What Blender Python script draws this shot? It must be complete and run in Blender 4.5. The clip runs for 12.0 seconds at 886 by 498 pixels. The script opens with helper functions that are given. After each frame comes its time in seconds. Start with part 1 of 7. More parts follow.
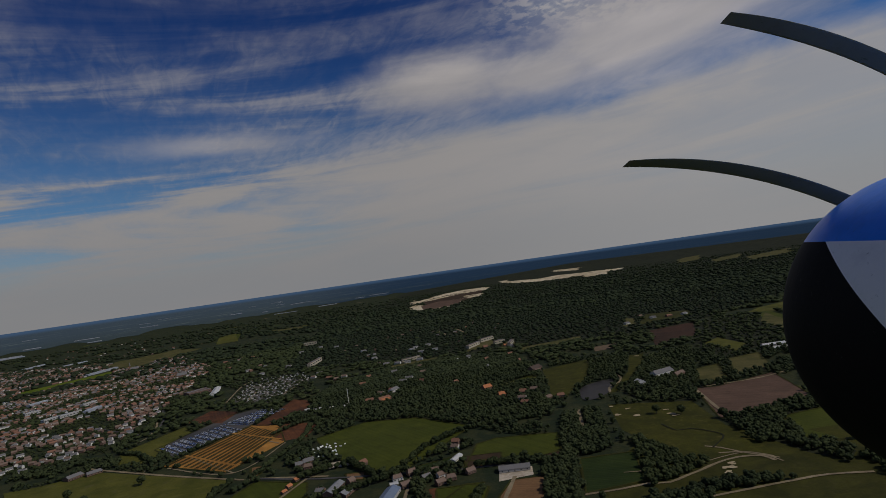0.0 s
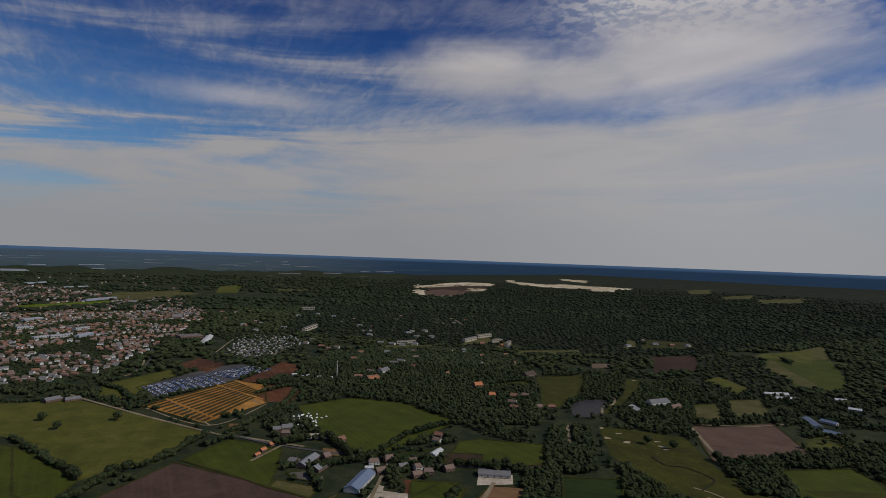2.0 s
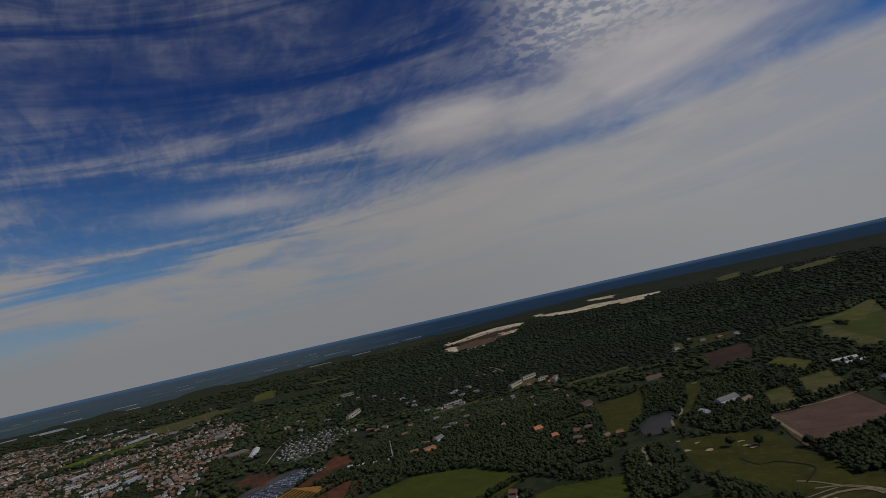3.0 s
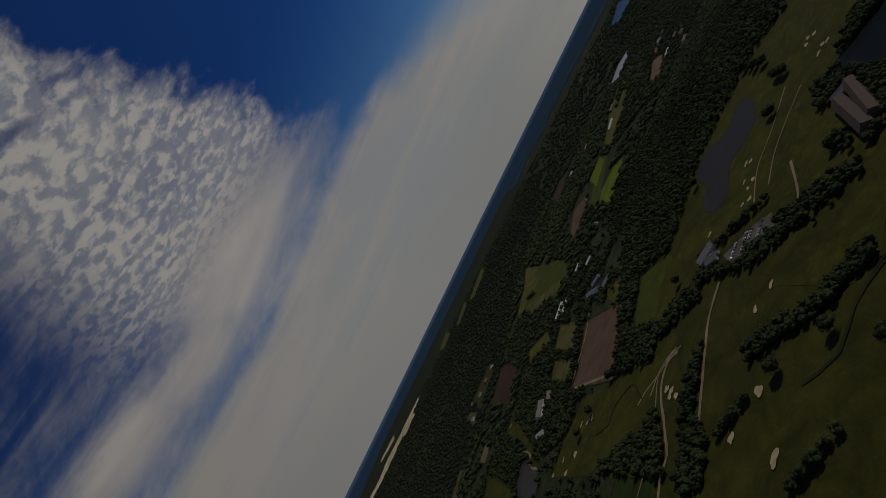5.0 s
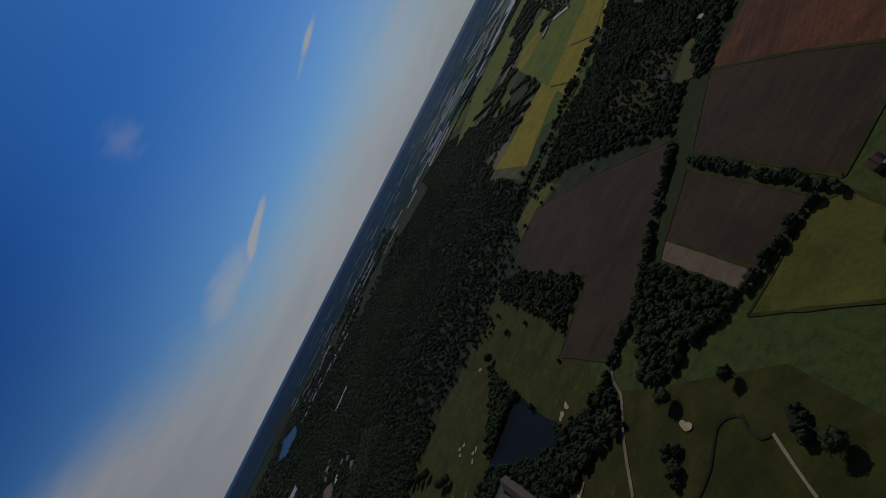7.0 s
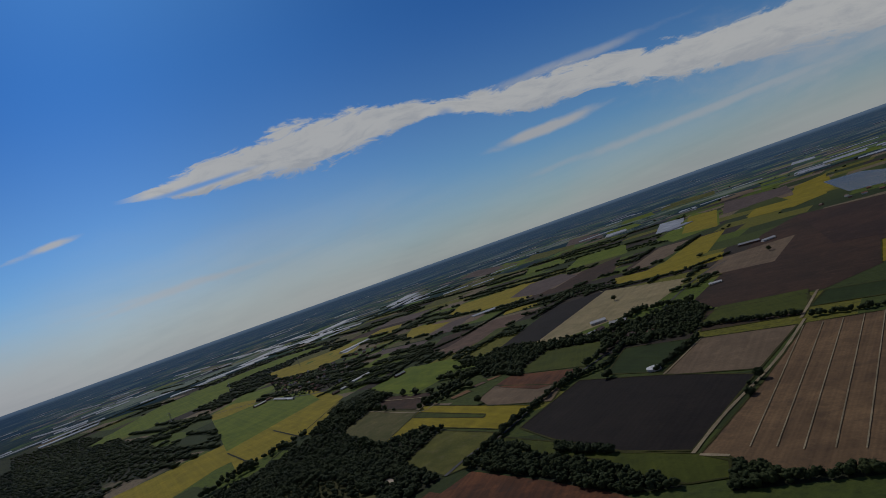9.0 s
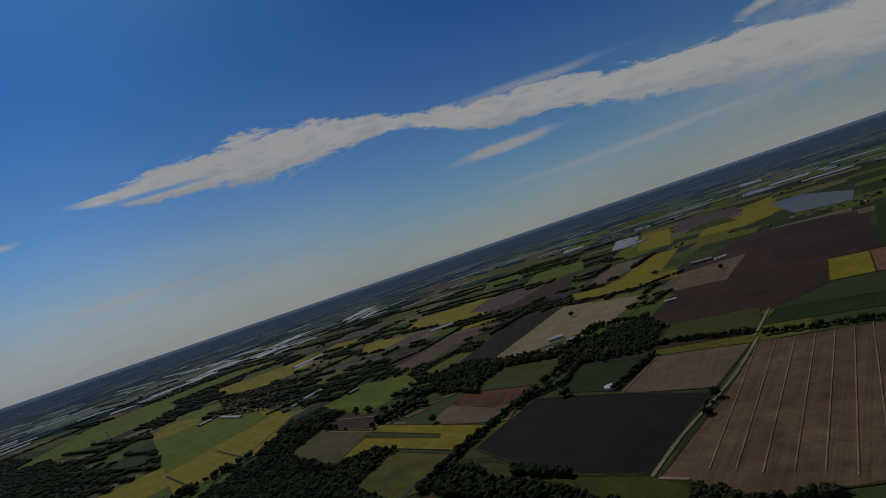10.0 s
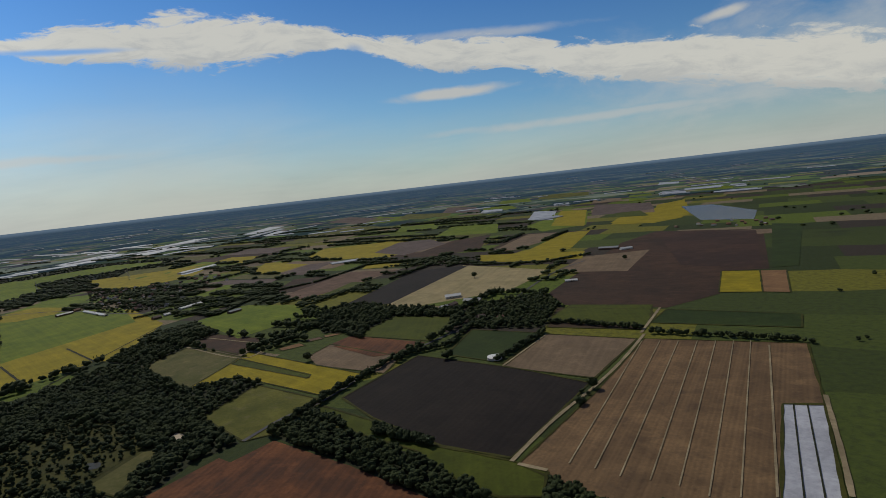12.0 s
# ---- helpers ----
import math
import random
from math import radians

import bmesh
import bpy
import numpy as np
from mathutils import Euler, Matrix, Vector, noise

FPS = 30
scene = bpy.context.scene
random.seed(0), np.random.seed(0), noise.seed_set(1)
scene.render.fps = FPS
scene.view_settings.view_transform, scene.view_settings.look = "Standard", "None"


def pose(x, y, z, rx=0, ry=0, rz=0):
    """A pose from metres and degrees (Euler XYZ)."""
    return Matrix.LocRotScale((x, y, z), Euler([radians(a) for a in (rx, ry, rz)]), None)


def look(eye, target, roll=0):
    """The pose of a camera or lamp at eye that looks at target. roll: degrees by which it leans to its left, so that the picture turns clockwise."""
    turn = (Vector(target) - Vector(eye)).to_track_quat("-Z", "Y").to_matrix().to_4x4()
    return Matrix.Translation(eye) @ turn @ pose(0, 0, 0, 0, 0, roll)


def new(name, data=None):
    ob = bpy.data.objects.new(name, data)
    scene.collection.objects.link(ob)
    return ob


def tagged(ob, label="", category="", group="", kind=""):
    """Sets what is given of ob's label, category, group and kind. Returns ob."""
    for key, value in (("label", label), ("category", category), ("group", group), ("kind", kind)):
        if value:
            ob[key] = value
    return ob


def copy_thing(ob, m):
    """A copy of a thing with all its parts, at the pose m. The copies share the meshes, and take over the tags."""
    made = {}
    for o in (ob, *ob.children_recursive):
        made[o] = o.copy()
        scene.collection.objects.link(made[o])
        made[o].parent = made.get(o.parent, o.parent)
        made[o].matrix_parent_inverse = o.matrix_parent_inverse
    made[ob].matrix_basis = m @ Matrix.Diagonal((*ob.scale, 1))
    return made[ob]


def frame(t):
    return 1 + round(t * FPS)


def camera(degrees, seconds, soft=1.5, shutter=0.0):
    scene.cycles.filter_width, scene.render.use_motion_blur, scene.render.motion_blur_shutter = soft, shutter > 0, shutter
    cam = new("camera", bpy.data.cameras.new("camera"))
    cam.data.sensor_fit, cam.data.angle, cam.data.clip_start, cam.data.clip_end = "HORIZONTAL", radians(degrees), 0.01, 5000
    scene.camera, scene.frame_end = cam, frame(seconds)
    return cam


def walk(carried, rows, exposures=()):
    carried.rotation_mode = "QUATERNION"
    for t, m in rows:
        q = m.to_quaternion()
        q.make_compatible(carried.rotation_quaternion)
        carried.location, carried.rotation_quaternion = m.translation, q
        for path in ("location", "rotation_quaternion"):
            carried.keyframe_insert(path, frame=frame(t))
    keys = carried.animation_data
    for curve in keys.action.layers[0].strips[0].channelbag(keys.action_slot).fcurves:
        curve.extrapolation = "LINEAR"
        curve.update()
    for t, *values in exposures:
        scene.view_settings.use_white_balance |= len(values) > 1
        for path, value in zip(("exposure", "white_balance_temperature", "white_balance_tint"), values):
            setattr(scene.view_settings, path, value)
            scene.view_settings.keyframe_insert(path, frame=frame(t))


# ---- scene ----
FOV = 76.2
cam = camera(FOV, 12.0, 0.65)
walk(cam, [
    (0, pose(0.00, 0.00, 256.28, 91.929, 8.105, 0.410)),
    (0.5, pose(-1.60, 6.96, 256.76, 90.399, 5.937, -0.522)),
    (1, pose(-3.47, 13.55, 257.15, 89.425, 1.278, -0.740)),
    (1.5, pose(-5.77, 19.69, 257.28, 89.269, -1.909, 0.024)),
    (2, pose(-8.43, 26.00, 257.03, 90.778, -2.016, 1.217)),
    (2.5, pose(-11.26, 33.11, 256.64, 93.925, 3.193, 2.555)),
    (2.7, pose(-12.38, 36.24, 256.54, 95.327, 6.739, 3.436)),
    (4.3, pose(-20.52, 77.31, 259.12, 100.284, 49.275, -8.984)),
    (4.5, pose(-20.04, 83.58, 259.34, 100.667, 56.345, -12.103)),
    (5, pose(-18.09, 99.48, 259.75, 93.963, 63.894, -28.504)),
    (5.5, pose(-13.65, 114.85, 258.86, 84.803, 56.414, -48.291)),
    (6, pose(-7.19, 127.83, 256.86, 85.817, 56.771, -59.289)),
    (6.5, pose(1.18, 138.30, 254.03, 79.855, 64.906, -78.912)),
    (7, pose(11.51, 146.49, 250.45, 71.393, 61.910, -99.800)),
    (7.5, pose(23.16, 151.90, 247.04, 76.225, 52.959, -107.098)),
    (7.7, pose(27.79, 153.64, 245.68, 76.391, 50.237, -112.190)),
    (9.3, pose(60.31, 147.31, 235.39, 92.319, 17.555, -129.256)),
    (9.5, pose(63.69, 143.19, 235.06, 92.435, 18.167, -129.569)),
    (10, pose(71.91, 131.66, 234.62, 91.044, 18.636, -132.566)),
    (10.5, pose(79.62, 118.82, 234.58, 89.194, 17.100, -135.086)),
    (11, pose(86.49, 105.75, 234.31, 87.104, 15.173, -137.803)),
    (11.5, pose(92.68, 93.06, 233.55, 85.049, 10.820, -139.365)),
    (12, pose(98.38, 80.63, 232.39, 83.452, 6.504, -140.429)),
], [(0, -0.30, 6700, 9), (1.5, 0.08, 6550, 9), (2.7, -0.16, 6500, 9), (4.3, -0.92, 7100, 5), (5.5, -0.92, 7000, 7), (6.0, -0.88, 6700, 7), (7.0, -0.76, 6100, 9), (7.7, -0.68, 6100, 9),
          (9.3, -0.38, 6350, 8), (10, -0.76, 6400, 8), (10.5, -0.46, 6400, 8), (11, -0.22, 6500, 7), (12, 0.16, 6900, 4)])

# ---- world, sun ----
SUN_AZ, SUN_EL = 110.0, 44.0
sun = new("sun", bpy.data.lights.new("sun", "SUN"))
sun.data.energy, sun.data.angle, sun.data.color = 2.35, radians(0.5), (1.0, 0.94, 0.84)
sun.matrix_world = look((800 * math.sin(radians(SUN_AZ)) * math.cos(radians(SUN_EL)),
                         800 * math.cos(radians(SUN_AZ)) * math.cos(radians(SUN_EL)),
                         800 * math.sin(radians(SUN_EL))), (0, 0, 0))


class Net:
    """Short writing for shader nodes."""

    def __init__(self, tree):
        self.t = tree
        tree.nodes.clear()

    def node(self, kind, **props):
        n = self.t.nodes.new(kind)
        for k, v in props.items():
            if k == "op":
                n.operation = v
            elif k == "clamp":
                n.use_clamp = v
            elif k == "dims":
                n.noise_dimensions = v
            elif k == "vdims":
                n.voronoi_dimensions = v
            elif k == "feature":
                n.feature = v
            elif k == "sky":
                n.sky_type = v
        return n

    def set(self, sock, v):
        if isinstance(v, bpy.types.NodeSocket):
            self.t.links.new(v, sock)
        else:
            sock.default_value = v

    def m(self, op, a, b=0.0, c=0.0, clamp=False):
        n = self.node("ShaderNodeMath", op=op, clamp=clamp)
        for s, v in zip(n.inputs, (a, b, c)):
            self.set(s, v)
        return n.outputs[0]

    def step(self, v, lo, hi, a=0.0, b=1.0):
        n = self.node("ShaderNodeMapRange")
        n.interpolation_type = "SMOOTHSTEP"
        for s, w in zip(n.inputs[:5], (v, lo, hi, a, b)):
            self.set(s, w)
        return n.outputs[0]

    def mix(self, f, a, b, mode="MIX"):
        n = self.node("ShaderNodeMix")
        n.data_type, n.blend_type = "RGBA", mode
        self.set(n.inputs[0], f)
        self.set(n.inputs[6], a if isinstance(a, bpy.types.NodeSocket) else (*a, 1))
        self.set(n.inputs[7], b if isinstance(b, bpy.types.NodeSocket) else (*b, 1))
        return n.outputs[2]

    def xyz(self, x, y, z):
        n = self.node("ShaderNodeCombineXYZ")
        for s, v in zip(n.inputs, (x, y, z)):
            self.set(s, v)
        return n.outputs[0]

    def noise(self, vec, scale, detail=3.0, rough=0.55, dist=0.0):
        n = self.node("ShaderNodeTexNoise")
        self.set(n.inputs["Vector"], vec)
        n.inputs["Scale"].default_value, n.inputs["Detail"].default_value = scale, detail
        n.inputs["Roughness"].default_value, n.inputs["Distortion"].default_value = rough, dist
        return n.outputs["Fac"]


world = bpy.data.worlds.new("sky")
scene.world = world
world.use_nodes = True
w = Net(world.node_tree)
sky = w.node("ShaderNodeTexSky", sky="NISHITA")
sky.sun_disc, sky.sun_elevation, sky.sun_rotation = False, radians(SUN_EL), radians(SUN_AZ)
sky.air_density, sky.dust_density, sky.ozone_density = 1.0, 0.5, 3.0
sep = w.node("ShaderNodeSeparateXYZ")
w.t.links.new(w.node("ShaderNodeTexCoord").outputs["Generated"], sep.inputs[0])
X, Y, Z = sep.outputs
AZ = w.m("DEGREES", w.m("ARCTAN2", X, Y))
EL = w.m("DEGREES", w.m("ARCSINE", Z))
up = w.m("ADD", w.m("MAXIMUM", Z, 0.0), 0.10)
deck = w.xyz(w.m("DIVIDE", X, up), w.m("DIVIDE", Y, up), 0.0)
big = w.noise(deck, 1.15, 5.0, 0.55, 0.5)
fine = w.noise(deck, 25.0, 4.0, 0.55, 0.25)
ripple = w.noise(w.xyz(w.m("DIVIDE", w.m("ADD", X, w.m("MULTIPLY", Y, 0.55)), up), w.m("MULTIPLY", w.m("DIVIDE", w.m("SUBTRACT", Y, w.m("MULTIPLY", X, 0.5)), up), 0.35), 2.0), 15.0, 4.0, 0.6, 0.8)
soft = w.noise(w.xyz(w.m("MULTIPLY", AZ, 0.04), w.m("MULTIPLY", EL, 0.16), 3.0), 1.0, 5.0, 0.55, 0.5)
streak = w.noise(w.xyz(w.m("MULTIPLY", AZ, 0.035), w.m("MULTIPLY", w.m("SUBTRACT", EL, w.m("MULTIPLY", AZ, 0.05)), 0.30), 9.0), 1.0, 6.0, 0.6, 0.8)
warp_a = w.noise(w.xyz(w.m("MULTIPLY", AZ, 0.12), w.m("MULTIPLY", EL, 0.24), 21.0), 1.0, 6.0, 0.6, 0.3)
warp_b = w.noise(w.xyz(w.m("MULTIPLY", AZ, 0.13), w.m("MULTIPLY", EL, 0.28), 33.0), 1.0, 6.0, 0.6, 0.3)
WA, WB = w.m("SUBTRACT", warp_a, 0.5), w.m("SUBTRACT", warp_b, 0.5)


def puff(az, el, wide, high, tilt=0.0, inner=0.25, torn=0.9):
    """A soft heap of cloud, or a gap, about one direction, with a torn edge; 1 in the middle, 0 outside."""
    u = w.m("ADD", w.m("DIVIDE", w.m("SUBTRACT", AZ, az), wide), w.m("MULTIPLY", WA, 2.2 * torn))
    v = w.m("DIVIDE", w.m("SUBTRACT", w.m("SUBTRACT", EL, el), w.m("MULTIPLY", w.m("SUBTRACT", AZ, az), tilt)), high)
    v = w.m("ADD", v, w.m("MULTIPLY", WB, 2.6 * torn))
    d = w.m("SQRT", w.m("ADD", w.m("MULTIPLY", u, u), w.m("MULTIPLY", v, v)))
    return w.step(d, 1.35, inner)


def most(*masks):
    out = masks[0]
    for k in masks[1:]:
        out = w.m("MAXIMUM", out, k)
    return out


def along(start, *rises):
    """A height that changes along the azimuth: rises of (from, to, by how much)."""
    out = w.m("ADD", 0.0, start)
    for a, b, by in rises:
        out = w.m("ADD", out, w.step(AZ, a, b, 0.0, by))
    return out


def less(mask, share=1.0):
    return w.m("SUBTRACT", 1.0, w.m("MULTIPLY", mask, share))


# rippled thin cloud over the north-west, cells of altocumulus over the north-north-east, clear sky in the east
edge = w.m("ADD", AZ, w.m("ADD", w.m("MULTIPLY", w.m("SUBTRACT", EL, 24.0), 0.28), w.m("MULTIPLY", WA, 14.0)))
north = w.m("MULTIPLY", w.step(edge, 38.5, 33.5), w.step(AZ, -178.0, -150.0))
thin = w.m("ADD", w.m("MULTIPLY", streak, 0.80), w.m("MULTIPLY", ripple, 0.22))
thin = w.step(thin, 0.36, 0.68, 0.08, 0.74)
thin = w.m("MULTIPLY", thin, w.step(EL, 16.0, 27.0, 1.0, 0.55))
gap = most(puff(-29.0, 16.4, 13.0, 1.7), puff(-34.0, 12.6, 9.0, 1.0), puff(-22.0, 25.5, 26.0, 5.0), puff(-4.0, 31.0, 11.0, 7.5), puff(9.5, 25.5, 6.0, 2.2), puff(-9.0, 20.5, 7.0, 2.0))
thin = w.m("MULTIPLY", w.m("MULTIPLY", thin, less(gap, 0.80)), less(w.m("MULTIPLY", w.step(AZ, -4.0, 10.0), w.step(EL, 19.0, 15.0)), 0.75))
cell = w.node("ShaderNodeTexVoronoi", feature="SMOOTH_F1")
w.set(cell.inputs["Vector"], w.xyz(w.m("ADD", w.m("DIVIDE", X, up), w.m("MULTIPLY", fine, 0.10)), w.m("ADD", w.m("DIVIDE", Y, up), w.m("MULTIPLY", big, 0.15)), 0.0))
cell.inputs["Scale"].default_value, cell.inputs["Smoothness"].default_value = 24.0, 0.8
lumps = w.step(w.m("ADD", w.m("ADD", w.m("MULTIPLY", cell.outputs["Distance"], -0.22), w.m("MULTIPLY", fine, 0.9)), w.m("MULTIPLY", big, 0.45)), 0.44, 0.66)
flock = w.m("MULTIPLY", w.step(EL, 19.5, 24.0), w.step(w.m("ADD", AZ, w.m("MULTIPLY", w.m("SUBTRACT", EL, 22.0), -0.25)), 3.0, 16.0))
cells = w.m("MULTIPLY", w.m("MULTIPLY", w.m("ADD", w.m("MULTIPLY", lumps, 0.42), 0.46), flock), north)
cells = w.m("MULTIPLY", cells, less(puff(21.0, 40.0, 9.0, 0.7, -0.35, 0.25, 0.4), 0.8))
heap = most(puff(2.5, 18.0, 9.0, 3.3, 0.0, 0.25, 0.4), puff(22.5, 18.9, 13.0, 5.2, 0.0, 0.3, 0.4), puff(12.0, 17.2, 10.0, 2.6, 0.05, 0.15, 0.4), w.m("MULTIPLY", puff(-20.0, 14.3, 11.0, 1.2, 0.0, 0.1, 0.5), 0.6))
heap = w.m("MULTIPLY", heap, w.m("ADD", less(flock, 0.45), w.m("MULTIPLY", w.m("MULTIPLY", lumps, flock), 0.45)))
# the grey veil low over the horizon, and the thin blue line that parts it from the heaps
top = w.m("ADD", along(12.6, (-12.0, 6.0, 1.0), (12.0, 32.0, 1.5), (36.0, 76.0, -8.8), (88.0, 104.0, 1.8), (112.0, 138.0, -4.0)), w.m("MULTIPLY", WB, 3.2))
top = w.m("SUBTRACT", top, w.m("MULTIPLY", w.m("MULTIPLY", w.step(AZ, -8.0, -26.0), w.m("SUBTRACT", 0.62, streak)), 16.0))
fuzzy = along(1.2, (40.0, 66.0, 2.4), (88.0, 104.0, 2.4), (124.0, 150.0, -1.8))
veil = w.step(EL, w.m("ADD", top, fuzzy), w.m("SUBTRACT", top, w.m("MULTIPLY", fuzzy, 1.7)), 0.0, 0.97)
veil = w.m("MULTIPLY", veil, less(w.m("MULTIPLY", w.m("MULTIPLY", w.step(AZ, 6.0, -30.0, 0.12, 0.85), w.step(EL, 2.0, 6.5)), w.step(w.m("ADD", w.m("MULTIPLY", streak, 0.7), w.m("MULTIPLY", soft, 0.3)), 0.56, 0.40))))
line_at = along(12.4, (-26.0, 0.0, 1.6), (0.0, 36.0, 3.0))
line = w.m("DIVIDE", w.m("ABSOLUTE", w.m("SUBTRACT", w.m("SUBTRACT", EL, line_at), w.m("MULTIPLY", WB, 1.6))), along(0.75, (15.0, 35.0, 0.7)))
line = w.m("MULTIPLY", w.step(line, 1.6, 0.2), along(0.0, (-36.0, -14.0, 0.45), (16.0, 34.0, 0.2)))
# the long bank of bright cloud in the south-east
centre = along(14.3, (102.0, 118.0, 0.5), (128.0, 144.0, -2.8), (144.0, 160.0, -2.8), (158.0, 182.0, -4.0))
lift = w.m("SUBTRACT", EL, centre)
shred = w.noise(w.xyz(w.m("MULTIPLY", AZ, 0.26), w.m("MULTIPLY", w.m("SUBTRACT", lift, w.m("MULTIPLY", AZ, 0.06)), 0.85), 7.0), 1.0, 10.0, 0.66, 0.5)
off = w.m("ADD", w.m("MAXIMUM", lift, 0.0), w.m("MULTIPLY", w.m("MAXIMUM", w.m("MULTIPLY", lift, -1.0), 0.0), 1.25))
half = along(0.25, (101.0, 110.0, 1.2), (109.0, 119.0, 1.0), (120.0, 132.0, -1.5), (133.0, 143.0, 0.6), (148.0, 172.0, 0.9))
bank = w.step(w.m("ADD", w.m("DIVIDE", off, half), w.m("MULTIPLY", w.m("SUBTRACT", shred, 0.5), 2.4)), 1.15, 0.72)
bank = w.m("MULTIPLY", bank, w.step(AZ, 100.5, 104.0))
bank = w.m("MULTIPLY", bank, less(most(puff(108.0, 14.1, 5.5, 0.28, 0.06, 0.2, 0.5), puff(133.0, 13.2, 1.2, 0.9, 0.0, 0.2, 0.6)), 0.85))
bits = most(puff(142.5, 8.7, 5.6, 0.55, 0.02, 0.5, 0.7), puff(94.8, 11.9, 2.6, 0.28, 0.2, 0.3, 1.3), puff(76.4, 8.4, 3.0, 0.42, 0.25, 0.5, 1.1), puff(167.0, 11.7, 3.0, 0.5, 0.1))
wisps = w.m("MULTIPLY", most(puff(157.0, 4.8, 17.0, 0.45, -0.01), puff(104.0, 5.6, 9.0, 0.4), w.m("MULTIPLY", puff(78.8, 22.2, 2.4, 1.5, 0.0, 0.1, 1.6), 0.35), puff(146.0, 13.8, 9.0, 0.5, -0.05), puff(101.0, 5.4, 5.0, 0.35, 0.1), puff(71.0, 8.2, 4.0, 1.4, -0.1), puff(171.0, 7.5, 16.0, 4.0)), 0.6)
tone = w.mix(w.step(EL, 4.0, 26.0), (0.048, 0.078, 0.108), (0.016, 0.049, 0.102))
tone = w.mix(1.0, tone, w.mix(w.step(AZ, 48.0, 80.0), w.mix(w.step(EL, 9.0, 28.0), (0.95, 0.92, 0.88), (0.52, 0.52, 0.62)), w.mix(w.step(AZ, 100.0, 135.0), (1.18, 1.12, 1.08), (1.02, 0.94, 0.88))), "MULTIPLY")
blue = w.mix(1.0, sky.outputs[0], tone, "MULTIPLY")
grey = w.mix(w.step(w.m("ADD", w.m("MULTIPLY", streak, 0.6), w.m("MULTIPLY", ripple, 0.4)), 0.35, 0.66), (0.28, 0.32, 0.40), (0.48, 0.47, 0.51))
glow = w.mix(w.step(AZ, 45.0, 75.0), w.mix(w.step(EL, 1.0, 10.0), (0.41, 0.41, 0.43), (0.50, 0.48, 0.485)), (0.60, 0.60, 0.62))
glow = w.mix(w.step(AZ, 88.0, 108.0, 0.0, 1.0), glow, (0.66, 0.67, 0.66))
glow = w.mix(w.step(w.m("ADD", w.m("MULTIPLY", soft, 0.6), w.m("MULTIPLY", streak, 0.4)), 0.34, 0.62, 0.5, 0.0), glow, (0.37, 0.39, 0.43))
col = w.mix(w.m("MULTIPLY", thin, north), blue, grey)
col = w.mix(cells, col, w.mix(w.step(lumps, 0.2, 1.0), (0.53, 0.55, 0.60), (0.66, 0.635, 0.64)))
col = w.mix(w.m("MULTIPLY", w.m("MULTIPLY", heap, north), 0.88), col, w.mix(w.step(soft, 0.35, 0.65), (0.52, 0.50, 0.52), (0.70, 0.655, 0.65)))
col = w.mix(veil, col, glow)
col = w.mix(w.m("MULTIPLY", line, north), col, w.mix(0.5, blue, grey))
lit = w.mix(w.step(w.m("ADD", shred, w.m("MULTIPLY", lift, 0.07)), 0.28, 0.58), (0.60, 0.61, 0.64), (0.77, 0.76, 0.75))
col = w.mix(w.m("MULTIPLY", w.m("MAXIMUM", bits, wisps), 0.9), col, (0.66, 0.66, 0.68))
col = w.mix(w.m("MULTIPLY", bank, 0.95), col, lit)
bright = along(1.0, (-8.0, 30.0, 0.20), (96.0, 114.0, -0.18))
col = w.mix(1.0, col, w.xyz(bright, bright, bright), "MULTIPLY")
back = w.node("ShaderNodeBackground")
w.t.links.new(col, back.inputs[0])
back.inputs[1].default_value = 0.65
w.t.links.new(back.outputs[0], w.node("ShaderNodeOutputWorld").inputs[0])

# ---- materials ----
def material(name, rough=0.9, metal=0.0, spec=0.3):
    mat = bpy.data.materials.new(name)
    mat.use_nodes = True
    n = Net(mat.node_tree)
    bsdf = n.node("ShaderNodeBsdfPrincipled")
    bsdf.inputs["Roughness"].default_value, bsdf.inputs["Metallic"].default_value = rough, metal
    bsdf.inputs["Specular IOR Level"].default_value = spec
    n.t.links.new(bsdf.outputs[0], n.node("ShaderNodeOutputMaterial").inputs[0])
    n.bsdf = bsdf
    n.pos = n.node("ShaderNodeNewGeometry").outputs["Position"]
    return mat, n


def bump(n, height, distance):
    b = n.node("ShaderNodeBump")
    n.set(b.inputs["Height"], height)
    b.inputs["Strength"].default_value, b.inputs["Distance"].default_value = 1.0, distance
    n.t.links.new(b.outputs[0], n.bsdf.inputs["Normal"])


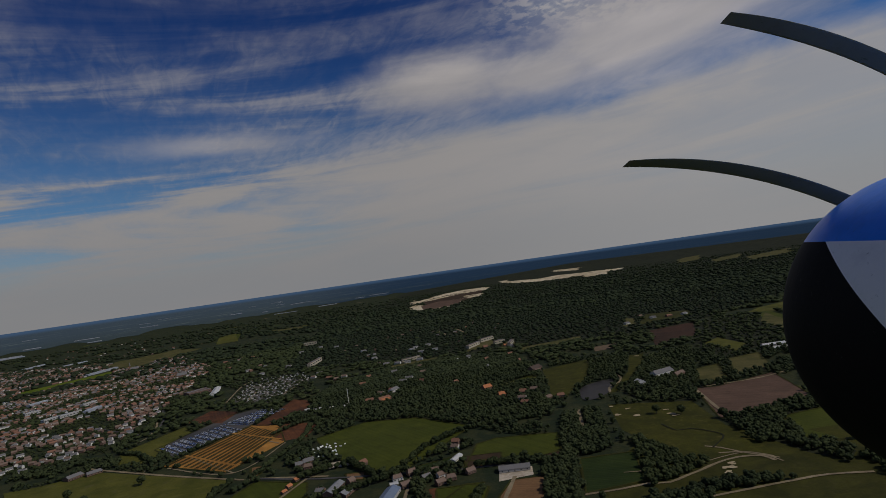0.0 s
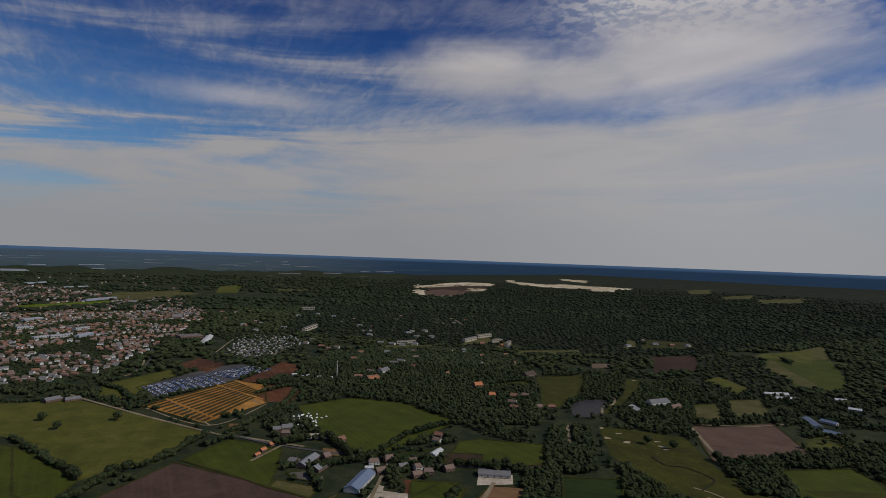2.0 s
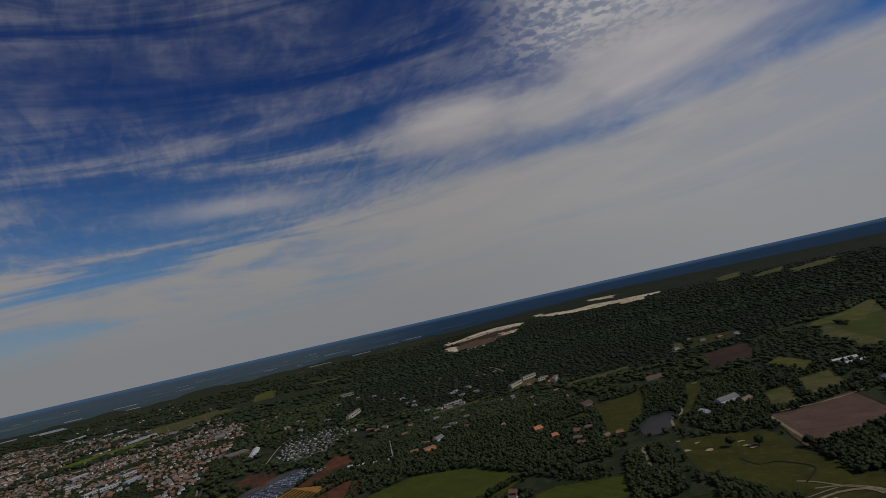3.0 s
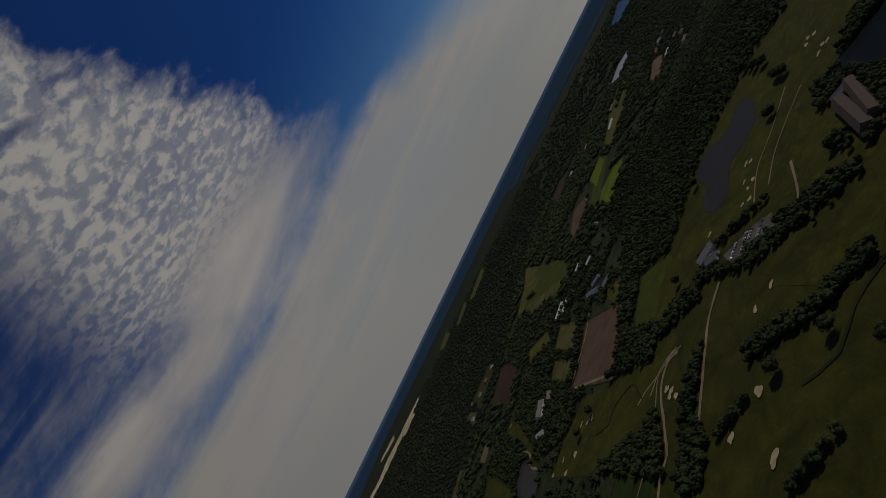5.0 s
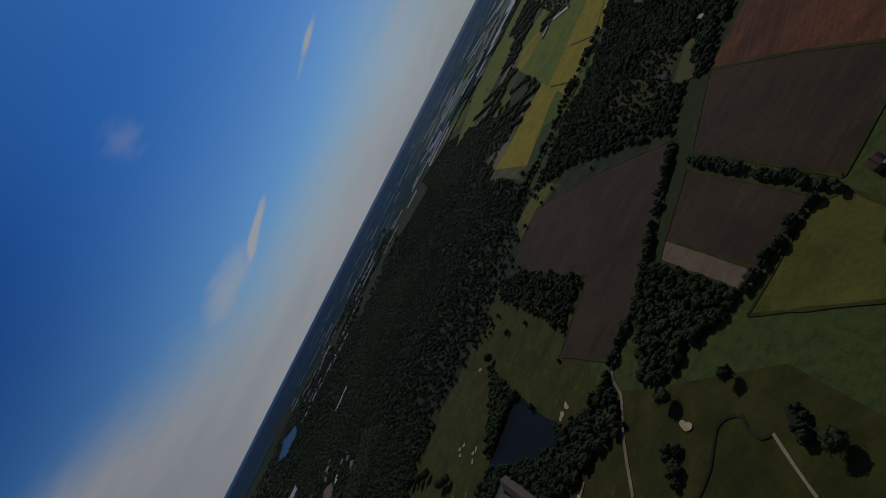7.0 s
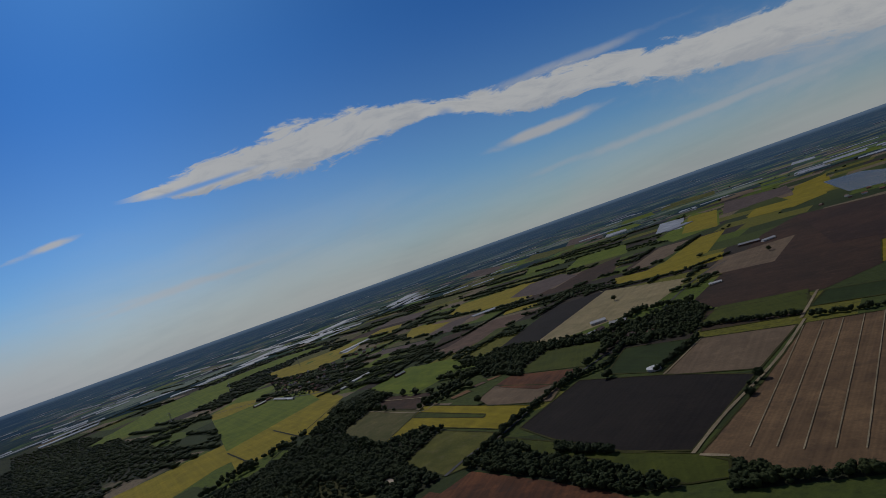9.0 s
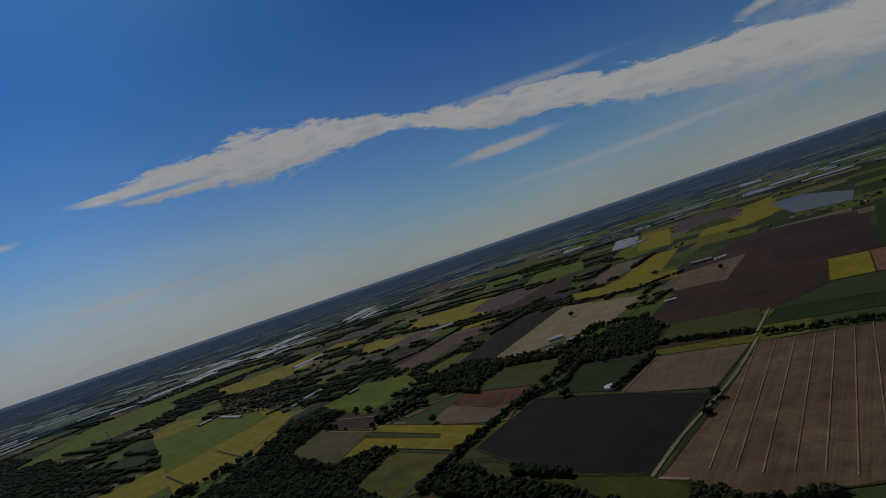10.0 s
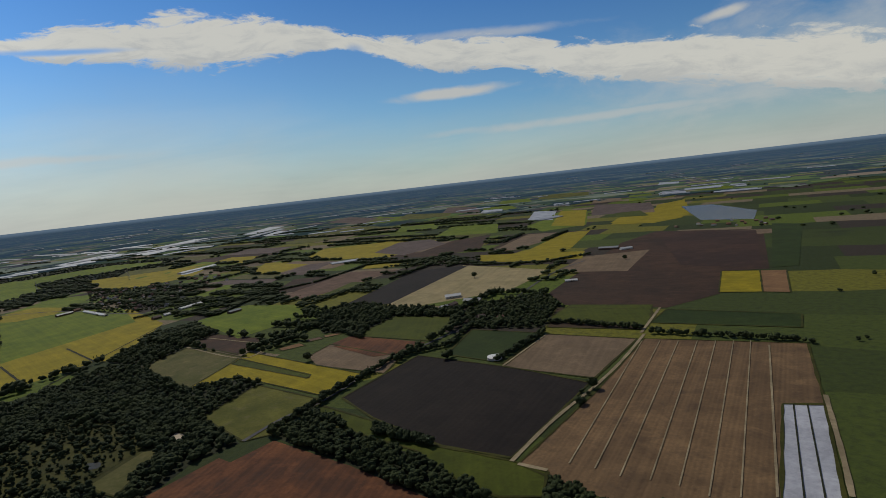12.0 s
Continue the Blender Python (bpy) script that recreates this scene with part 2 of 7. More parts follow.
def land(name, dark, light, big=0.012, small=0.25, rows=0.0, turn=0.0, row_dark=0.7, patch=None, relief=0.3, rough=0.95):
    """A field: two tones in large patches and fine grain, with drill rows where rows gives their spacing."""
    dark, light = [tuple(v * k for v, k in zip(c, (0.88, 0.85, 0.84))) for c in (dark, light)]
    patch = patch and tuple(v * k for v, k in zip(patch, (0.88, 0.85, 0.84)))
    mat, n = material(name, rough, spec=0.15)
    a = n.noise(n.pos, big, 4.0, 0.6, 0.6)
    b = n.noise(n.pos, small, 3.0, 0.7)
    c = n.noise(n.pos, big * 5.0, 4.0, 0.6)
    col = n.mix(n.step(a, 0.3, 0.7), dark, light)
    col = n.mix(n.step(b, 0.25, 0.8, 0.0, 0.55), col, tuple(v * 0.62 for v in dark))
    if patch:
        col = n.mix(n.step(c, 0.52, 0.72, 0.0, 0.75), col, patch)
    mottle = n.noise(n.pos, 0.03, 6.0, 0.68, 0.4)
    col = n.mix(n.step(mottle, 0.36, 0.5, 0.55, 0.0), col, tuple(v * 0.66 for v in dark))
    col = n.mix(n.step(mottle, 0.52, 0.68, 0.0, 0.45), col, tuple(min(1, v * 1.25) for v in light))
    height = b
    if rows:
        s = n.node("ShaderNodeSeparateXYZ")
        n.t.links.new(n.pos, s.inputs[0])
        across = n.m("ADD", n.m("MULTIPLY", s.outputs[0], math.cos(radians(turn))), n.m("MULTIPLY", s.outputs[1], math.sin(radians(turn))))
        across = n.m("ADD", across, n.m("MULTIPLY", c, 0.6))
        wave = n.m("SINE", n.m("MULTIPLY", across, 2 * math.pi / rows))
        broad = n.noise(n.xyz(n.m("MULTIPLY", across, 0.11), 0.0, 0.0), 1.0, 2.0, 0.6)
        col = n.mix(n.step(wave, -0.3, 0.6, 0.0, 0.16), col, tuple(v * row_dark for v in dark))
        col = n.mix(n.step(broad, 0.35, 0.7, 0.0, 0.22), col, tuple(min(1, v * 1.35) for v in light))
        height = n.m("ADD", b, n.m("MULTIPLY", wave, 0.12))
    n.set(n.bsdf.inputs["Base Color"], col)
    bump(n, height, relief)
    return mat


M_MEADOW = land("meadow_grass", (0.076, 0.082, 0.010), (0.122, 0.118, 0.019), patch=(0.10, 0.092, 0.032))
M_MEADOW_DARK = land("dark_meadow_grass", (0.046, 0.060, 0.005), (0.070, 0.083, 0.008), rows=9.0, turn=35, row_dark=0.92)
M_MEADOW_BRIGHT = land("bright_meadow_grass", (0.080, 0.120, 0.005), (0.140, 0.175, 0.008), rows=12.0, turn=84, row_dark=0.93)
M_MEADOW_DRY = land("dry_meadow_grass", (0.075, 0.078, 0.018), (0.12, 0.105, 0.035), patch=(0.14, 0.11, 0.05))
M_FAIRWAY = land("golf_fairway_grass", (0.038, 0.042, 0.004), (0.064, 0.064, 0.006), big=0.02, patch=(0.092, 0.078, 0.017))
M_ROUGH = land("rough_golf_grass", (0.036, 0.039, 0.005), (0.056, 0.056, 0.008), big=0.03, patch=(0.060, 0.052, 0.015))
M_CROP_DARK = land("dark_green_crop", (0.020, 0.036, 0.006), (0.032, 0.050, 0.008), rows=5.0, turn=80)
M_RAPE = land("yellow_green_crop", (0.205, 0.168, 0.006), (0.285, 0.225, 0.010), rows=14.0, turn=84, row_dark=0.94)
M_WHEAT = land("pale_ripe_crop", (0.24, 0.20, 0.10), (0.31, 0.25, 0.13), rows=10.0, turn=20, row_dark=0.9)
M_SOIL_RED = land("reddish_soil", (0.055, 0.027, 0.016), (0.185, 0.070, 0.027), big=0.007, rows=6.0, turn=25, row_dark=0.97, patch=(0.045, 0.028, 0.020))
M_SOIL_DARK = land("dark_brown_soil", (0.031, 0.020, 0.013), (0.072, 0.037, 0.021), big=0.005, rows=6.0, turn=85, row_dark=0.85)
M_SOIL_BLACK = land("black_ploughed_soil", (0.012, 0.0085, 0.0068), (0.020, 0.0145, 0.011), rows=7.0, turn=10, row_dark=0.85)
M_SOIL_BROWN = land("brown_soil", (0.040, 0.026, 0.014), (0.066, 0.042, 0.022), rows=6.0, turn=5, row_dark=0.85, patch=(0.036, 0.024, 0.018))
M_SOIL_PALE = land("pale_dry_soil", (0.14, 0.10, 0.062), (0.19, 0.135, 0.083), rows=7.0, turn=15, row_dark=0.85)
M_SOIL_PINK = land("pink_brown_soil", (0.10, 0.062, 0.042), (0.15, 0.092, 0.062), rows=8.0, turn=70, row_dark=0.85)
M_SOIL_ORANGE = land("orange_brown_soil", (0.17, 0.095, 0.045), (0.23, 0.13, 0.06), rows=6.0, turn=75, row_dark=0.85)
M_SOIL_WARM = land("warm_brown_soil", (0.072, 0.044, 0.032), (0.108, 0.065, 0.046), big=0.008, rows=6.0, turn=30, row_dark=0.9)
M_SOIL_MAUVE = land("grey_mauve_soil", (0.085, 0.062, 0.055), (0.125, 0.092, 0.078), rows=8.0, turn=12, row_dark=0.88)
M_SOIL_DUSK = land("dusky_red_soil", (0.034, 0.020, 0.015), (0.064, 0.033, 0.021), big=0.006, rows=6.0, turn=85, row_dark=0.9)
# floor under the trees, the canopy's shade put into its dark colour
M_SHADE_FLOOR = land("woodland_floor_with_painted_shade", (0.018, 0.023, 0.010), (0.032, 0.035, 0.015), big=0.02)
M_STRIPED_SOIL = land("tan_soil_with_drill_rows", (0.105, 0.066, 0.036), (0.20, 0.125, 0.062), big=0.007, rows=4.0, turn=8, row_dark=0.85, patch=(0.065, 0.043, 0.027))
M_ORANGE_ROWS = land("orange_trial_rows", (0.34, 0.16, 0.035), (0.52, 0.26, 0.06), rows=4.0, turn=-27, row_dark=0.8)
M_GRAVEL = land("grey_gravel", (0.11, 0.10, 0.085), (0.16, 0.145, 0.12), small=0.6)
M_SAND = land("bare_sand", (0.42, 0.35, 0.25), (0.62, 0.54, 0.42), patch=(0.22, 0.18, 0.11))
M_DUNE = land("dune_sand_with_heath", (0.52, 0.42, 0.26), (0.85, 0.74, 0.52), big=0.004, small=0.03, patch=(0.10, 0.085, 0.04))
M_PLASTIC = land("grey_crop_film", (0.36, 0.37, 0.40), (0.46, 0.47, 0.50), rough=0.45, relief=0.05)
M_GLASS = land("whitewashed_glass", (0.30, 0.33, 0.37), (0.40, 0.43, 0.47), rough=0.65, relief=0.02)
M_TRACK = land("pale_dirt_track", (0.22, 0.175, 0.105), (0.33, 0.27, 0.165))
M_MUD = land("dark_ditch_mud", (0.018, 0.020, 0.010), (0.032, 0.034, 0.016))
M_ROWS = land("dark_orange_crop_row", (0.060, 0.045, 0.010), (0.095, 0.065, 0.014))
M_ASPHALT = land("worn_asphalt", (0.07, 0.07, 0.07), (0.11, 0.105, 0.10))


def water_material(name="pond_water", dark=(0.008, 0.010, 0.010), light=(0.013, 0.015, 0.014), rough=0.4, spec=0.03):
    mat, n = material(name, rough, spec=spec)
    a = n.noise(n.pos, 0.05, 3.0)
    n.set(n.bsdf.inputs["Base Color"], n.mix(a, dark, light))
    bump(n, n.noise(n.pos, 0.8, 3.0), 0.05)
    return mat


M_WATER = water_material()
M_LAKE = water_material("lake_water", (0.020, 0.026, 0.030), (0.030, 0.036, 0.040), 0.25, 0.18)
M_WATER_GREY = water_material("muddy_pond_water", (0.030, 0.028, 0.028), (0.046, 0.042, 0.040))


def plan_place(n):
    """The true place on the plain, also where the land is drawn in towards the horizon: x and y in metres and how much it is drawn in."""
    s = n.node("ShaderNodeSeparateXYZ")
    n.t.links.new(n.pos, s.inputs[0])
    k = n.m("SUBTRACT", 1.0, n.m("DIVIDE", n.m("MAXIMUM", n.m("SUBTRACT", s.outputs[2], 2.0), 0.0), 230.0))
    k = n.m("MAXIMUM", k, 0.02)
    return n.m("DIVIDE", n.m("SUBTRACT", s.outputs[0], 60.0), k), n.m("DIVIDE", n.m("SUBTRACT", s.outputs[1], 120.0), k), k


def country(n):
    """Colours of the unmapped country: rectangular lots of grass, plough and crop in the south, dark woodland floor in the north."""
    x, y, k = plan_place(n)
    place = n.xyz(x, y, 0.0)
    warp = n.noise(place, 0.003, 2.0)
    u = n.m("ADD", n.m("MULTIPLY", x, 0.985), n.m("MULTIPLY", y, 0.17))
    v = n.m("ADD", n.m("ADD", n.m("MULTIPLY", y, 0.985), n.m("MULTIPLY", x, -0.17)), n.m("MULTIPLY", warp, 90.0))
    j = n.m("FLOOR", n.m("DIVIDE", v, 150.0))
    shift = n.node("ShaderNodeTexWhiteNoise")
    n.set(shift.inputs["Vector"], n.xyz(j, 3.0, 0.0))
    i = n.m("FLOOR", n.m("DIVIDE", n.m("ADD", u, n.m("MULTIPLY", shift.outputs["Value"], 400.0)), 210.0))
    lot = n.node("ShaderNodeTexWhiteNoise")
    n.set(lot.inputs["Vector"], n.xyz(i, j, 1.0))
    near = n.m("SQRT", n.m("ADD", n.m("MULTIPLY", x, x), n.m("MULTIPLY", y, y)))
    r = n.m("MINIMUM", lot.outputs["Value"], n.step(near, 750.0, 760.0, 0.40, 1.0))
    col = n.mix(n.step(r, 0.1, 0.45), (0.030, 0.040, 0.012), (0.060, 0.076, 0.016))
    col = n.mix(n.step(r, 0.45, 0.455), col, (0.085, 0.112, 0.014))
    col = n.mix(n.step(r, 0.62, 0.625), col, (0.135, 0.125, 0.018))
    col = n.mix(n.step(r, 0.74, 0.745), col, (0.042, 0.030, 0.024))
    col = n.mix(n.step(r, 0.86, 0.865), col, (0.18, 0.135, 0.085))
    grove = n.m("ADD", n.step(y, -270.0, 380.0, 0.0, 0.34), n.noise(place, 0.0022, 3.0, 0.6))
    col = n.mix(n.step(grove, 0.64, 0.72), col, n.mix(n.step(n.noise(place, 0.02, 4.0, 0.65), 0.4, 0.62), (0.018, 0.026, 0.012), (0.042, 0.044, 0.018)))
    return col, place, k


def ground_material():
    mat, n = material("rough_land", 0.95, spec=0.1)
    col, place, k = country(n)
    grain = n.noise(n.pos, 0.12, 4.0, 0.7)
    col = n.mix(n.step(grain, 0.35, 0.75, 0.0, 0.6), col, (0.018, 0.026, 0.012))
    n.set(n.bsdf.inputs["Base Color"], col)
    bump(n, grain, 1.2)
    return mat


M_GROUND = ground_material()


def leaf_material(name, dark, light):
    mat, n = material(name, 0.85, spec=0.08)
    geo = n.node("ShaderNodeNewGeometry")
    ob = n.node("ShaderNodeObjectInfo")
    a = n.noise(n.pos, 1.1, 4.0, 0.75)
    b = n.noise(n.pos, 0.02, 4.0, 0.65)
    col = n.mix(n.step(b, 0.35, 0.65), dark, light)
    col = n.mix(n.m("MULTIPLY", geo.outputs["Random Per Island"], 0.25), col, tuple(v * 0.6 for v in dark))
    col = n.mix(n.step(ob.outputs["Random"], 0.0, 1.0, 0.0, 0.25), col, (0.055, 0.068, 0.018))
    c = n.noise(n.pos, 0.30, 3.0, 0.7)
    col = n.mix(n.step(c, 0.45, 0.65, 0.0, 0.22), col, tuple(v * 0.5 for v in dark))
    col = n.mix(n.step(a, 0.4, 0.7, 0.0, 0.3), col, tuple(v * 0.55 for v in dark))
    n.set(n.bsdf.inputs["Base Color"], col)
    bump(n, n.m("ADD", a, n.m("MULTIPLY", c, 2.0)), 0.8)
    return mat


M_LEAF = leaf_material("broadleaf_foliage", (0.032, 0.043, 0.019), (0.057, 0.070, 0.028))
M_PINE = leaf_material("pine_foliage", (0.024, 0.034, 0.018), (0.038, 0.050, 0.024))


def plain(name, colour, rough=0.7, metal=0.0, spec=0.3, grain=0.25, scale=0.8, wear=0.75):
    mat, n = material(name, rough, metal, spec)
    ob = n.node("ShaderNodeObjectInfo")
    a = n.noise(n.pos, scale, 4.0, 0.65)
    b = n.noise(n.pos, scale * 0.12, 3.0)
    col = n.mix(n.step(a, 0.3, 0.75, 0.0, grain), colour, tuple(v * wear for v in colour))
    col = n.mix(n.step(b, 0.4, 0.7, 0.0, grain), col, tuple(v * 0.8 for v in colour))
    col = n.mix(n.m("MULTIPLY", ob.outputs["Random"], 0.3), col, tuple(v * 0.7 for v in colour))
    n.set(n.bsdf.inputs["Base Color"], col)
    bump(n, a, 0.03)
    return mat


M_TILE_DARK = plain("dark_brown_roof_tiles", (0.075, 0.05, 0.038), 0.85)
M_BARK = plain("bark", (0.10, 0.075, 0.05), 0.9, scale=2.0)
M_BRICK = plain("brown_red_brick", (0.17, 0.105, 0.075), 0.9)
M_WHITEWALL = plain("white_painted_wall", (0.64, 0.61, 0.55), 0.8)
M_CREAM = plain("cream_rendered_wall", (0.40, 0.35, 0.26), 0.85)
M_TILE_RED = plain("red_clay_tiles", (0.23, 0.112, 0.070), 0.85)
M_TILE_BROWN = plain("brown_roof_tiles", (0.19, 0.128, 0.096), 0.85)
M_TILE_GREY = plain("grey_roof_tiles", (0.17, 0.16, 0.155), 0.85)
M_SHEET = plain("grey_sheet_roof", (0.22, 0.22, 0.225), 0.6)
M_WHITE_ROOF = plain("white_flat_roof", (0.52, 0.51, 0.49), 0.6)
M_PANE = plain("dark_window_glass", (0.03, 0.035, 0.04), 0.12, spec=0.6)
M_DOOR = plain("dark_door", (0.07, 0.05, 0.04), 0.6)
M_CONCRETE = plain("concrete", (0.42, 0.40, 0.37), 0.9)

# ---- the land ----
CX, CY, NEAR, SPAN, RISE = 60.0, 120.0, 2600.0, 2150.0, 230.0


def far(x, y, z=0.0):
    """Where a place of the plain stands: true to 2.6 km, and from there drawn in towards a rim at the height of the horizon."""
    dx, dy = x - CX, y - CY
    r = math.hypot(dx, dy)
    if r <= NEAR:
        return Vector((x, y, z))
    q = NEAR + SPAN * (1 - NEAR / r)
    k = q / r
    return Vector((CX + dx * k, CY + dy * k, RISE * (1 - k) + z * k))


def shrink(x, y):
    r = math.hypot(x - CX, y - CY)
    return 1.0 if r <= NEAR else (NEAR + SPAN * (1 - NEAR / r)) / r


def rim(q):
    """Height of the ground at the drawn distance q from the middle."""
    if q <= NEAR:
        return 0.0
    return RISE * (1 - q * (1 - (q - NEAR) / SPAN) / NEAR)


def seat(x, y, turn, z=0.0):
    """The frame of a thing that stands on the plain at x, y, turned and drawn in like the land under it."""
    c, d = math.cos(radians(turn)), math.sin(radians(turn))
    o, k = far(x, y, z), shrink(x, y)
    if k == 1.0:
        return Matrix.Translation(o) @ pose(0, 0, 0, 0, 0, turn)
    ex, ey = (far(x + 9 * c, y + 9 * d, z) - o) / 9, (far(x - 9 * d, y + 9 * c, z) - o) / 9
    o.z += 6.0 * (1 - k)
    along = ex.normalized()
    across = ey - along * ey.dot(along)
    up = along.cross(across.normalized())
    m = Matrix((ex, across, up * k)).transposed().to_4x4()
    m.translation = o
    return m


def mesh_object(name, verts, faces, mat, parent=None, smooth=False):
    me = bpy.data.meshes.new(name)
    me.from_pydata(verts, [], faces)
    me.materials.append(mat)
    if smooth:
        me.shade_smooth()
    ob = new(name, me)
    if parent:
        ob.parent = parent
    return ob


def part(name, bm, mat, parent=None, label=""):
    me = bpy.data.meshes.new(name)
    bm.to_mesh(me)
    bm.free()
    me.materials.append(mat)
    ob = new(name, me)
    ob.parent = parent
    return tagged(ob, label)


def ring_sheet(name, radii, sectors, mat):
    verts, faces = [], []
    for q in radii:
        for s in range(sectors):
            a = 2 * math.pi * s / sectors
            verts.append((CX + q * math.sin(a), CY + q * math.cos(a), rim(q)))
    for i in range(len(radii) - 1):
        for s in range(sectors):
            t = (s + 1) % sectors
            faces.append((i * sectors + s, (i + 1) * sectors + s, (i + 1) * sectors + t, i * sectors + t))
    return mesh_object(name, verts, faces, mat, smooth=True)


EDGE = 4748.0
ground = ring_sheet("ground", [1.0] + [130.0 * i for i in range(1, 20)] + [NEAR + (EDGE - NEAR) * i / 48 for i in range(49)], 240, M_GROUND)
tagged(ground, "flat rough land with scrub, grass and plough", "ground", kind="structure")

def backdrop_material():
    """Woods, open strips and roofs of the far country, with blue haze painted over them that thickens with the
    distance.
    """
    mat, n = material("painted_haze_distance", 1.0, spec=0.0)
    col, place, k = country(n)
    s = n.node("ShaderNodeSeparateXYZ")
    n.t.links.new(place, s.inputs[0])
    ang = n.m("ARCTAN2", s.outputs[0], s.outputs[1])
    open_land = n.m("ADD", n.step(ang, 0.95, 1.5, 0.0, 0.08), n.step(ang, -0.05, -0.4, 0.0, 0.13))
    woods = n.noise(place, 0.0007, 7.0, 0.72, 0.3)
    col = n.mix(n.step(n.m("SUBTRACT", woods, open_land), 0.40, 0.50), col, (0.014, 0.022, 0.016))
    strips = n.noise(place, 0.0006, 7.0, 0.75, 0.2)
    col = n.mix(n.m("MULTIPLY", n.step(strips, 0.55, 0.61, 0.0, 0.9), n.m("MAXIMUM", n.step(ang, 0.0, -0.4, 0.25, 1.0), n.step(ang, 0.9, 1.4))), col, (0.15, 0.165, 0.11))
    roofs = n.noise(place, 0.0045, 3.0, 0.6)
    col = n.mix(n.step(roofs, 0.71, 0.75, 0.0, 0.6), col, (0.30, 0.32, 0.33))
    # haze tint by direction, mixed into the base colour by distance
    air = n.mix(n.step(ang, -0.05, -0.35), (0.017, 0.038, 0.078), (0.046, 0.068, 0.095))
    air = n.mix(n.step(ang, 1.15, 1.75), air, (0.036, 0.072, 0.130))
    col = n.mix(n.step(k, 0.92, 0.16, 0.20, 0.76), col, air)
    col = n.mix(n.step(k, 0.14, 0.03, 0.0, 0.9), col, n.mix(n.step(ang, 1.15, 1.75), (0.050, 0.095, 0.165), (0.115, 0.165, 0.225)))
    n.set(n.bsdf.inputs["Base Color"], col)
    # the tinted colour also glows faintly, in place of light scattered by haze
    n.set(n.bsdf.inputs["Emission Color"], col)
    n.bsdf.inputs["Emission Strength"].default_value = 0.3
    return mat


def backdrop_ring():
    """The far country under the horizon, its haze painted on, with an uneven near border."""
    sectors, verts, faces = 480, [], []
    for i in range(24):
        for s in range(sectors):
            a = 2 * math.pi * s / sectors
            south = min(1.0, max(0.0, (math.degrees(a) - 60) / 35)) * (1 if a < 3.6 else 0)
            q0 = 4060 - 740 * south + 150 * noise.noise((math.sin(a) * 9, math.cos(a) * 9, 0)) + 90 * noise.noise((math.sin(a) * 40, math.cos(a) * 40, 4))
            q = q0 + (EDGE - q0) * i / 23
            verts.append((CX + q * math.sin(a), CY + q * math.cos(a), rim(q) + 1.5))
    for i in range(23):
        for s in range(sectors):
            t = (s + 1) % sectors
            faces.append((i * sectors + s, (i + 1) * sectors + s, (i + 1) * sectors + t, i * sectors + t))
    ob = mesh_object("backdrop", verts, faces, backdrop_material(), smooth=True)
    return tagged(ob, "distant country with painted blue haze under the horizon", "distance", kind="structure")


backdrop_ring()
FIELDS = []   # polygons kept free of trees
LAYER = [0.10]
EDGES = []   # borders that carry a grass verge


def inside(x, y, pts):
    hit = False
    for (ax, ay), (bx, by) in zip(pts, pts[1:] + pts[:1]):
        if (ay > y) != (by > y) and x < (bx - ax) * (y - ay) / (by - ay) + ax:
            hit = not hit
    return hit


def ragged(pts, share):
    """The same lot with a worn, uneven border."""
    out = []
    for (ax, ay), (bx, by) in zip(pts, pts[1:] + pts[:1]):
        n, long = 9, math.hypot(bx - ax, by - ay)
        for i in range(n):
            x, y = ax + (bx - ax) * i / n, ay + (by - ay) * i / n
            d = share * min(long, 500) * noise.noise((x * 0.013, y * 0.013, 3.0)) * (0 if i == 0 else 1)
            out.append((x - (by - ay) / long * d, y + (bx - ax) / long * d))
    return out


def rounded(pts):
    """The same lot with softly curved corners, as a bank has."""
    for _ in range(2):
        pts = [(a[0] * k + b[0] * (1 - k), a[1] * k + b[1] * (1 - k)) for a, b in zip(pts, pts[1:] + pts[:1]) for k in (0.78, 0.22)]
    return pts


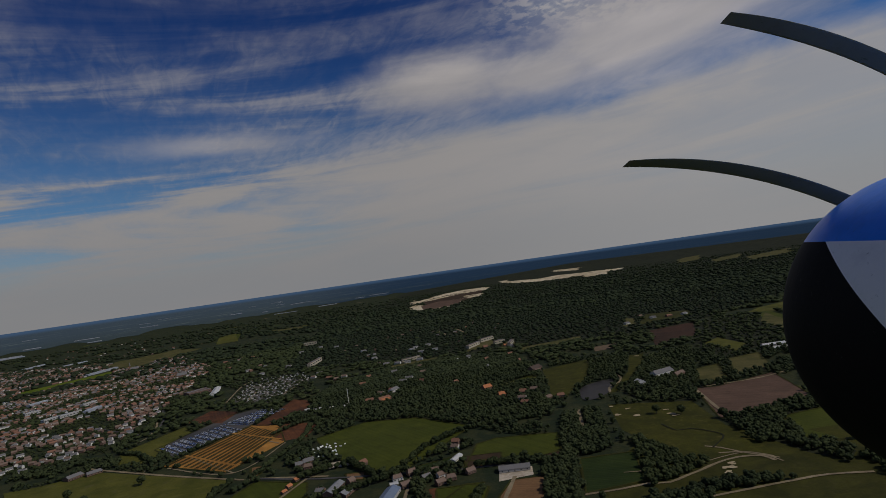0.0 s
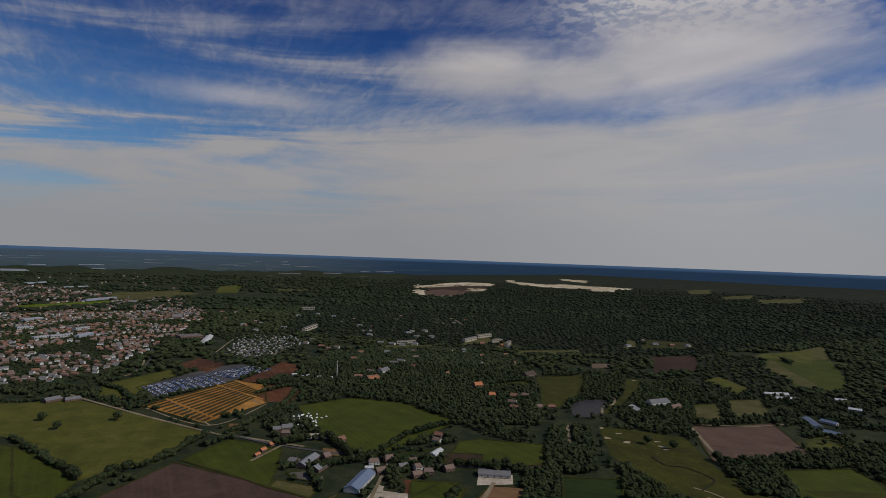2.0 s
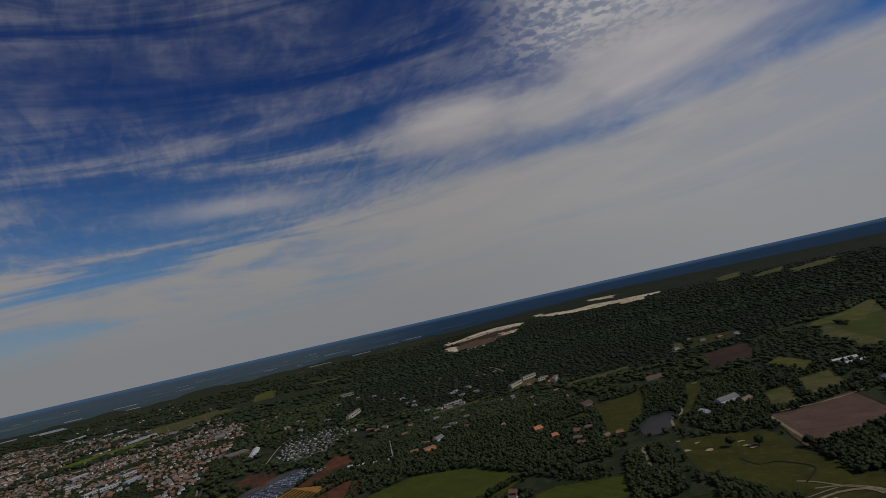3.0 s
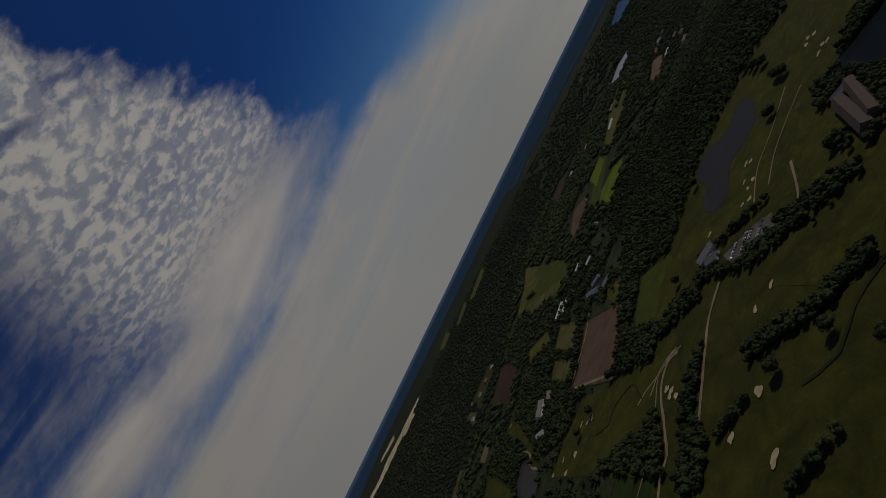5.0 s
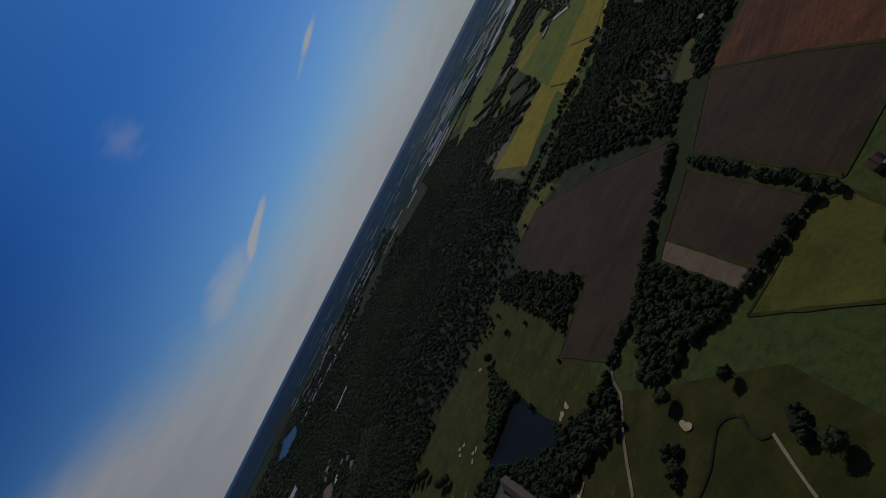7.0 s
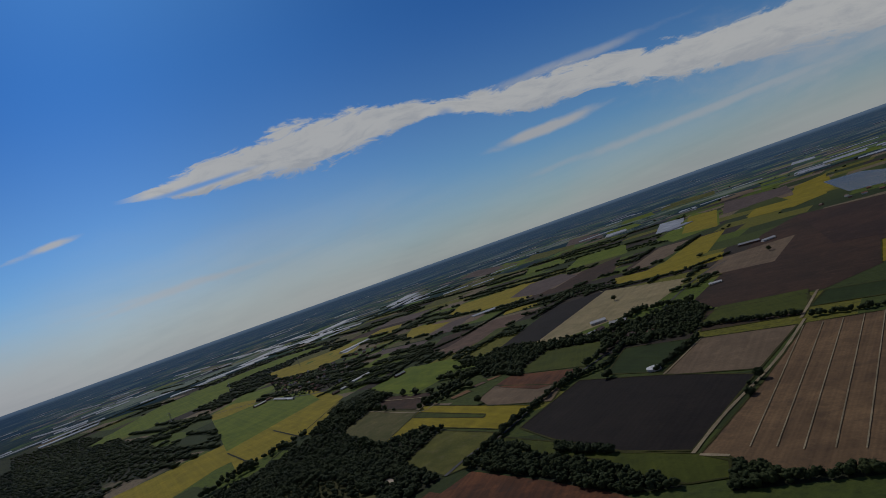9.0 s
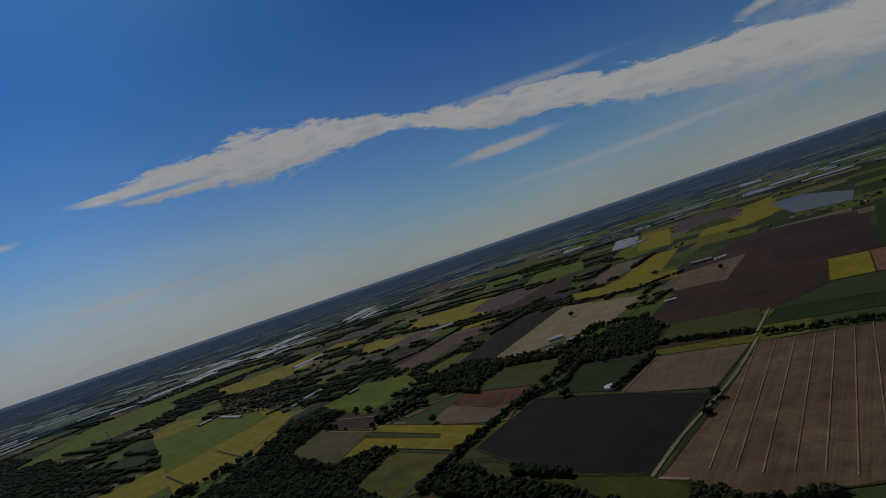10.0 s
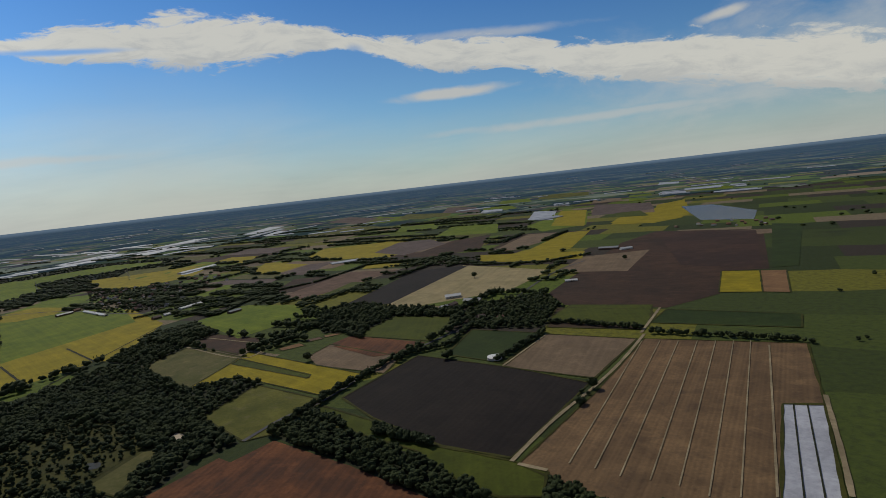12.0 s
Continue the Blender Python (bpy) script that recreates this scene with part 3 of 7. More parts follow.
def field(name, mat, pts, keep_clear=True):
    """One lot of the plain, a thin sheet of its own soil or crop."""
    if mat in (M_DUNE, M_MEADOW_DRY) and min(math.hypot(x - CX, y - CY) for x, y in pts) > 1900:
        pts = ragged(pts, 0.16)
    if mat in (M_WATER, M_WATER_GREY) and min(math.hypot(x - CX, y - CY) for x, y in pts) < 1300:
        pts = rounded(pts)
    bm = bmesh.new()
    bm.faces.new([bm.verts.new((x, y, 0)) for x, y in pts])
    bmesh.ops.triangulate(bm, faces=bm.faces[:])
    if max(math.hypot(x - CX, y - CY) for x, y in pts) > NEAR - 200:
        for _ in range(5):
            long = [e for e in bm.edges if e.calc_length() > 130]
            if not long:
                break
            bmesh.ops.subdivide_edges(bm, edges=long, cuts=1)
            bmesh.ops.triangulate(bm, faces=bm.faces[:])
    LAYER[0] += 0.0025
    for v in bm.verts:
        k = shrink(v.co.x, v.co.y)
        v.co = far(v.co.x, v.co.y, LAYER[0])
        v.co.z += 6.0 * (1 - k)
    bmesh.ops.recalc_face_normals(bm, faces=bm.faces[:])
    if sum(f.normal.z for f in bm.faces) < 0:
        bmesh.ops.reverse_faces(bm, faces=bm.faces[:])
    if keep_clear:
        FIELDS.append((min(p[0] for p in pts), max(p[0] for p in pts), min(p[1] for p in pts), max(p[1] for p in pts), pts))
    if max(math.hypot(x - CX, y - CY) for x, y in pts) < 1300 and mat not in (M_WATER, M_WATER_GREY, M_SHADE_FLOOR, M_FAIRWAY, M_ROUGH, M_SAND, M_SOIL_RED):
        EDGES.append(pts)
    ob = part(name, bm, mat)
    tone = mat.name.replace("_", " ")
    return tagged(ob, f"flat field of {tone} among tree belts", name.replace("_", " "), kind="structure")


def in_field(x, y):
    return any(a <= x <= b and c <= y <= d and inside(x, y, pts) for a, b, c, d, pts in FIELDS)


# fields
field("golf_rough", M_ROUGH, [(110, 370), (130, 640), (200, 720), (380, 760), (520, 740), (700, 720), (880, 640), (930, 480), (900, 300), (600, 300), (480, 260), (400, 215), (300, 150), (230, 150), (150, 300)], False)
field("soil_field", M_SOIL_RED, [(588, -91), (588, -206), (476, -208), (382, -204), (303, -192), (375, -70), (502, -49)])
field("soil_field", M_SOIL_RED, [(588, -93), (590, -208), (478, -210), (383, -205), (373, -188), (566, -80)])
field("orange_field", M_ORANGE_ROWS, [(-505, 928), (-370, 851), (-316, 974), (-365, 1103), (-431, 1133)])
field("camp_ground", M_GRAVEL, [(-585, 1418), (-614, 1599), (-529, 1708), (-423, 1579), (-452, 1335)], False)
field("meadow", M_MEADOW_DRY, [(-1757, 2788), (-1625, 3308), (-1444, 3200), (-1514, 2611)])
field("meadow", M_MEADOW_DARK, [(-1499, 3489), (-1645, 4089), (-1531, 4005), (-1313, 3368)])
field("meadow", M_MEADOW_DRY, [(2477, 6115), (2954, 6638), (2436, 5500), (2139, 5255)])
field("meadow", M_MEADOW_DRY, [(2344, 5043), (2856, 5547), (2543, 4922), (2127, 4529)])
field("meadow", M_MEADOW_DRY, [(2500, 4765), (3151, 5212), (2725, 4495), (2232, 4177)])
field("paddock", M_SOIL_RED, [(-58, 677), (-30, 674), (-39, 629), (-53, 628)])
field("riding_ring", M_SAND, [(-105, 818), (-92, 827), (-85, 812), (-98, 801)])
field("sand_patch", M_SAND, [(-169, 916), (-159, 924), (-154, 905), (-163, 898)])
field("meadow", M_MEADOW_DRY, [(173, 1623), (362, 1682), (344, 1600), (170, 1566)])
field("meadow", M_MEADOW_DARK, [(102, 1203), (149, 1227), (144, 1188), (102, 1172)])
field("car_park", M_ASPHALT, [(-579, 1044), (-506, 972), (-431, 1133), (-414, 1212), (-474, 1290), (-521, 1255)])
field("soil_field", M_SOIL_RED, [(-609, 1240), (-513, 1190), (-510, 1283), (-598, 1338)])
field("soil_field", M_SOIL_RED, [(-419, 1124), (-387, 1109), (-332, 1225), (-362, 1309), (-402, 1337), (-409, 1213)])
field("soil_field", M_SOIL_RED, [(-365, 1039), (-322, 981), (-282, 990), (-277, 1051), (-296, 1085), (-353, 1105)])
field("meadow", M_MEADOW, [(-699, 911), (-635, 955), (-346, 810), (-352, 695), (-389, 664), (-411, 629), (-565, 740)])
field("meadow", M_MEADOW_DARK, [(-556, 728), (-409, 635), (-399, 571), (-448, 591)])
field("soil_field", M_SOIL_WARM, [(-373, 563), (-334, 697), (-245, 661), (-148, 615), (-149, 551), (-374, 536)])
field("meadow", M_MEADOW_DARK, [(-331, 705), (-304, 790), (-223, 757), (-209, 690), (-202, 637), (-246, 664)])
field("meadow", M_MEADOW_DRY, [(-202, 637), (-200, 660), (-148, 645), (-150, 615)])
field("meadow", M_MEADOW_DARK, [(-263, 966), (-184, 1031), (-91, 1011), (-34, 952), (3, 911), (-70, 785), (-96, 747), (-143, 773), (-198, 837)])
field("meadow", M_MEADOW_DARK, [(7, 817), (36, 833), (125, 819), (114, 747), (90, 736), (-8, 752)])
field("soil_field", M_SOIL_DARK, [(-9, 751), (90, 736), (114, 744), (109, 719), (70, 721), (-14, 723)])
field("soil_field", M_SOIL_ORANGE, [(22, 628), (40, 669), (81, 667), (62, 572), (11, 569)])
field("meadow", M_MEADOW_DARK, [(-49, 673), (8, 674), (-11, 583), (-79, 580), (-47, 612)])
field("crop_field", M_CROP_DARK, [(128, 705), (197, 704), (179, 615), (112, 605)])
field("brown_field", M_SOIL_PINK, [(378, 948), (414, 940), (528, 979), (495, 823), (340, 780)])
field("soil_field", M_SOIL_DARK, [(538, 1601), (681, 1647), (597, 1426), (466, 1356)])
field("meadow", M_MEADOW_DARK, [(883, 1706), (918, 1693), (839, 1292), (734, 1243)])
field("meadow", M_MEADOW_DRY, [(988, 1757), (1238, 1959), (997, 1532)])
field("meadow", M_MEADOW_DRY, [(440, 1080), (489, 1095), (451, 983), (399, 970)])
field("meadow", M_MEADOW_DRY, [(525, 1126), (596, 1145), (553, 1024), (472, 993)])
field("meadow", M_MEADOW, [(-647, 1056), (-597, 1205), (-555, 1145), (-570, 1068), (-535, 968), (-596, 960)])
field("golf_hole", M_FAIRWAY, [(179, 1272), (293, 1315), (254, 1154), (176, 1003), (154, 1019)])
field("golf_hole", M_FAIRWAY, [(380, 1292), (415, 1297), (373, 1181), (263, 996), (248, 994), (328, 1136)])
field("golf_hole", M_FAIRWAY, [(226, 924), (344, 879), (337, 802), (332, 739), (336, 638), (242, 653), (208, 790)])
field("meadow", M_MEADOW_DARK, [(414, 756), (516, 775), (516, 700), (444, 633), (387, 673)])
field("riding_arena", M_SAND, [(-89, 645), (-48, 638), (-51, 611), (-93, 619)])
field("sandy_yard", M_SAND, [(28, 697), (69, 704), (67, 676), (25, 669)])
field("riding_arena", M_SAND, [(-210, 814), (-197, 831), (-172, 818), (-177, 803)])
field("fairway", M_FAIRWAY, [(513, 620), (648, 658), (863, 606), (817, 493), (643, 412), (536, 439), (449, 463), (433, 493), (440, 586), (406, 696), (491, 698)], False)
field("fairway", M_FAIRWAY, [(741, 652), (846, 467), (910, 264), (604, 215), (481, 244), (419, 305), (407, 372), (449, 489), (667, 728)], False)
field("soil_field", M_SOIL_BROWN, [(925, 197), (938, 124), (766, 53), (588, 1), (524, 95), (481, 168), (470, 222), (571, 259), (613, 171), (825, 216)])
field("soil_field", M_SOIL_BROWN, [(531, 36), (426, 42), (347, 48), (364, 104), (498, 105)])
field("soil_field", M_SOIL_PALE, [(498, 105), (364, 104), (362, 122), (487, 125)])
field("soil_field", M_SOIL_BROWN, [(599, -79), (467, -74), (375, -65), (344, -18), (341, 33), (418, 27), (541, 16)])
field("soil_field", M_SOIL_RED, [(600, -81), (608, -159), (506, -162), (373, -109), (376, -67), (468, -75)])
field("meadow", M_MEADOW, [(352, 54), (331, 41), (296, 49), (288, 69), (239, 87), (350, 135)])
field("meadow", M_MEADOW_DRY, [(297, 46), (295, 35), (265, 35), (226, 70), (240, 85), (288, 68)])
field("rape_field", M_RAPE, [(1481, 72), (1169, 50), (1257, -96), (1254, -145), (1179, -249), (1368, -445), (1711, -505), (1476, -257)])
field("meadow", M_MEADOW_BRIGHT, [(2136, -316), (1755, -504), (1476, -429), (1381, -155)])
field("rape_field", M_RAPE, [(1327, -143), (1361, -256), (1175, -240), (1148, -119), (1133, -102)])
field("rape_field", M_RAPE, [(1361, -256), (1407, -438), (1356, -437), (1228, -330), (1153, -255), (1184, -243)])
field("meadow", M_MEADOW_BRIGHT, [(1292, -478), (1324, -627), (1124, -643), (1058, -507), (1105, -445)])
field("soil_field", M_SOIL_DARK, [(1092, -368), (1125, -431), (975, -448), (935, -370)])
field("meadow", M_MEADOW_DRY, [(1042, -267), (1080, -362), (917, -364), (891, -324), (849, -245)])
field("rape_field", M_RAPE, [(849, -245), (891, -324), (927, -385), (656, -385), (638, -310), (824, -305)])
field("strip_of_green", M_MEADOW_DARK, [(905, -357), (723, -354), (715, -343), (894, -336)])
field("soil_field", M_SOIL_RED, [(818, -465), (824, -512), (669, -526), (654, -458)])
field("soil_field", M_SOIL_PALE, [(799, -406), (818, -465), (654, -458), (626, -397), (748, -383)])
field("meadow", M_MEADOW, [(727, -203), (763, -298), (633, -301), (606, -214), (619, -191)])
field("meadow", M_MEADOW_DARK, [(814, -515), (843, -639), (720, -662), (686, -605), (666, -533)])
field("soil_field", M_SOIL_BLACK, [(613, -315), (634, -471), (487, -476), (374, -465), (360, -285), (429, -275), (536, -291)])
field("crop_field", M_CROP_DARK, [(597, -489), (639, -604), (521, -620), (500, -483), (520, -487)])
field("soil_field", M_SOIL_PALE, [(494, -474), (512, -617), (385, -633), (375, -479)])
field("striped_field", M_STRIPED_SOIL, [(350, -279), (358, -450), (377, -636), (198, -673), (163, -495), (194, -481), (168, -309), (256, -261)])
field("plastic_tunnel_field", M_PLASTIC, [(194, -481), (163, -492), (135, -328), (168, -309)])
field("soil_field", M_SOIL_BROWN, [(530, -649), (576, -764), (423, -787), (401, -750), (392, -676)])
field("crop_field", M_CROP_DARK, [(396, -712), (399, -793), (221, -807), (212, -739)])
field("soil_field", M_SOIL_DARK, [(647, -863), (772, -1532), (756, -1775), (440, -1756), (317, -1137), (398, -1109), (351, -913), (402, -803), (571, -786)])
field("rape_field", M_RAPE, [(396, -1109), (330, -1119), (292, -935), (355, -921)])
field("soil_field", M_SOIL_ORANGE, [(330, -1119), (287, -1127), (253, -938), (292, -935)])
field("soil_field", M_SOIL_PALE, [(780, -1285), (639, -1395), (583, -1099), (743, -1075)])
field("wheat_field", M_WHEAT, [(936, -709), (1078, -1154), (772, -1102), (745, -874), (870, -699)])
field("soil_field", M_SOIL_BLACK, [(1043, -687), (1180, -1064), (1059, -1155), (937, -719)])
field("rape_field", M_RAPE, [(1065, -1217), (1023, -1449), (1031, -1875), (890, -1437), (908, -1209)])
field("meadow", M_MEADOW_BRIGHT, [(1430, -2092), (1734, -3028), (1441, -2721), (1143, -2077), (1248, -1898)])
field("greenhouse_field", M_GLASS, [(1631, -2421), (1913, -2964), (1743, -2938), (1449, -2350)])
field("rape_field", M_RAPE, [(1050, -2101), (1134, -2490), (1001, -2943), (797, -2285), (867, -2037)])
field("soil_field", M_SOIL_BROWN, [(1186, -1418), (1282, -1825), (1155, -1843), (1101, -1457)])
field("rape_field", M_RAPE, [(1921, -1320), (1950, -1697), (1644, -1733), (1440, -1363), (1737, -1253)])
field("soil_field", M_SOIL_DARK, [(1525, -1308), (1570, -1644), (1474, -1867), (1247, -1470), (1309, -1301)])
field("soil_field", M_SOIL_PALE, [(1338, -715), (1416, -962), (1293, -1075), (1227, -903), (1211, -708)])
field("rape_field", M_RAPE, [(2279, -636), (2592, -1116), (2500, -1188), (2151, -897), (2157, -655)])
field("meadow", M_MEADOW_BRIGHT, [(2136, -316), (2328, -496), (2191, -605), (1964, -424), (1896, -289)])
field("meadow", M_MEADOW_BRIGHT, [(2547, -749), (2528, -986), (2902, -1624), (2539, -1338), (2304, -884)])
field("rape_field", M_RAPE, [(1856, -973), (2083, -1191), (1795, -1193), (1628, -1019)])
field("soil_field", M_SOIL_DARK, [(1397, -738), (1536, -909), (1435, -978), (1352, -851)])
field("club_car_park", M_GRAVEL, [(424, 565), (436, 515), (435, 487), (409, 479), (400, 518), (400, 546)])
field("fairway", M_FAIRWAY, [(461, 631), (450, 703), (526, 648), (688, 612), (725, 564), (734, 495), (686, 423), (607, 396), (537, 456), (497, 469), (464, 510), (462, 571)], False)
field("fairway", M_FAIRWAY, [(333, 475), (348, 383), (378, 343), (389, 298), (349, 271), (314, 275), (314, 316), (310, 362), (288, 390)], False)
field("fairway", M_FAIRWAY, [(277, 367), (295, 338), (307, 300), (301, 273), (260, 270), (225, 266)], False)
field("meadow", M_MEADOW_DARK, [(628, -289), (530, -286), (428, -273), (358, -281), (323, -279), (309, -247), (338, -231), (386, -237), (441, -257), (516, -258), (602, -258)])
field("meadow", M_MEADOW_DRY, [(680, -64), (705, -125), (688, -144), (626, -74)])
field("clearing", M_SAND, [(702, -150), (714, -168), (694, -169), (678, -157), (689, -149)])
field("meadow", M_MEADOW_BRIGHT, [(2708, -61), (2561, -156), (2560, -454), (2751, -595), (3474, -670), (3435, -371), (2813, 8)])
field("meadow", M_MEADOW_DRY, [(1493, 107), (1481, 72), (1169, 50), (1205, 81)])
field("heath", M_SOIL_BROWN, [(-279, 5004), (92, 5710), (291, 5386), (221, 4602), (25, 3944), (-128, 3809), (-198, 4078)])
field("sand_area", M_DUNE, [(-390, 5360), (-311, 5033), (-135, 5669), (98, 6115), (368, 6043), (315, 5349), (85, 5301), (-94, 4979), (-229, 4707), (-332, 4643)])
field("sand_area", M_DUNE, [(-324, 4287), (-301, 4454), (-205, 4211), (-182, 4369), (-99, 4199), (28, 4490), (61, 4287), (-14, 3727), (-116, 3678), (-188, 3866), (-251, 3666)])
field("sand_area", M_DUNE, [(78, 4854), (263, 4879), (234, 4493), (93, 4414)])
field("sand_area", M_DUNE, [(584, 6649), (768, 6638), (967, 6213), (1211, 6526), (1413, 6263), (1691, 6139), (1846, 6006), (1736, 5723), (1412, 5527), (1183, 5488), (916, 5527), (681, 5883)])
field("sand_area", M_DUNE, [(1286, 5603), (1528, 5547), (1409, 5154), (1195, 5120)])
field("sand_area", M_DUNE, [(1568, 8680), (1885, 8281), (1630, 7225), (1434, 7894)])
field("sand_area", M_DUNE, [(602, 7178), (711, 7272), (631, 6455), (555, 6548)])
field("meadow", M_MEADOW_DRY, [(-1269, 3875), (-1054, 3866), (-1015, 3697), (-1205, 3715)])
field("yard", M_SOIL_ORANGE, [(-333, 855), (-315, 857), (-308, 825), (-309, 799), (-318, 808)])
field("farm_yard", M_GRAVEL, [(-195, 681), (-175, 689), (-148, 674), (-151, 657), (-182, 665)])
field("farm_yard", M_SOIL_ORANGE, [(-175, 770), (-147, 766), (-145, 739), (-166, 743)])
field("farm_yard", M_SOIL_PALE, [(-146, 601), (-123, 632), (-125, 617), (-135, 591)])
field("soil_field", M_SOIL_BROWN, [(-134, 574), (-121, 606), (-84, 617), (-47, 606), (-50, 580)])
field("paddock", M_SOIL_BROWN, [(-16, 772), (37, 769), (35, 731), (-11, 731)])
field("vegetable_plot", M_CROP_DARK, [(-81, 757), (-27, 778), (-30, 749), (-73, 741)])
field("meadow", M_MEADOW_DARK, [(-56, 608), (-46, 630), (-13, 676), (13, 658), (-5, 583), (-50, 570)])
field("rape_field", M_RAPE, [(1144, -1327), (817, -1380), (767, -1259), (962, -1208), (1065, -1217)])
field("soil_field", M_SOIL_PALE, [(1154, -1404), (1267, -1821), (1155, -1843), (1075, -1574), (1078, -1421)])
field("rape_field", M_RAPE, [(1024, -1416), (1114, -1833), (1031, -1875), (1000, -1762), (950, -1443)])
field("soil_field", M_SOIL_PALE, [(628, -1645), (588, -1733), (410, -1748), (394, -1651), (569, -1633)])
field("soil_field", M_SOIL_PALE, [(1472, -2822), (1251, -3118), (995, -2468), (1330, -2536)])
field("meadow", M_MEADOW_BRIGHT, [(3396, -585), (3453, -782), (3443, -1095), (3106, -1234), (2985, -1137), (3068, -790), (2976, -495)])
field("rape_field", M_RAPE, [(2136, -316), (2178, -410), (2016, -446), (1916, -396), (1928, -308), (1980, -283)])
field("soil_field", M_SOIL_DARK, [(2824, -1217), (2711, -1606), (2369, -1442), (2428, -1189)])
field("meadow", M_MEADOW_BRIGHT, [(3363, -2841), (3725, -3440), (2946, -3295), (2570, -2785), (2692, -2529)])
field("soil_field", M_SOIL_PALE, [(1799, -1422), (1639, -1653), (1545, -1686), (1460, -1401)])
field("meadow", M_MEADOW_BRIGHT, [(1292, -478), (1329, -615), (1184, -657), (1073, -605), (1042, -503), (1036, -429), (1157, -462)])
field("soil_field", M_SOIL_PALE, [(1896, -1044), (1967, -1217), (1615, -1228), (1572, -1090), (1717, -993)])
field("scrub_ground", M_ROUGH, [(864, -45), (862, -75), (893, -118), (795, -152), (699, -128), (668, -60), (652, -46), (713, -12)], False)
field("meadow", M_MEADOW_BRIGHT, [(963, 1162), (1040, 1187), (1099, 1145), (1081, 1092), (992, 1059), (903, 1064)])
field("soil_field", M_SOIL_PINK, [(1018, 1367), (1156, 1439), (1145, 1344), (1048, 1290), (959, 1279)])
field("soil_field", M_SOIL_PALE, [(1370, 1065), (1509, 1099), (1439, 1021), (1326, 990), (1307, 1016)])
field("meadow", M_MEADOW, [(1381, 1336), (1678, 1359), (1595, 1280), (1251, 1228)])
field("meadow", M_MEADOW_DARK, [(1046, 1268), (1318, 1333), (1240, 1252), (960, 1169)])
field("greenhouse_field", M_GLASS, [(2042, 1636), (2190, 1637), (2203, 1550), (2066, 1495), (1916, 1499)])
field("meadow", M_MEADOW, [(1380, 1349), (1666, 1451), (1848, 1472), (1544, 1338), (1286, 1250)])
field("soil_field", M_SOIL_PINK, [(989, 1357), (1147, 1435), (1113, 1349), (1037, 1315), (938, 1280)])
field("meadow", M_MEADOW_DARK, [(954, 1665), (1075, 1675), (902, 1335), (804, 1228), (767, 1306)])
field("meadow", M_MEADOW_BRIGHT, [(1235, 1373), (1325, 1352), (1242, 1276), (1115, 1257)])
field("soil_field", M_SOIL_BROWN, [(1647, 1999), (1795, 2001), (1617, 1812), (1480, 1785)])
field("clearing", M_MEADOW_DRY, [(502, 1732), (548, 1742), (595, 1892), (582, 1942)])
field("clearing", M_ROUGH, [(557, 1743), (737, 1781), (780, 1908), (655, 1958)])
field("sandy_yard", M_MEADOW_DRY, [(12, 1671), (117, 1761), (110, 1884), (53, 1819)])
field("sandy_yard", M_MEADOW_DRY, [(111, 1611), (166, 1642), (179, 1823), (137, 1742)])
field("meadow", M_MEADOW_DRY, [(-190, 1568), (-60, 1615), (-57, 1667), (-198, 1626)])
field("farm_yard", M_GRAVEL, [(-128, 600), (-107, 610), (-126, 622), (-140, 599)])
field("riding_ring", M_SAND, [(-87, 637), (-78, 638), (-78, 654), (-85, 658), (-90, 651)])
field("riding_arena", M_SAND, [(-204, 800), (-168, 804), (-179, 828), (-213, 824)])
field("meadow", M_MEADOW, [(72, 1162), (161, 1185), (159, 1212), (80, 1189)])
field("meadow", M_MEADOW, [(-1414, 3314), (-1305, 3372), (-1613, 4110), (-1656, 3923)])
field("meadow", M_MEADOW_DRY, [(-1680, 2710), (-1417, 2945), (-1668, 3394), (-1876, 3073)])
field("heath", M_SOIL_PINK, [(-199, 3717), (24, 3827), (71, 4363), (-108, 4568), (-245, 4187)])
field("meadow", M_MEADOW_BRIGHT, [(-1655, 2128), (-1607, 2238), (-1516, 2486), (-1603, 2607), (-1771, 2277)])
field("meadow", M_MEADOW_DRY, [(796, 1497), (758, 1263), (805, 1298), (884, 1630)])
field("meadow", M_MEADOW, [(862, 1682), (974, 1594), (1136, 1841), (929, 1745)])
field("meadow", M_MEADOW, [(559, 1307), (570, 1184), (623, 1243), (615, 1360)])
field("soil_field", M_SOIL_PALE, [(332, 1402), (387, 1411), (405, 1474), (344, 1464)])
field("rape_field", M_RAPE, [(2759, -747), (2243, -641), (2349, -972), (2517, -1104), (2666, -926)])
field("meadow", M_MEADOW_BRIGHT, [(1646, -639), (1591, -636), (1680, -825), (1748, -816)])
field("rape_field", M_RAPE, [(1907, -1001), (1734, -982), (1799, -1159), (2104, -1178)])
field("soil_field", M_SOIL_MAUVE, [(1708, -965), (1571, -976), (1724, -1229), (1778, -1148)])
field("meadow", M_MEADOW_DRY, [(1853, -876), (1620, -926), (1678, -977), (1890, -950)])
field("soil_field", M_SOIL_MAUVE, [(1839, -770), (1573, -854), (1619, -909), (1841, -859)])
field("soil_field", M_SOIL_DARK, [(1377, -741), (1305, -787), (1366, -942), (1488, -956)])
field("soil_field", M_SOIL_PINK, [(1323, -718), (1209, -714), (1242, -916), (1259, -1077), (1420, -1032)])
field("meadow", M_MEADOW_DARK, [(1184, -707), (1156, -766), (1215, -912), (1263, -899)])
field("rape_field", M_RAPE, [(1999, -1308), (2194, -1542), (1947, -1731), (1815, -1711), (1513, -1296), (1751, -1265)])
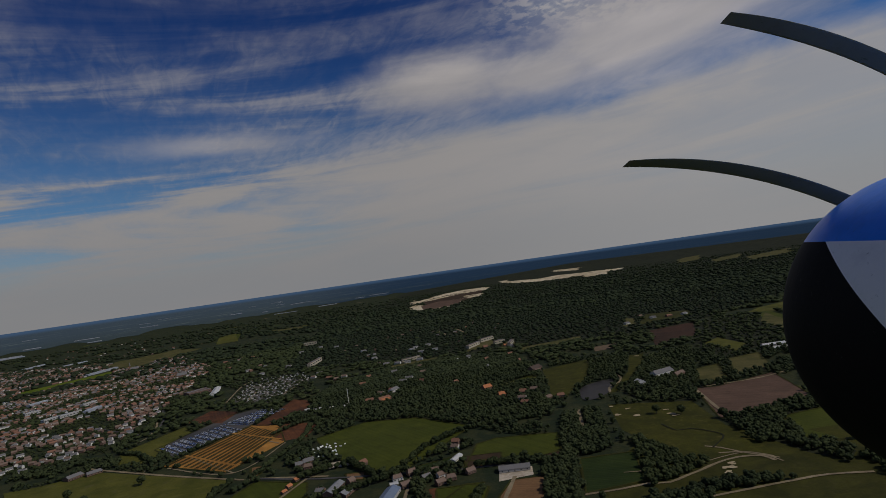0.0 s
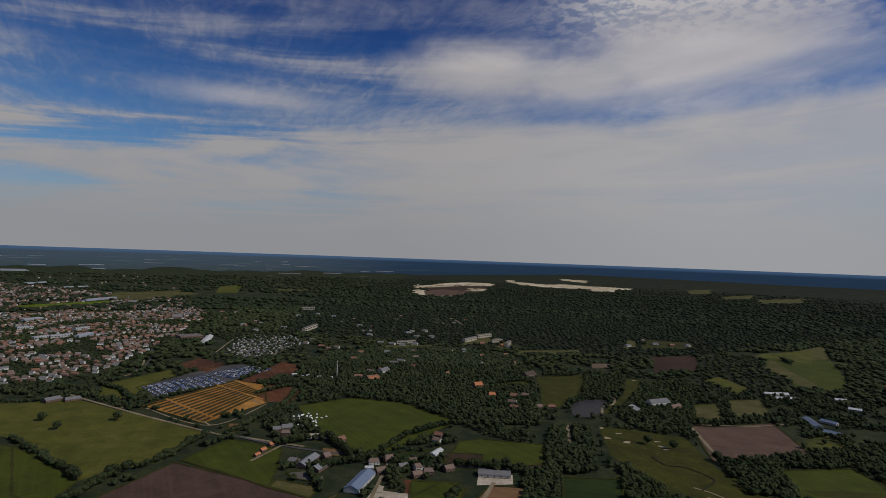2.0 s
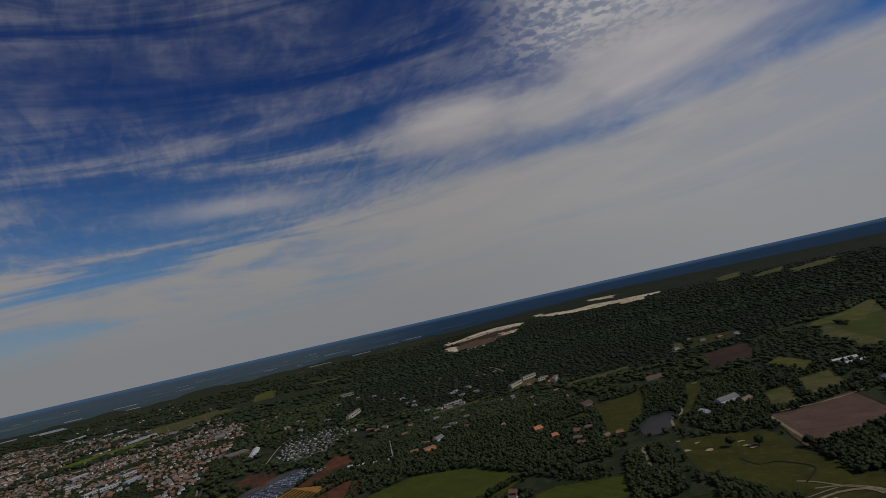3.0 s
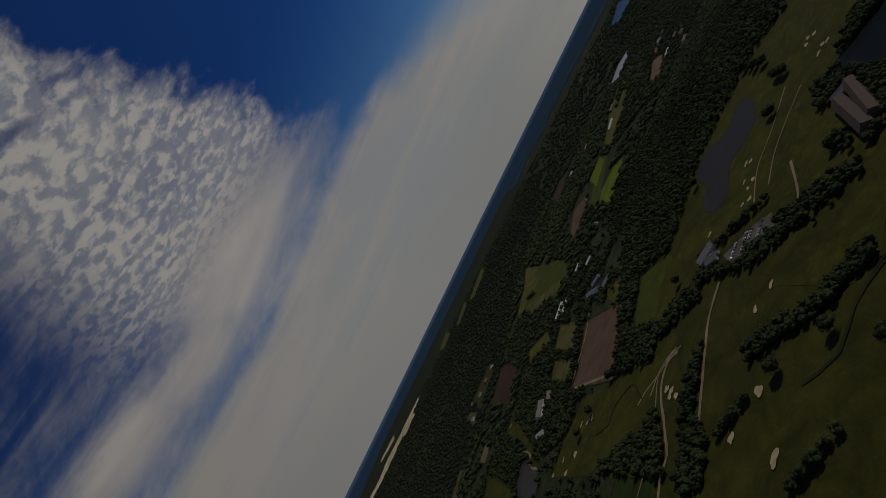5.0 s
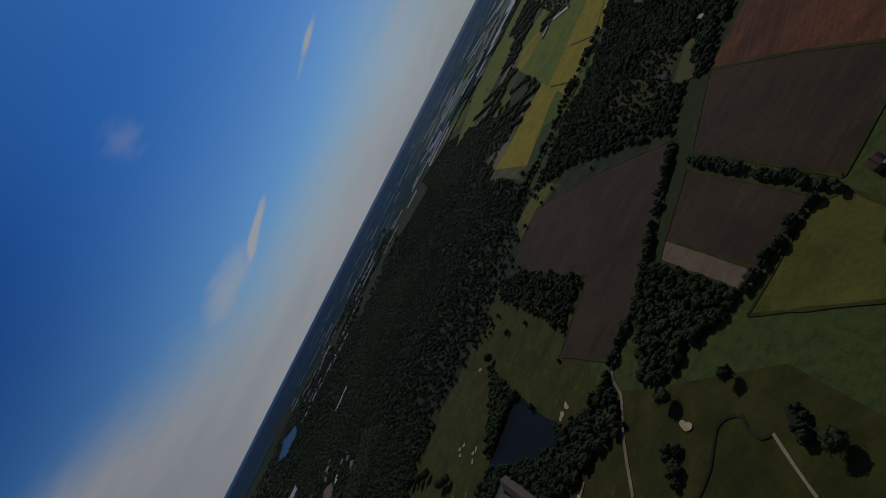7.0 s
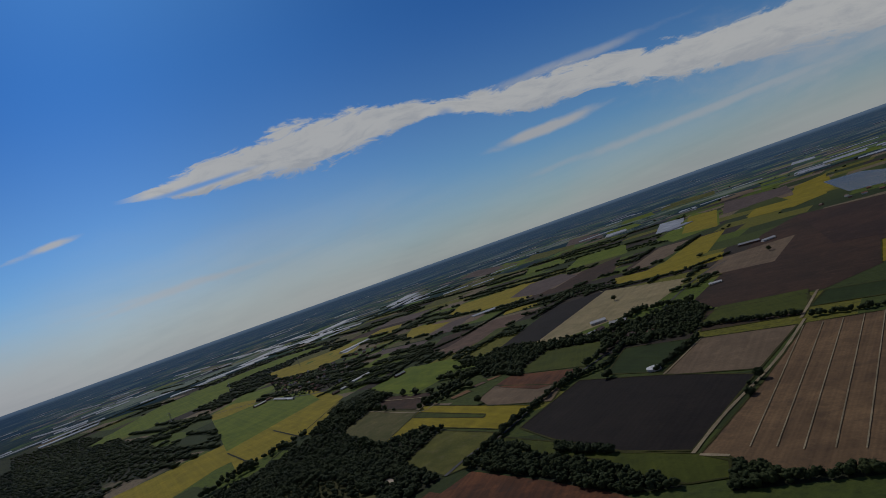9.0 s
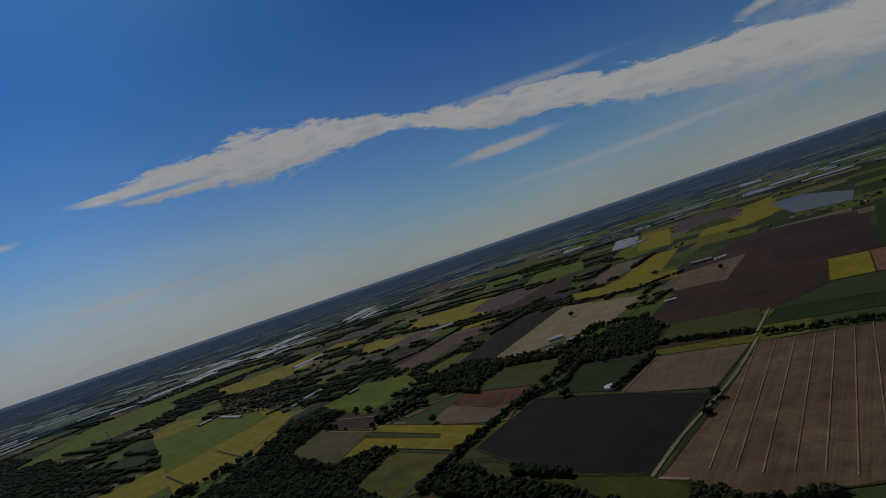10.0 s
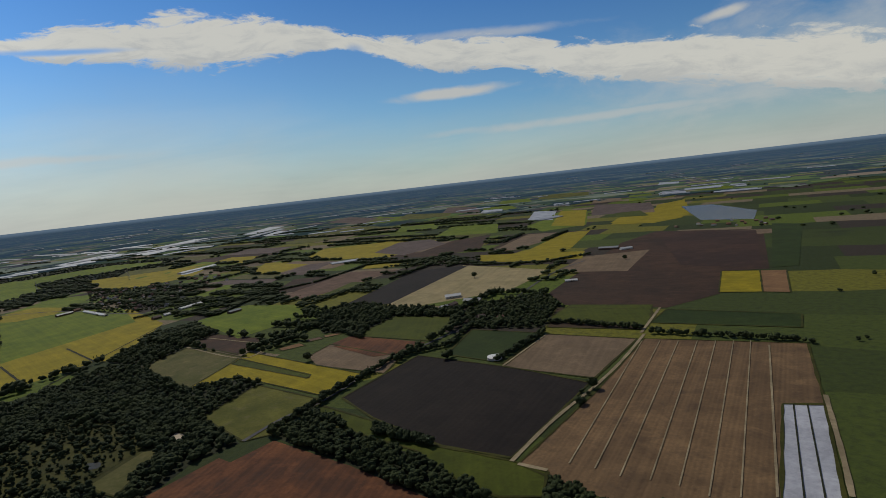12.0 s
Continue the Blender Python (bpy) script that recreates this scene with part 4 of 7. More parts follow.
field("soil_field", M_SOIL_MAUVE, [(1707, -1403), (1488, -1342), (1509, -1606), (1728, -1764), (1846, -1683)])
field("rape_field", M_RAPE, [(1420, -1078), (1322, -1129), (1293, -1187), (1482, -1164)])
field("meadow", M_MEADOW, [(3231, -2122), (2733, -2270), (2624, -2565), (3472, -2707)])
field("meadow", M_MEADOW_BRIGHT, [(2284, -2112), (2049, -2209), (2366, -2534), (2544, -2428)])
field("meadow", M_MEADOW_BRIGHT, [(1767, -1840), (1482, -1921), (1746, -2322), (2009, -2267)])
field("soil_field", M_SOIL_MAUVE, [(4335, -3294), (3364, -2842), (3351, -3202), (4622, -3824)])
field("meadow", M_MEADOW_BRIGHT, [(3373, -2880), (3115, -2961), (4000, -3650)])
field("meadow", M_MEADOW, [(3208, -3069), (2501, -2821), (2916, -3400), (3602, -3605)])
field("soil_field", M_SOIL_MAUVE, [(3037, -3420), (2526, -3243), (3063, -3921), (3604, -4189)])
field("meadow", M_MEADOW_BRIGHT, [(2249, -2936), (2063, -3109), (2553, -3703), (2899, -3777)])
field("soil_field", M_SOIL_MAUVE, [(2795, -1379), (2471, -1448), (2570, -1648), (2932, -1607)])
field("meadow", M_MEADOW, [(2828, -1757), (2586, -1806), (2605, -2001), (3013, -2007)])
field("rape_field", M_RAPE, [(2552, -1202), (2269, -1177), (2430, -1366), (2618, -1325)])
field("meadow", M_MEADOW_DRY, [(2966, -1185), (2770, -1232), (2890, -1401), (3140, -1356)])
field("meadow", M_MEADOW, [(2675, -827), (2579, -1009), (2749, -1112), (2885, -965)])
field("rape_field", M_RAPE, [(1318, -2097), (1134, -2039), (1504, -2840), (1684, -2877)])
field("greenhouse_field", M_GLASS, [(1622, -2418), (1497, -2416), (1718, -2864), (1831, -2831)])
field("soil_field", M_SOIL_MAUVE, [(1309, -2478), (1168, -2507), (1063, -2650), (1236, -3075), (1620, -3195)])
field("soil_field", M_SOIL_PALE, [(1700, -3318), (1523, -3382), (1651, -3678), (1897, -3781)])
field("rape_field", M_RAPE, [(1018, -2037), (867, -2037), (943, -2251), (1093, -2273)])
field("rape_field", M_RAPE, [(856, -2016), (794, -2187), (1072, -3153), (1133, -2884), (952, -2316)])
field("meadow", M_MEADOW_DARK, [(1114, -2324), (969, -2324), (1117, -2604), (1213, -2529)])
field("meadow", M_MEADOW_BRIGHT, [(1442, -3287), (1306, -3369), (1545, -3944), (1671, -3870)])
field("greenhouse_field", M_GLASS, [(1380, -3583), (1166, -3562), (1321, -3970), (1499, -3998)])
field("greenhouse_field", M_GLASS, [(1058, -4034), (943, -4002), (1013, -4293), (1126, -4375)])
field("greenhouse_field", M_GLASS, [(1932, -5211), (1731, -5180), (1861, -5569), (2090, -5704)])
field("greenhouse_field", M_GLASS, [(1989, -3317), (1842, -3300), (2005, -3602), (2119, -3596)])
field("greenhouse_field", M_GLASS, [(2444, -3130), (2301, -3200), (2474, -3447), (2617, -3406)])
field("meadow", M_MEADOW_BRIGHT, [(1348, -3996), (979, -3718), (1033, -4105), (1324, -4384)])
field("meadow", M_MEADOW, [(2685, -4327), (2232, -4397), (2528, -5025), (3083, -5127)])
field("meadow", M_MEADOW_BRIGHT, [(2957, -4100), (2624, -4126), (2971, -4657), (3245, -4625)])
field("soil_field", M_SOIL_DUSK, [(756, -1775), (451, -1723), (331, -1148), (491, -1169)])
field("meadow", M_MEADOW_DARK, [(561, -788), (429, -816), (392, -694), (551, -676)])
field("crop_field", M_CROP_DARK, [(437, -1873), (354, -1844), (273, -1174), (315, -1149)])
field("greenhouse_field", M_GLASS, [(4552, -1777), (4167, -1691), (4779, -2351), (4960, -2315)])
field("greenhouse_field", M_GLASS, [(4125, -1430), (3825, -1440), (4114, -1891), (4196, -1744)])
field("greenhouse_field", M_GLASS, [(4307, -1073), (4007, -1062), (4400, -1535), (4683, -1525)])
field("greenhouse_field", M_GLASS, [(3863, -684), (3802, -721), (3995, -866), (4133, -823)])
field("greenhouse_field", M_GLASS, [(4475, -2494), (4291, -2488), (4811, -3153), (5137, -3209)])
field("greenhouse_field", M_GLASS, [(3883, -2306), (3798, -2349), (3983, -2616), (4197, -2671)])
field("greenhouse_field", M_GLASS, [(2293, -918), (2258, -932), (2377, -1108), (2408, -1094)])
field("garden_plot", M_SOIL_ORANGE, [(872, -410), (858, -445), (881, -451), (890, -416)])
field("garden_plot", M_SOIL_PINK, [(871, -460), (860, -484), (876, -489), (886, -466)])
field("garden_plot", M_SOIL_ORANGE, [(862, -490), (850, -514), (863, -518), (876, -496)])
field("soil_field", M_SOIL_RED, [(802, -458), (816, -511), (674, -518), (652, -485), (696, -443)])
field("meadow", M_MEADOW, [(-748, 904), (-621, 921), (-568, 887), (-519, 736), (-633, 769)])
field("meadow", M_MEADOW_DARK, [(-607, 738), (-496, 705), (-439, 666), (-407, 581), (-462, 567)])
WIDE = EDGES[-2:]   # open meadows without a verge
field("pond", M_WATER_GREY, [(213, 1067), (292, 1103), (255, 1002), (216, 962), (194, 973)])
field("pond", M_WATER, [(626, 329), (542, 317), (488, 298), (476, 320), (531, 374), (586, 415), (607, 379)])
field("lake", M_LAKE, [(952, -2688), (820, -2709), (562, -2326), (513, -2019), (692, -2057)])
field("pond", M_WATER_GREY, [(652, 671), (682, 649), (670, 598), (726, 586), (699, 556), (635, 533), (600, 559), (589, 585), (529, 570), (510, 593), (543, 629), (591, 629), (622, 657)])
field("pond", M_WATER, [(729, -84), (717, -95), (702, -88), (711, -79)])
field("lake", M_LAKE, [(3947, 2612), (4625, 2818), (4013, 2314), (3546, 2105), (3411, 2202)])


def strip(name, mat, pts, width):
    """A road, path, ditch or stream: a band along a smooth line."""
    out = []
    for i in range(len(pts) - 1):
        p0, p1, p2, p3 = (Vector(pts[max(0, i - 1)]), Vector(pts[i]), Vector(pts[i + 1]), Vector(pts[min(len(pts) - 1, i + 2)]))
        n = max(2, int((p2 - p1).length / 12))
        for s in range(n):
            t = s / n
            out.append(0.5 * (2 * p1 + (p2 - p0) * t + (2 * p0 - 5 * p1 + 4 * p2 - p3) * t * t + (3 * p1 - p0 - 3 * p2 + p3) * t ** 3))
    out.append(Vector(pts[-1]))
    bm, last = bmesh.new(), None
    LAYER[0] += 0.0015
    for i, p in enumerate(out):
        d = (out[min(i + 1, len(out) - 1)] - out[max(i - 1, 0)]).normalized()
        side = Vector((-d.y, d.x)) * width * 0.5 * (1 + 0.12 * math.sin(i * 1.7))
        pair = [bm.verts.new(far(*(p + side), LAYER[0] + 0.02)), bm.verts.new(far(*(p - side), LAYER[0] + 0.02))]
        if last:
            bm.faces.new((last[0], last[1], pair[1], pair[0]))
        last = pair
    ob = part(name, bm, mat)
    FIELDS.append((min(p.x for p in out), max(p.x for p in out), min(p.y for p in out), max(p.y for p in out),
                   [(p.x + (out[min(i + 1, len(out) - 1)] - out[max(i - 1, 0)]).normalized().y * -width * 0.8,
                     p.y + (out[min(i + 1, len(out) - 1)] - out[max(i - 1, 0)]).normalized().x * width * 0.8) for i, p in enumerate(out)]
                   + [(p.x + (out[min(i + 1, len(out) - 1)] - out[max(i - 1, 0)]).normalized().y * width * 0.8,
                       p.y - (out[min(i + 1, len(out) - 1)] - out[max(i - 1, 0)]).normalized().x * width * 0.8) for i, p in reversed(list(enumerate(out)))]))
    return tagged(ob, f"{mat.name.replace('_', ' ')} {name} winding between fields and trees", name, kind="structure")


def bunker(x, y, r):
    """A sand bunker: a lobed hollow of bright sand with a raised lip."""
    LAYER[0] += 0.0015
    bm = bmesh.new()
    r *= 0.66
    a0, n = x * 0.7 + y, 18
    rings = []
    for scale, dz in ((1.0, 0.0), (0.9, 0.10), (0.75, -0.03), (0.3, -0.05)):
        ring = []
        for i in range(n):
            a = 2 * math.pi * i / n
            q = r * scale * (1 + 0.28 * math.sin(2 * a + a0) + 0.16 * math.sin(3 * a + 2 * a0))
            ring.append(bm.verts.new((x + q * math.cos(a) * 1.2, y + q * math.sin(a) * 0.8, LAYER[0] + 0.12 + dz)))
        if rings:
            for i in range(n):
                bm.faces.new((rings[-1][i], rings[-1][(i + 1) % n], ring[(i + 1) % n], ring[i]))
        rings.append(ring)
    bm.faces.new(rings[-1])
    FIELDS.append((x - r, x + r, y - r, y + r, [(x - r, y - r), (x + r, y - r), (x + r, y + r), (x - r, y + r)]))
    return tagged(part("sand_bunker", bm, M_BUNKER), "pale sand bunker in the golf fairway", "bunker", "golf bunkers")


M_BUNKER = land("bunker_sand", (0.42, 0.34, 0.20), (0.54, 0.45, 0.28), small=0.5)



def verge(pts):
    """A narrow uneven grass border round one field."""
    bm = bmesh.new()
    LAYER[0] += 0.001
    n = len(pts)
    for i in range(n):
        a, b = Vector(pts[i]), Vector(pts[(i + 1) % n])
        d = b - a
        k = max(2, int(d.length / 15))
        side = Vector((-d.y, d.x)).normalized()
        last = None
        for s in range(k + 1):
            p = a + d * s / k
            wide = 1.3 + 1.2 * noise.noise((p.x * 0.06, p.y * 0.06, 2.0))
            pair = [bm.verts.new((*(p + side * wide), LAYER[0])), bm.verts.new((*(p - side * wide), LAYER[0]))]
            if last:
                bm.faces.new((last[0], last[1], pair[1], pair[0]))
            last = pair
    return tagged(part("field_verge", bm, M_ROUGH), "narrow grass verge round a field", "verge", kind="structure")


for border in EDGES:
    if border[0] != (-699, 911) and border not in WIDE:
        verge(border)

strip("road", M_TRACK, [(-656, 977), (-602, 946), (-526, 905), (-457, 868), (-328, 805), (-305, 801), (-198, 770)], 5)
strip("road", M_ASPHALT, [(-305, 801), (-232, 772), (-166, 754), (-81, 738), (-31, 726), (22, 722), (68, 718)], 5)
strip("path", M_TRACK, [(-526, 911), (-528, 933)], 3)
strip("path", M_TRACK, [(-248, 711), (-228, 772)], 4)
strip("path", M_TRACK, [(-88, 616), (-81, 738)], 4)
strip("path", M_TRACK, [(16, 583), (45, 678)], 5)
strip("path", M_TRACK, [(176, 917), (160, 809)], 5)
strip("path", M_TRACK, [(104, 601), (147, 602), (176, 606), (200, 602), (221, 612), (241, 621), (265, 634), (292, 642), (316, 637), (322, 620)], 4)
strip("path", M_TRACK, [(276, 688), (290, 676), (304, 654), (330, 625)], 3)
strip("stream", M_MUD, [(263, 791), (270, 757), (290, 756), (308, 731), (312, 714), (298, 696), (282, 680)], 2.2)
strip("path", M_TRACK, [(251, 995), (263, 1038), (285, 1057), (301, 1097), (303, 1131)], 4)
strip("path", M_TRACK, [(378, 949), (355, 803)], 5)
strip("path", M_TRACK, [(378, 949), (494, 956), (602, 999)], 4)
strip("road", M_TRACK, [(385, 561), (345, 569), (310, 567), (221, 557)], 4)
strip("path", M_TRACK, [(328, 615), (316, 647), (293, 652), (229, 636), (187, 640), (164, 644)], 1.9)
strip("path", M_TRACK, [(470, 222), (453, 234), (431, 237), (396, 260), (353, 281)], 3.1)
strip("stream", M_MUD, [(303, 245), (307, 227), (320, 206), (317, 196), (308, 190), (299, 194), (287, 193), (282, 187)], 2.2)
strip("path", M_TRACK, [(282, 187), (259, 194), (240, 199)], 1.9)
strip("road", M_ASPHALT, [(619, -191), (630, -245), (629, -307), (663, -445), (659, -511), (659, -579), (648, -615)], 5)
strip("track", M_TRACK, [(357, -280), (364, -364), (365, -461), (370, -542), (384, -656)], 4)
strip("track", M_TRACK, [(496, -477), (512, -617)], 3)
strip("track", M_TRACK, [(350, -279), (324, -281)], 4)
strip("road", M_ASPHALT, [(648, -688), (681, -785), (717, -916), (750, -1103), (743, -1225)], 5)
strip("track", M_TRACK, [(1086, -359), (908, -359), (914, -408)], 3)
strip("track", M_TRACK, [(390, -660), (412, -801)], 4)
strip("ditch", M_MUD, [(1361, -256), (1176, -243)], 4)
strip("ditch", M_MUD, [(1097, -146), (1180, -242), (1349, -435)], 3)
strip("ditch", M_MUD, [(1353, -149), (1165, -137)], 4)
strip("road", M_ASPHALT, [(2136, -316), (1939, -416), (1591, -475), (1499, -560)], 6)
strip("track", M_TRACK, [(165, -516), (144, -406), (133, -342)], 4)
strip("ditch", M_MUD, [(186, -484), (157, -323)], 1.2)
strip("ditch", M_MUD, [(176, -489), (146, -329)], 1.2)
strip("track", M_TRACK, [(1151, -405), (931, -427)], 3)
strip("road", M_ASPHALT, [(-886, 1348), (-674, 1184), (-703, 1326), (-841, 1565)], 5)
strip("road", M_ASPHALT, [(-1318, 1725), (-1253, 1881), (-1153, 2064), (-1157, 2627)], 6)
strip("track", M_TRACK, [(-489, 914), (-355, 842), (-314, 969)], 3)
strip("track", M_TRACK, [(-471, 957), (-355, 842)], 3)
strip("track", M_TRACK, [(-435, 1068), (-325, 970)], 3)
strip("track", M_TRACK, [(-454, 1342), (-447, 1445), (-433, 1576)], 5)
strip("track", M_TRACK, [(-534, 1411), (-555, 1590), (-537, 1706)], 4)
strip("track", M_TRACK, [(-101, 2352), (-20, 2399), (32, 2174)], 6)
strip("track", M_TRACK, [(-73, 2360), (-39, 2191), (-17, 2143)], 6)
strip("track", M_TRACK, [(-592, 1416), (-633, 1649), (-620, 1773)], 4)
strip("track", M_TRACK, [(-701, 1290), (-672, 1229), (-649, 1151), (-654, 1103)], 4)
strip("stream", M_MUD, [(221, 433), (235, 400), (268, 388), (292, 365), (300, 340), (300, 322)], 3)
strip("path", M_TRACK, [(280, 661), (310, 652), (327, 631)], 2.5)
strip("path", M_TRACK, [(407, 320), (413, 310)], 3)
bunker(223, 860, 7)
bunker(247, 844, 8)
bunker(293, 829, 8)
bunker(294, 819, 6)
bunker(264, 606, 6)
bunker(274, 617, 6)
bunker(392, 1275, 7)
bunker(278, 626, 5)
bunker(267, 618, 5)
bunker(230, 479, 8)
bunker(197, 507, 6)
bunker(170, 455, 8)
bunker(317, 495, 3)
bunker(691, 445, 5)
bunker(647, 424, 5)
bunker(500, 295, 7)
bunker(502, 285, 6)
bunker(345, 218, 7)
bunker(781, 370, 4)
bunker(294, 295, 7)
bunker(552, 535, 5)
bunker(513, 526, 5)
bunker(483, 527, 5)
bunker(479, 598, 5)
bunker(336, 477, 5)
bunker(317, 495, 5)
bunker(269, 619, 5)
bunker(278, 629, 5)
bunker(246, 884, 5)
bunker(293, 852, 5)
bunker(227, 908, 5)
bunker(231, 478, 5)
bunker(196, 506, 5)
bunker(170, 456, 5)
bunker(684, 457, 5)
bunker(638, 436, 5)
bunker(696, 455, 5)
bunker(649, 431, 5)
bunker(786, 372, 5)
strip("wheel_track", M_TRACK, [(376, -626), (314, -298)], 1.2)
strip("wheel_track", M_TRACK, [(355, -632), (293, -300)], 1.2)
strip("wheel_track", M_TRACK, [(334, -639), (272, -298)], 1.2)
strip("wheel_track", M_TRACK, [(313, -646), (251, -303)], 1.2)
strip("wheel_track", M_TRACK, [(293, -652), (231, -305)], 1.2)
strip("wheel_track", M_TRACK, [(274, -658), (210, -301)], 1.2)
strip("wheel_track", M_TRACK, [(256, -664), (192, -309)], 1.2)
strip("wheel_track", M_TRACK, [(234, -652), (172, -320)], 1.8)
strip("path", M_TRACK, [(469, 518), (526, 520), (574, 503), (639, 487)], 1.9)
strip("path", M_TRACK, [(480, 497), (525, 493), (568, 479), (609, 460)], 1.9)
strip("path", M_TRACK, [(488, 466), (447, 455), (413, 448)], 3.1)
strip("stream", M_MUD, [(304, 269), (308, 277), (313, 299), (307, 317), (303, 340), (301, 359), (287, 373)], 2.2)
bunker(407, 322, 5)
bunker(555, 544, 5)
bunker(522, 542, 4)
bunker(504, 533, 4)
bunker(483, 539, 4)
bunker(279, 311, 7)
strip("crop_row", M_ROWS, [(-497, 929), (-428, 1123)], 7)
strip("crop_row", M_ROWS, [(-484, 921), (-419, 1114)], 7)
strip("crop_row", M_ROWS, [(-472, 916), (-411, 1106)], 7)
strip("crop_row", M_ROWS, [(-458, 907), (-402, 1097)], 7)
strip("crop_row", M_ROWS, [(-445, 899), (-394, 1089)], 7)
strip("crop_row", M_ROWS, [(-433, 891), (-384, 1081)], 7)
strip("crop_row", M_ROWS, [(-421, 886), (-376, 1073)], 7)
strip("crop_row", M_ROWS, [(-409, 879), (-368, 1065)], 7)
strip("crop_row", M_ROWS, [(-397, 871), (-360, 1057)], 7)
strip("crop_row", M_ROWS, [(-386, 866), (-352, 1050)], 7)
strip("crop_row", M_ROWS, [(-374, 859), (-344, 1042)], 7)
strip("track", M_ORANGE_ROWS, [(-488, 974), (-368, 880)], 5)
strip("track", M_ORANGE_ROWS, [(-449, 1086), (-329, 995)], 5)

# ---- buildings ----
def box(bm, x0, x1, y0, y1, z0, z1):
    v = [bm.verts.new(p) for p in ((x0, y0, z0), (x1, y0, z0), (x1, y1, z0), (x0, y1, z0), (x0, y0, z1), (x1, y0, z1), (x1, y1, z1), (x0, y1, z1))]
    for f in ((3, 2, 1, 0), (4, 5, 6, 7), (0, 1, 5, 4), (1, 2, 6, 5), (2, 3, 7, 6), (3, 0, 4, 7)):
        bm.faces.new([v[i] for i in f])


def block(name, x0, x1, y0, y1, z0, z1, mat, parent, label=""):
    bm = bmesh.new()
    box(bm, x0, x1, y0, y1, z0, z1)
    return part(name, bm, mat, parent, label)


def gabled(name, length, width, eave, ridge, wall, roof, label, category, group, rows=1, chimneys=1, panes=4, hip=0.0):
    """A building with gabled walls, two thick roof slopes, windows, doors and chimneys; its long side lies along x."""
    base = new(name)
    L, W = length / 2, width / 2
    bm = bmesh.new()
    a = [bm.verts.new((-L, y, z)) for y, z in ((-W, 0), (W, 0), (W, eave), (0, ridge - 0.15), (-W, eave))]
    b = [bm.verts.new((L, y, z)) for y, z in ((-W, 0), (W, 0), (W, eave), (0, ridge - 0.15), (-W, eave))]
    bm.faces.new(a[::-1])
    bm.faces.new(b)
    for i in range(5):
        j = (i + 1) % 5
        if i not in (2, 3):
            bm.faces.new((a[i], a[j], b[j], b[i]))
    part("wall", bm, wall, base)
    bm = bmesh.new()
    o, t, E = 0.5, 0.28, L + 0.4
    drop = (ridge - eave) / W * o
    for s in (-1, 1):
        lo = [(-E, s * (W + o), eave - drop), (E, s * (W + o), eave - drop), (E - hip, 0, ridge), (-E + hip, 0, ridge)]
        v = [bm.verts.new(p) for p in lo] + [bm.verts.new((x, y, z + t)) for x, y, z in lo]
        for f in ((3, 2, 1, 0), (4, 5, 6, 7), (0, 1, 5, 4), (1, 2, 6, 5), (2, 3, 7, 6), (3, 0, 4, 7)):
            bm.faces.new([v[i] for i in f])
    bmesh.ops.recalc_face_normals(bm, faces=bm.faces[:])
    part("roof", bm, roof, base)
    for i in range(chimneys):
        x = (i + 0.5) / chimneys * length - L + 1.2
        block("chimney", x - 0.4, x + 0.4, -0.4, 0.4, ridge - 0.5, ridge + 1.1, M_BRICK, base)
    for s in (-1, 1):
        for i in range(panes):
            x = (i + 0.5) / panes * length - L
            y0, y1 = sorted((s * W, s * (W + 0.06)))
            if i == panes // 2 and s < 0:
                block("door", x - 0.6, x + 0.6, y0, y1, 0.1, min(2.2, eave - 0.3), M_DOOR, base)
            else:
                block("window", x - 0.8, x + 0.8, y0, y1, 0.9, min(2.2, eave - 0.3), M_PANE, base)
    return tagged(base, label, category, group)


def barn(name, length, width, eave, ridge, wall, roof, label):
    """A farm shed: low walls, wide sheet roof with ribs, roller door."""
    base = gabled(name, length, width, eave, ridge, wall, roof, label, "shed", "farm sheds", chimneys=0, panes=5)
    W = width / 2
    for i in range(max(3, int(length / 7))):
        x = -length / 2 + (i + 0.5) * length / max(3, int(length / 7))
        for s in (-1, 1):
            bm = bmesh.new()
            v = [(x - 0.12, s * (W + 0.4), eave + 0.1), (x + 0.12, s * (W + 0.4), eave + 0.1), (x + 0.12, s * 0.05, ridge + 0.34), (x - 0.12, s * 0.05, ridge + 0.34)]
            f = bm.faces.new([bm.verts.new(p) for p in v])
            q = bmesh.ops.extrude_face_region(bm, geom=[f])
            for e in q["geom"]:
                if isinstance(e, bmesh.types.BMVert):
                    e.co.z += 0.1
            part("roof_rib", bm, roof, base)
    block("ridge_cap", -length / 2 - 0.3, length / 2 + 0.3, -0.35, 0.35, ridge + 0.12, ridge + 0.42, roof, base)
    block("roller_door", length / 2, length / 2 + 0.08, -2.2, 2.2, 0.05, min(4.0, eave), M_DOOR, base)
    return base


def flat_block(name, length, width, high, wall, roof, label, category, bays=6):
    """A flat-roofed hall: walls, parapet roof, rooflights and a band of windows."""
    base = new(name)
    L, W = length / 2, width / 2
    block("wall", -L, L, -W, W, 0, high, wall, base)
    block("roof", -L - 0.2, L + 0.2, -W - 0.2, W + 0.2, high, high + 0.5, roof, base)
    for i in range(bays):
        x = (i + 0.5) / bays * length - L
        block("rooflight", x - length / bays * 0.16, x + length / bays * 0.16, -W * 0.75, W * 0.75, high + 0.5, high + 1.1, M_SHEET, base)
        block("window", x - length / bays * 0.3, x + length / bays * 0.3, -W - 0.08, -W, high * 0.45, high * 0.7, M_PANE, base)
    return tagged(base, label, category, "large halls")


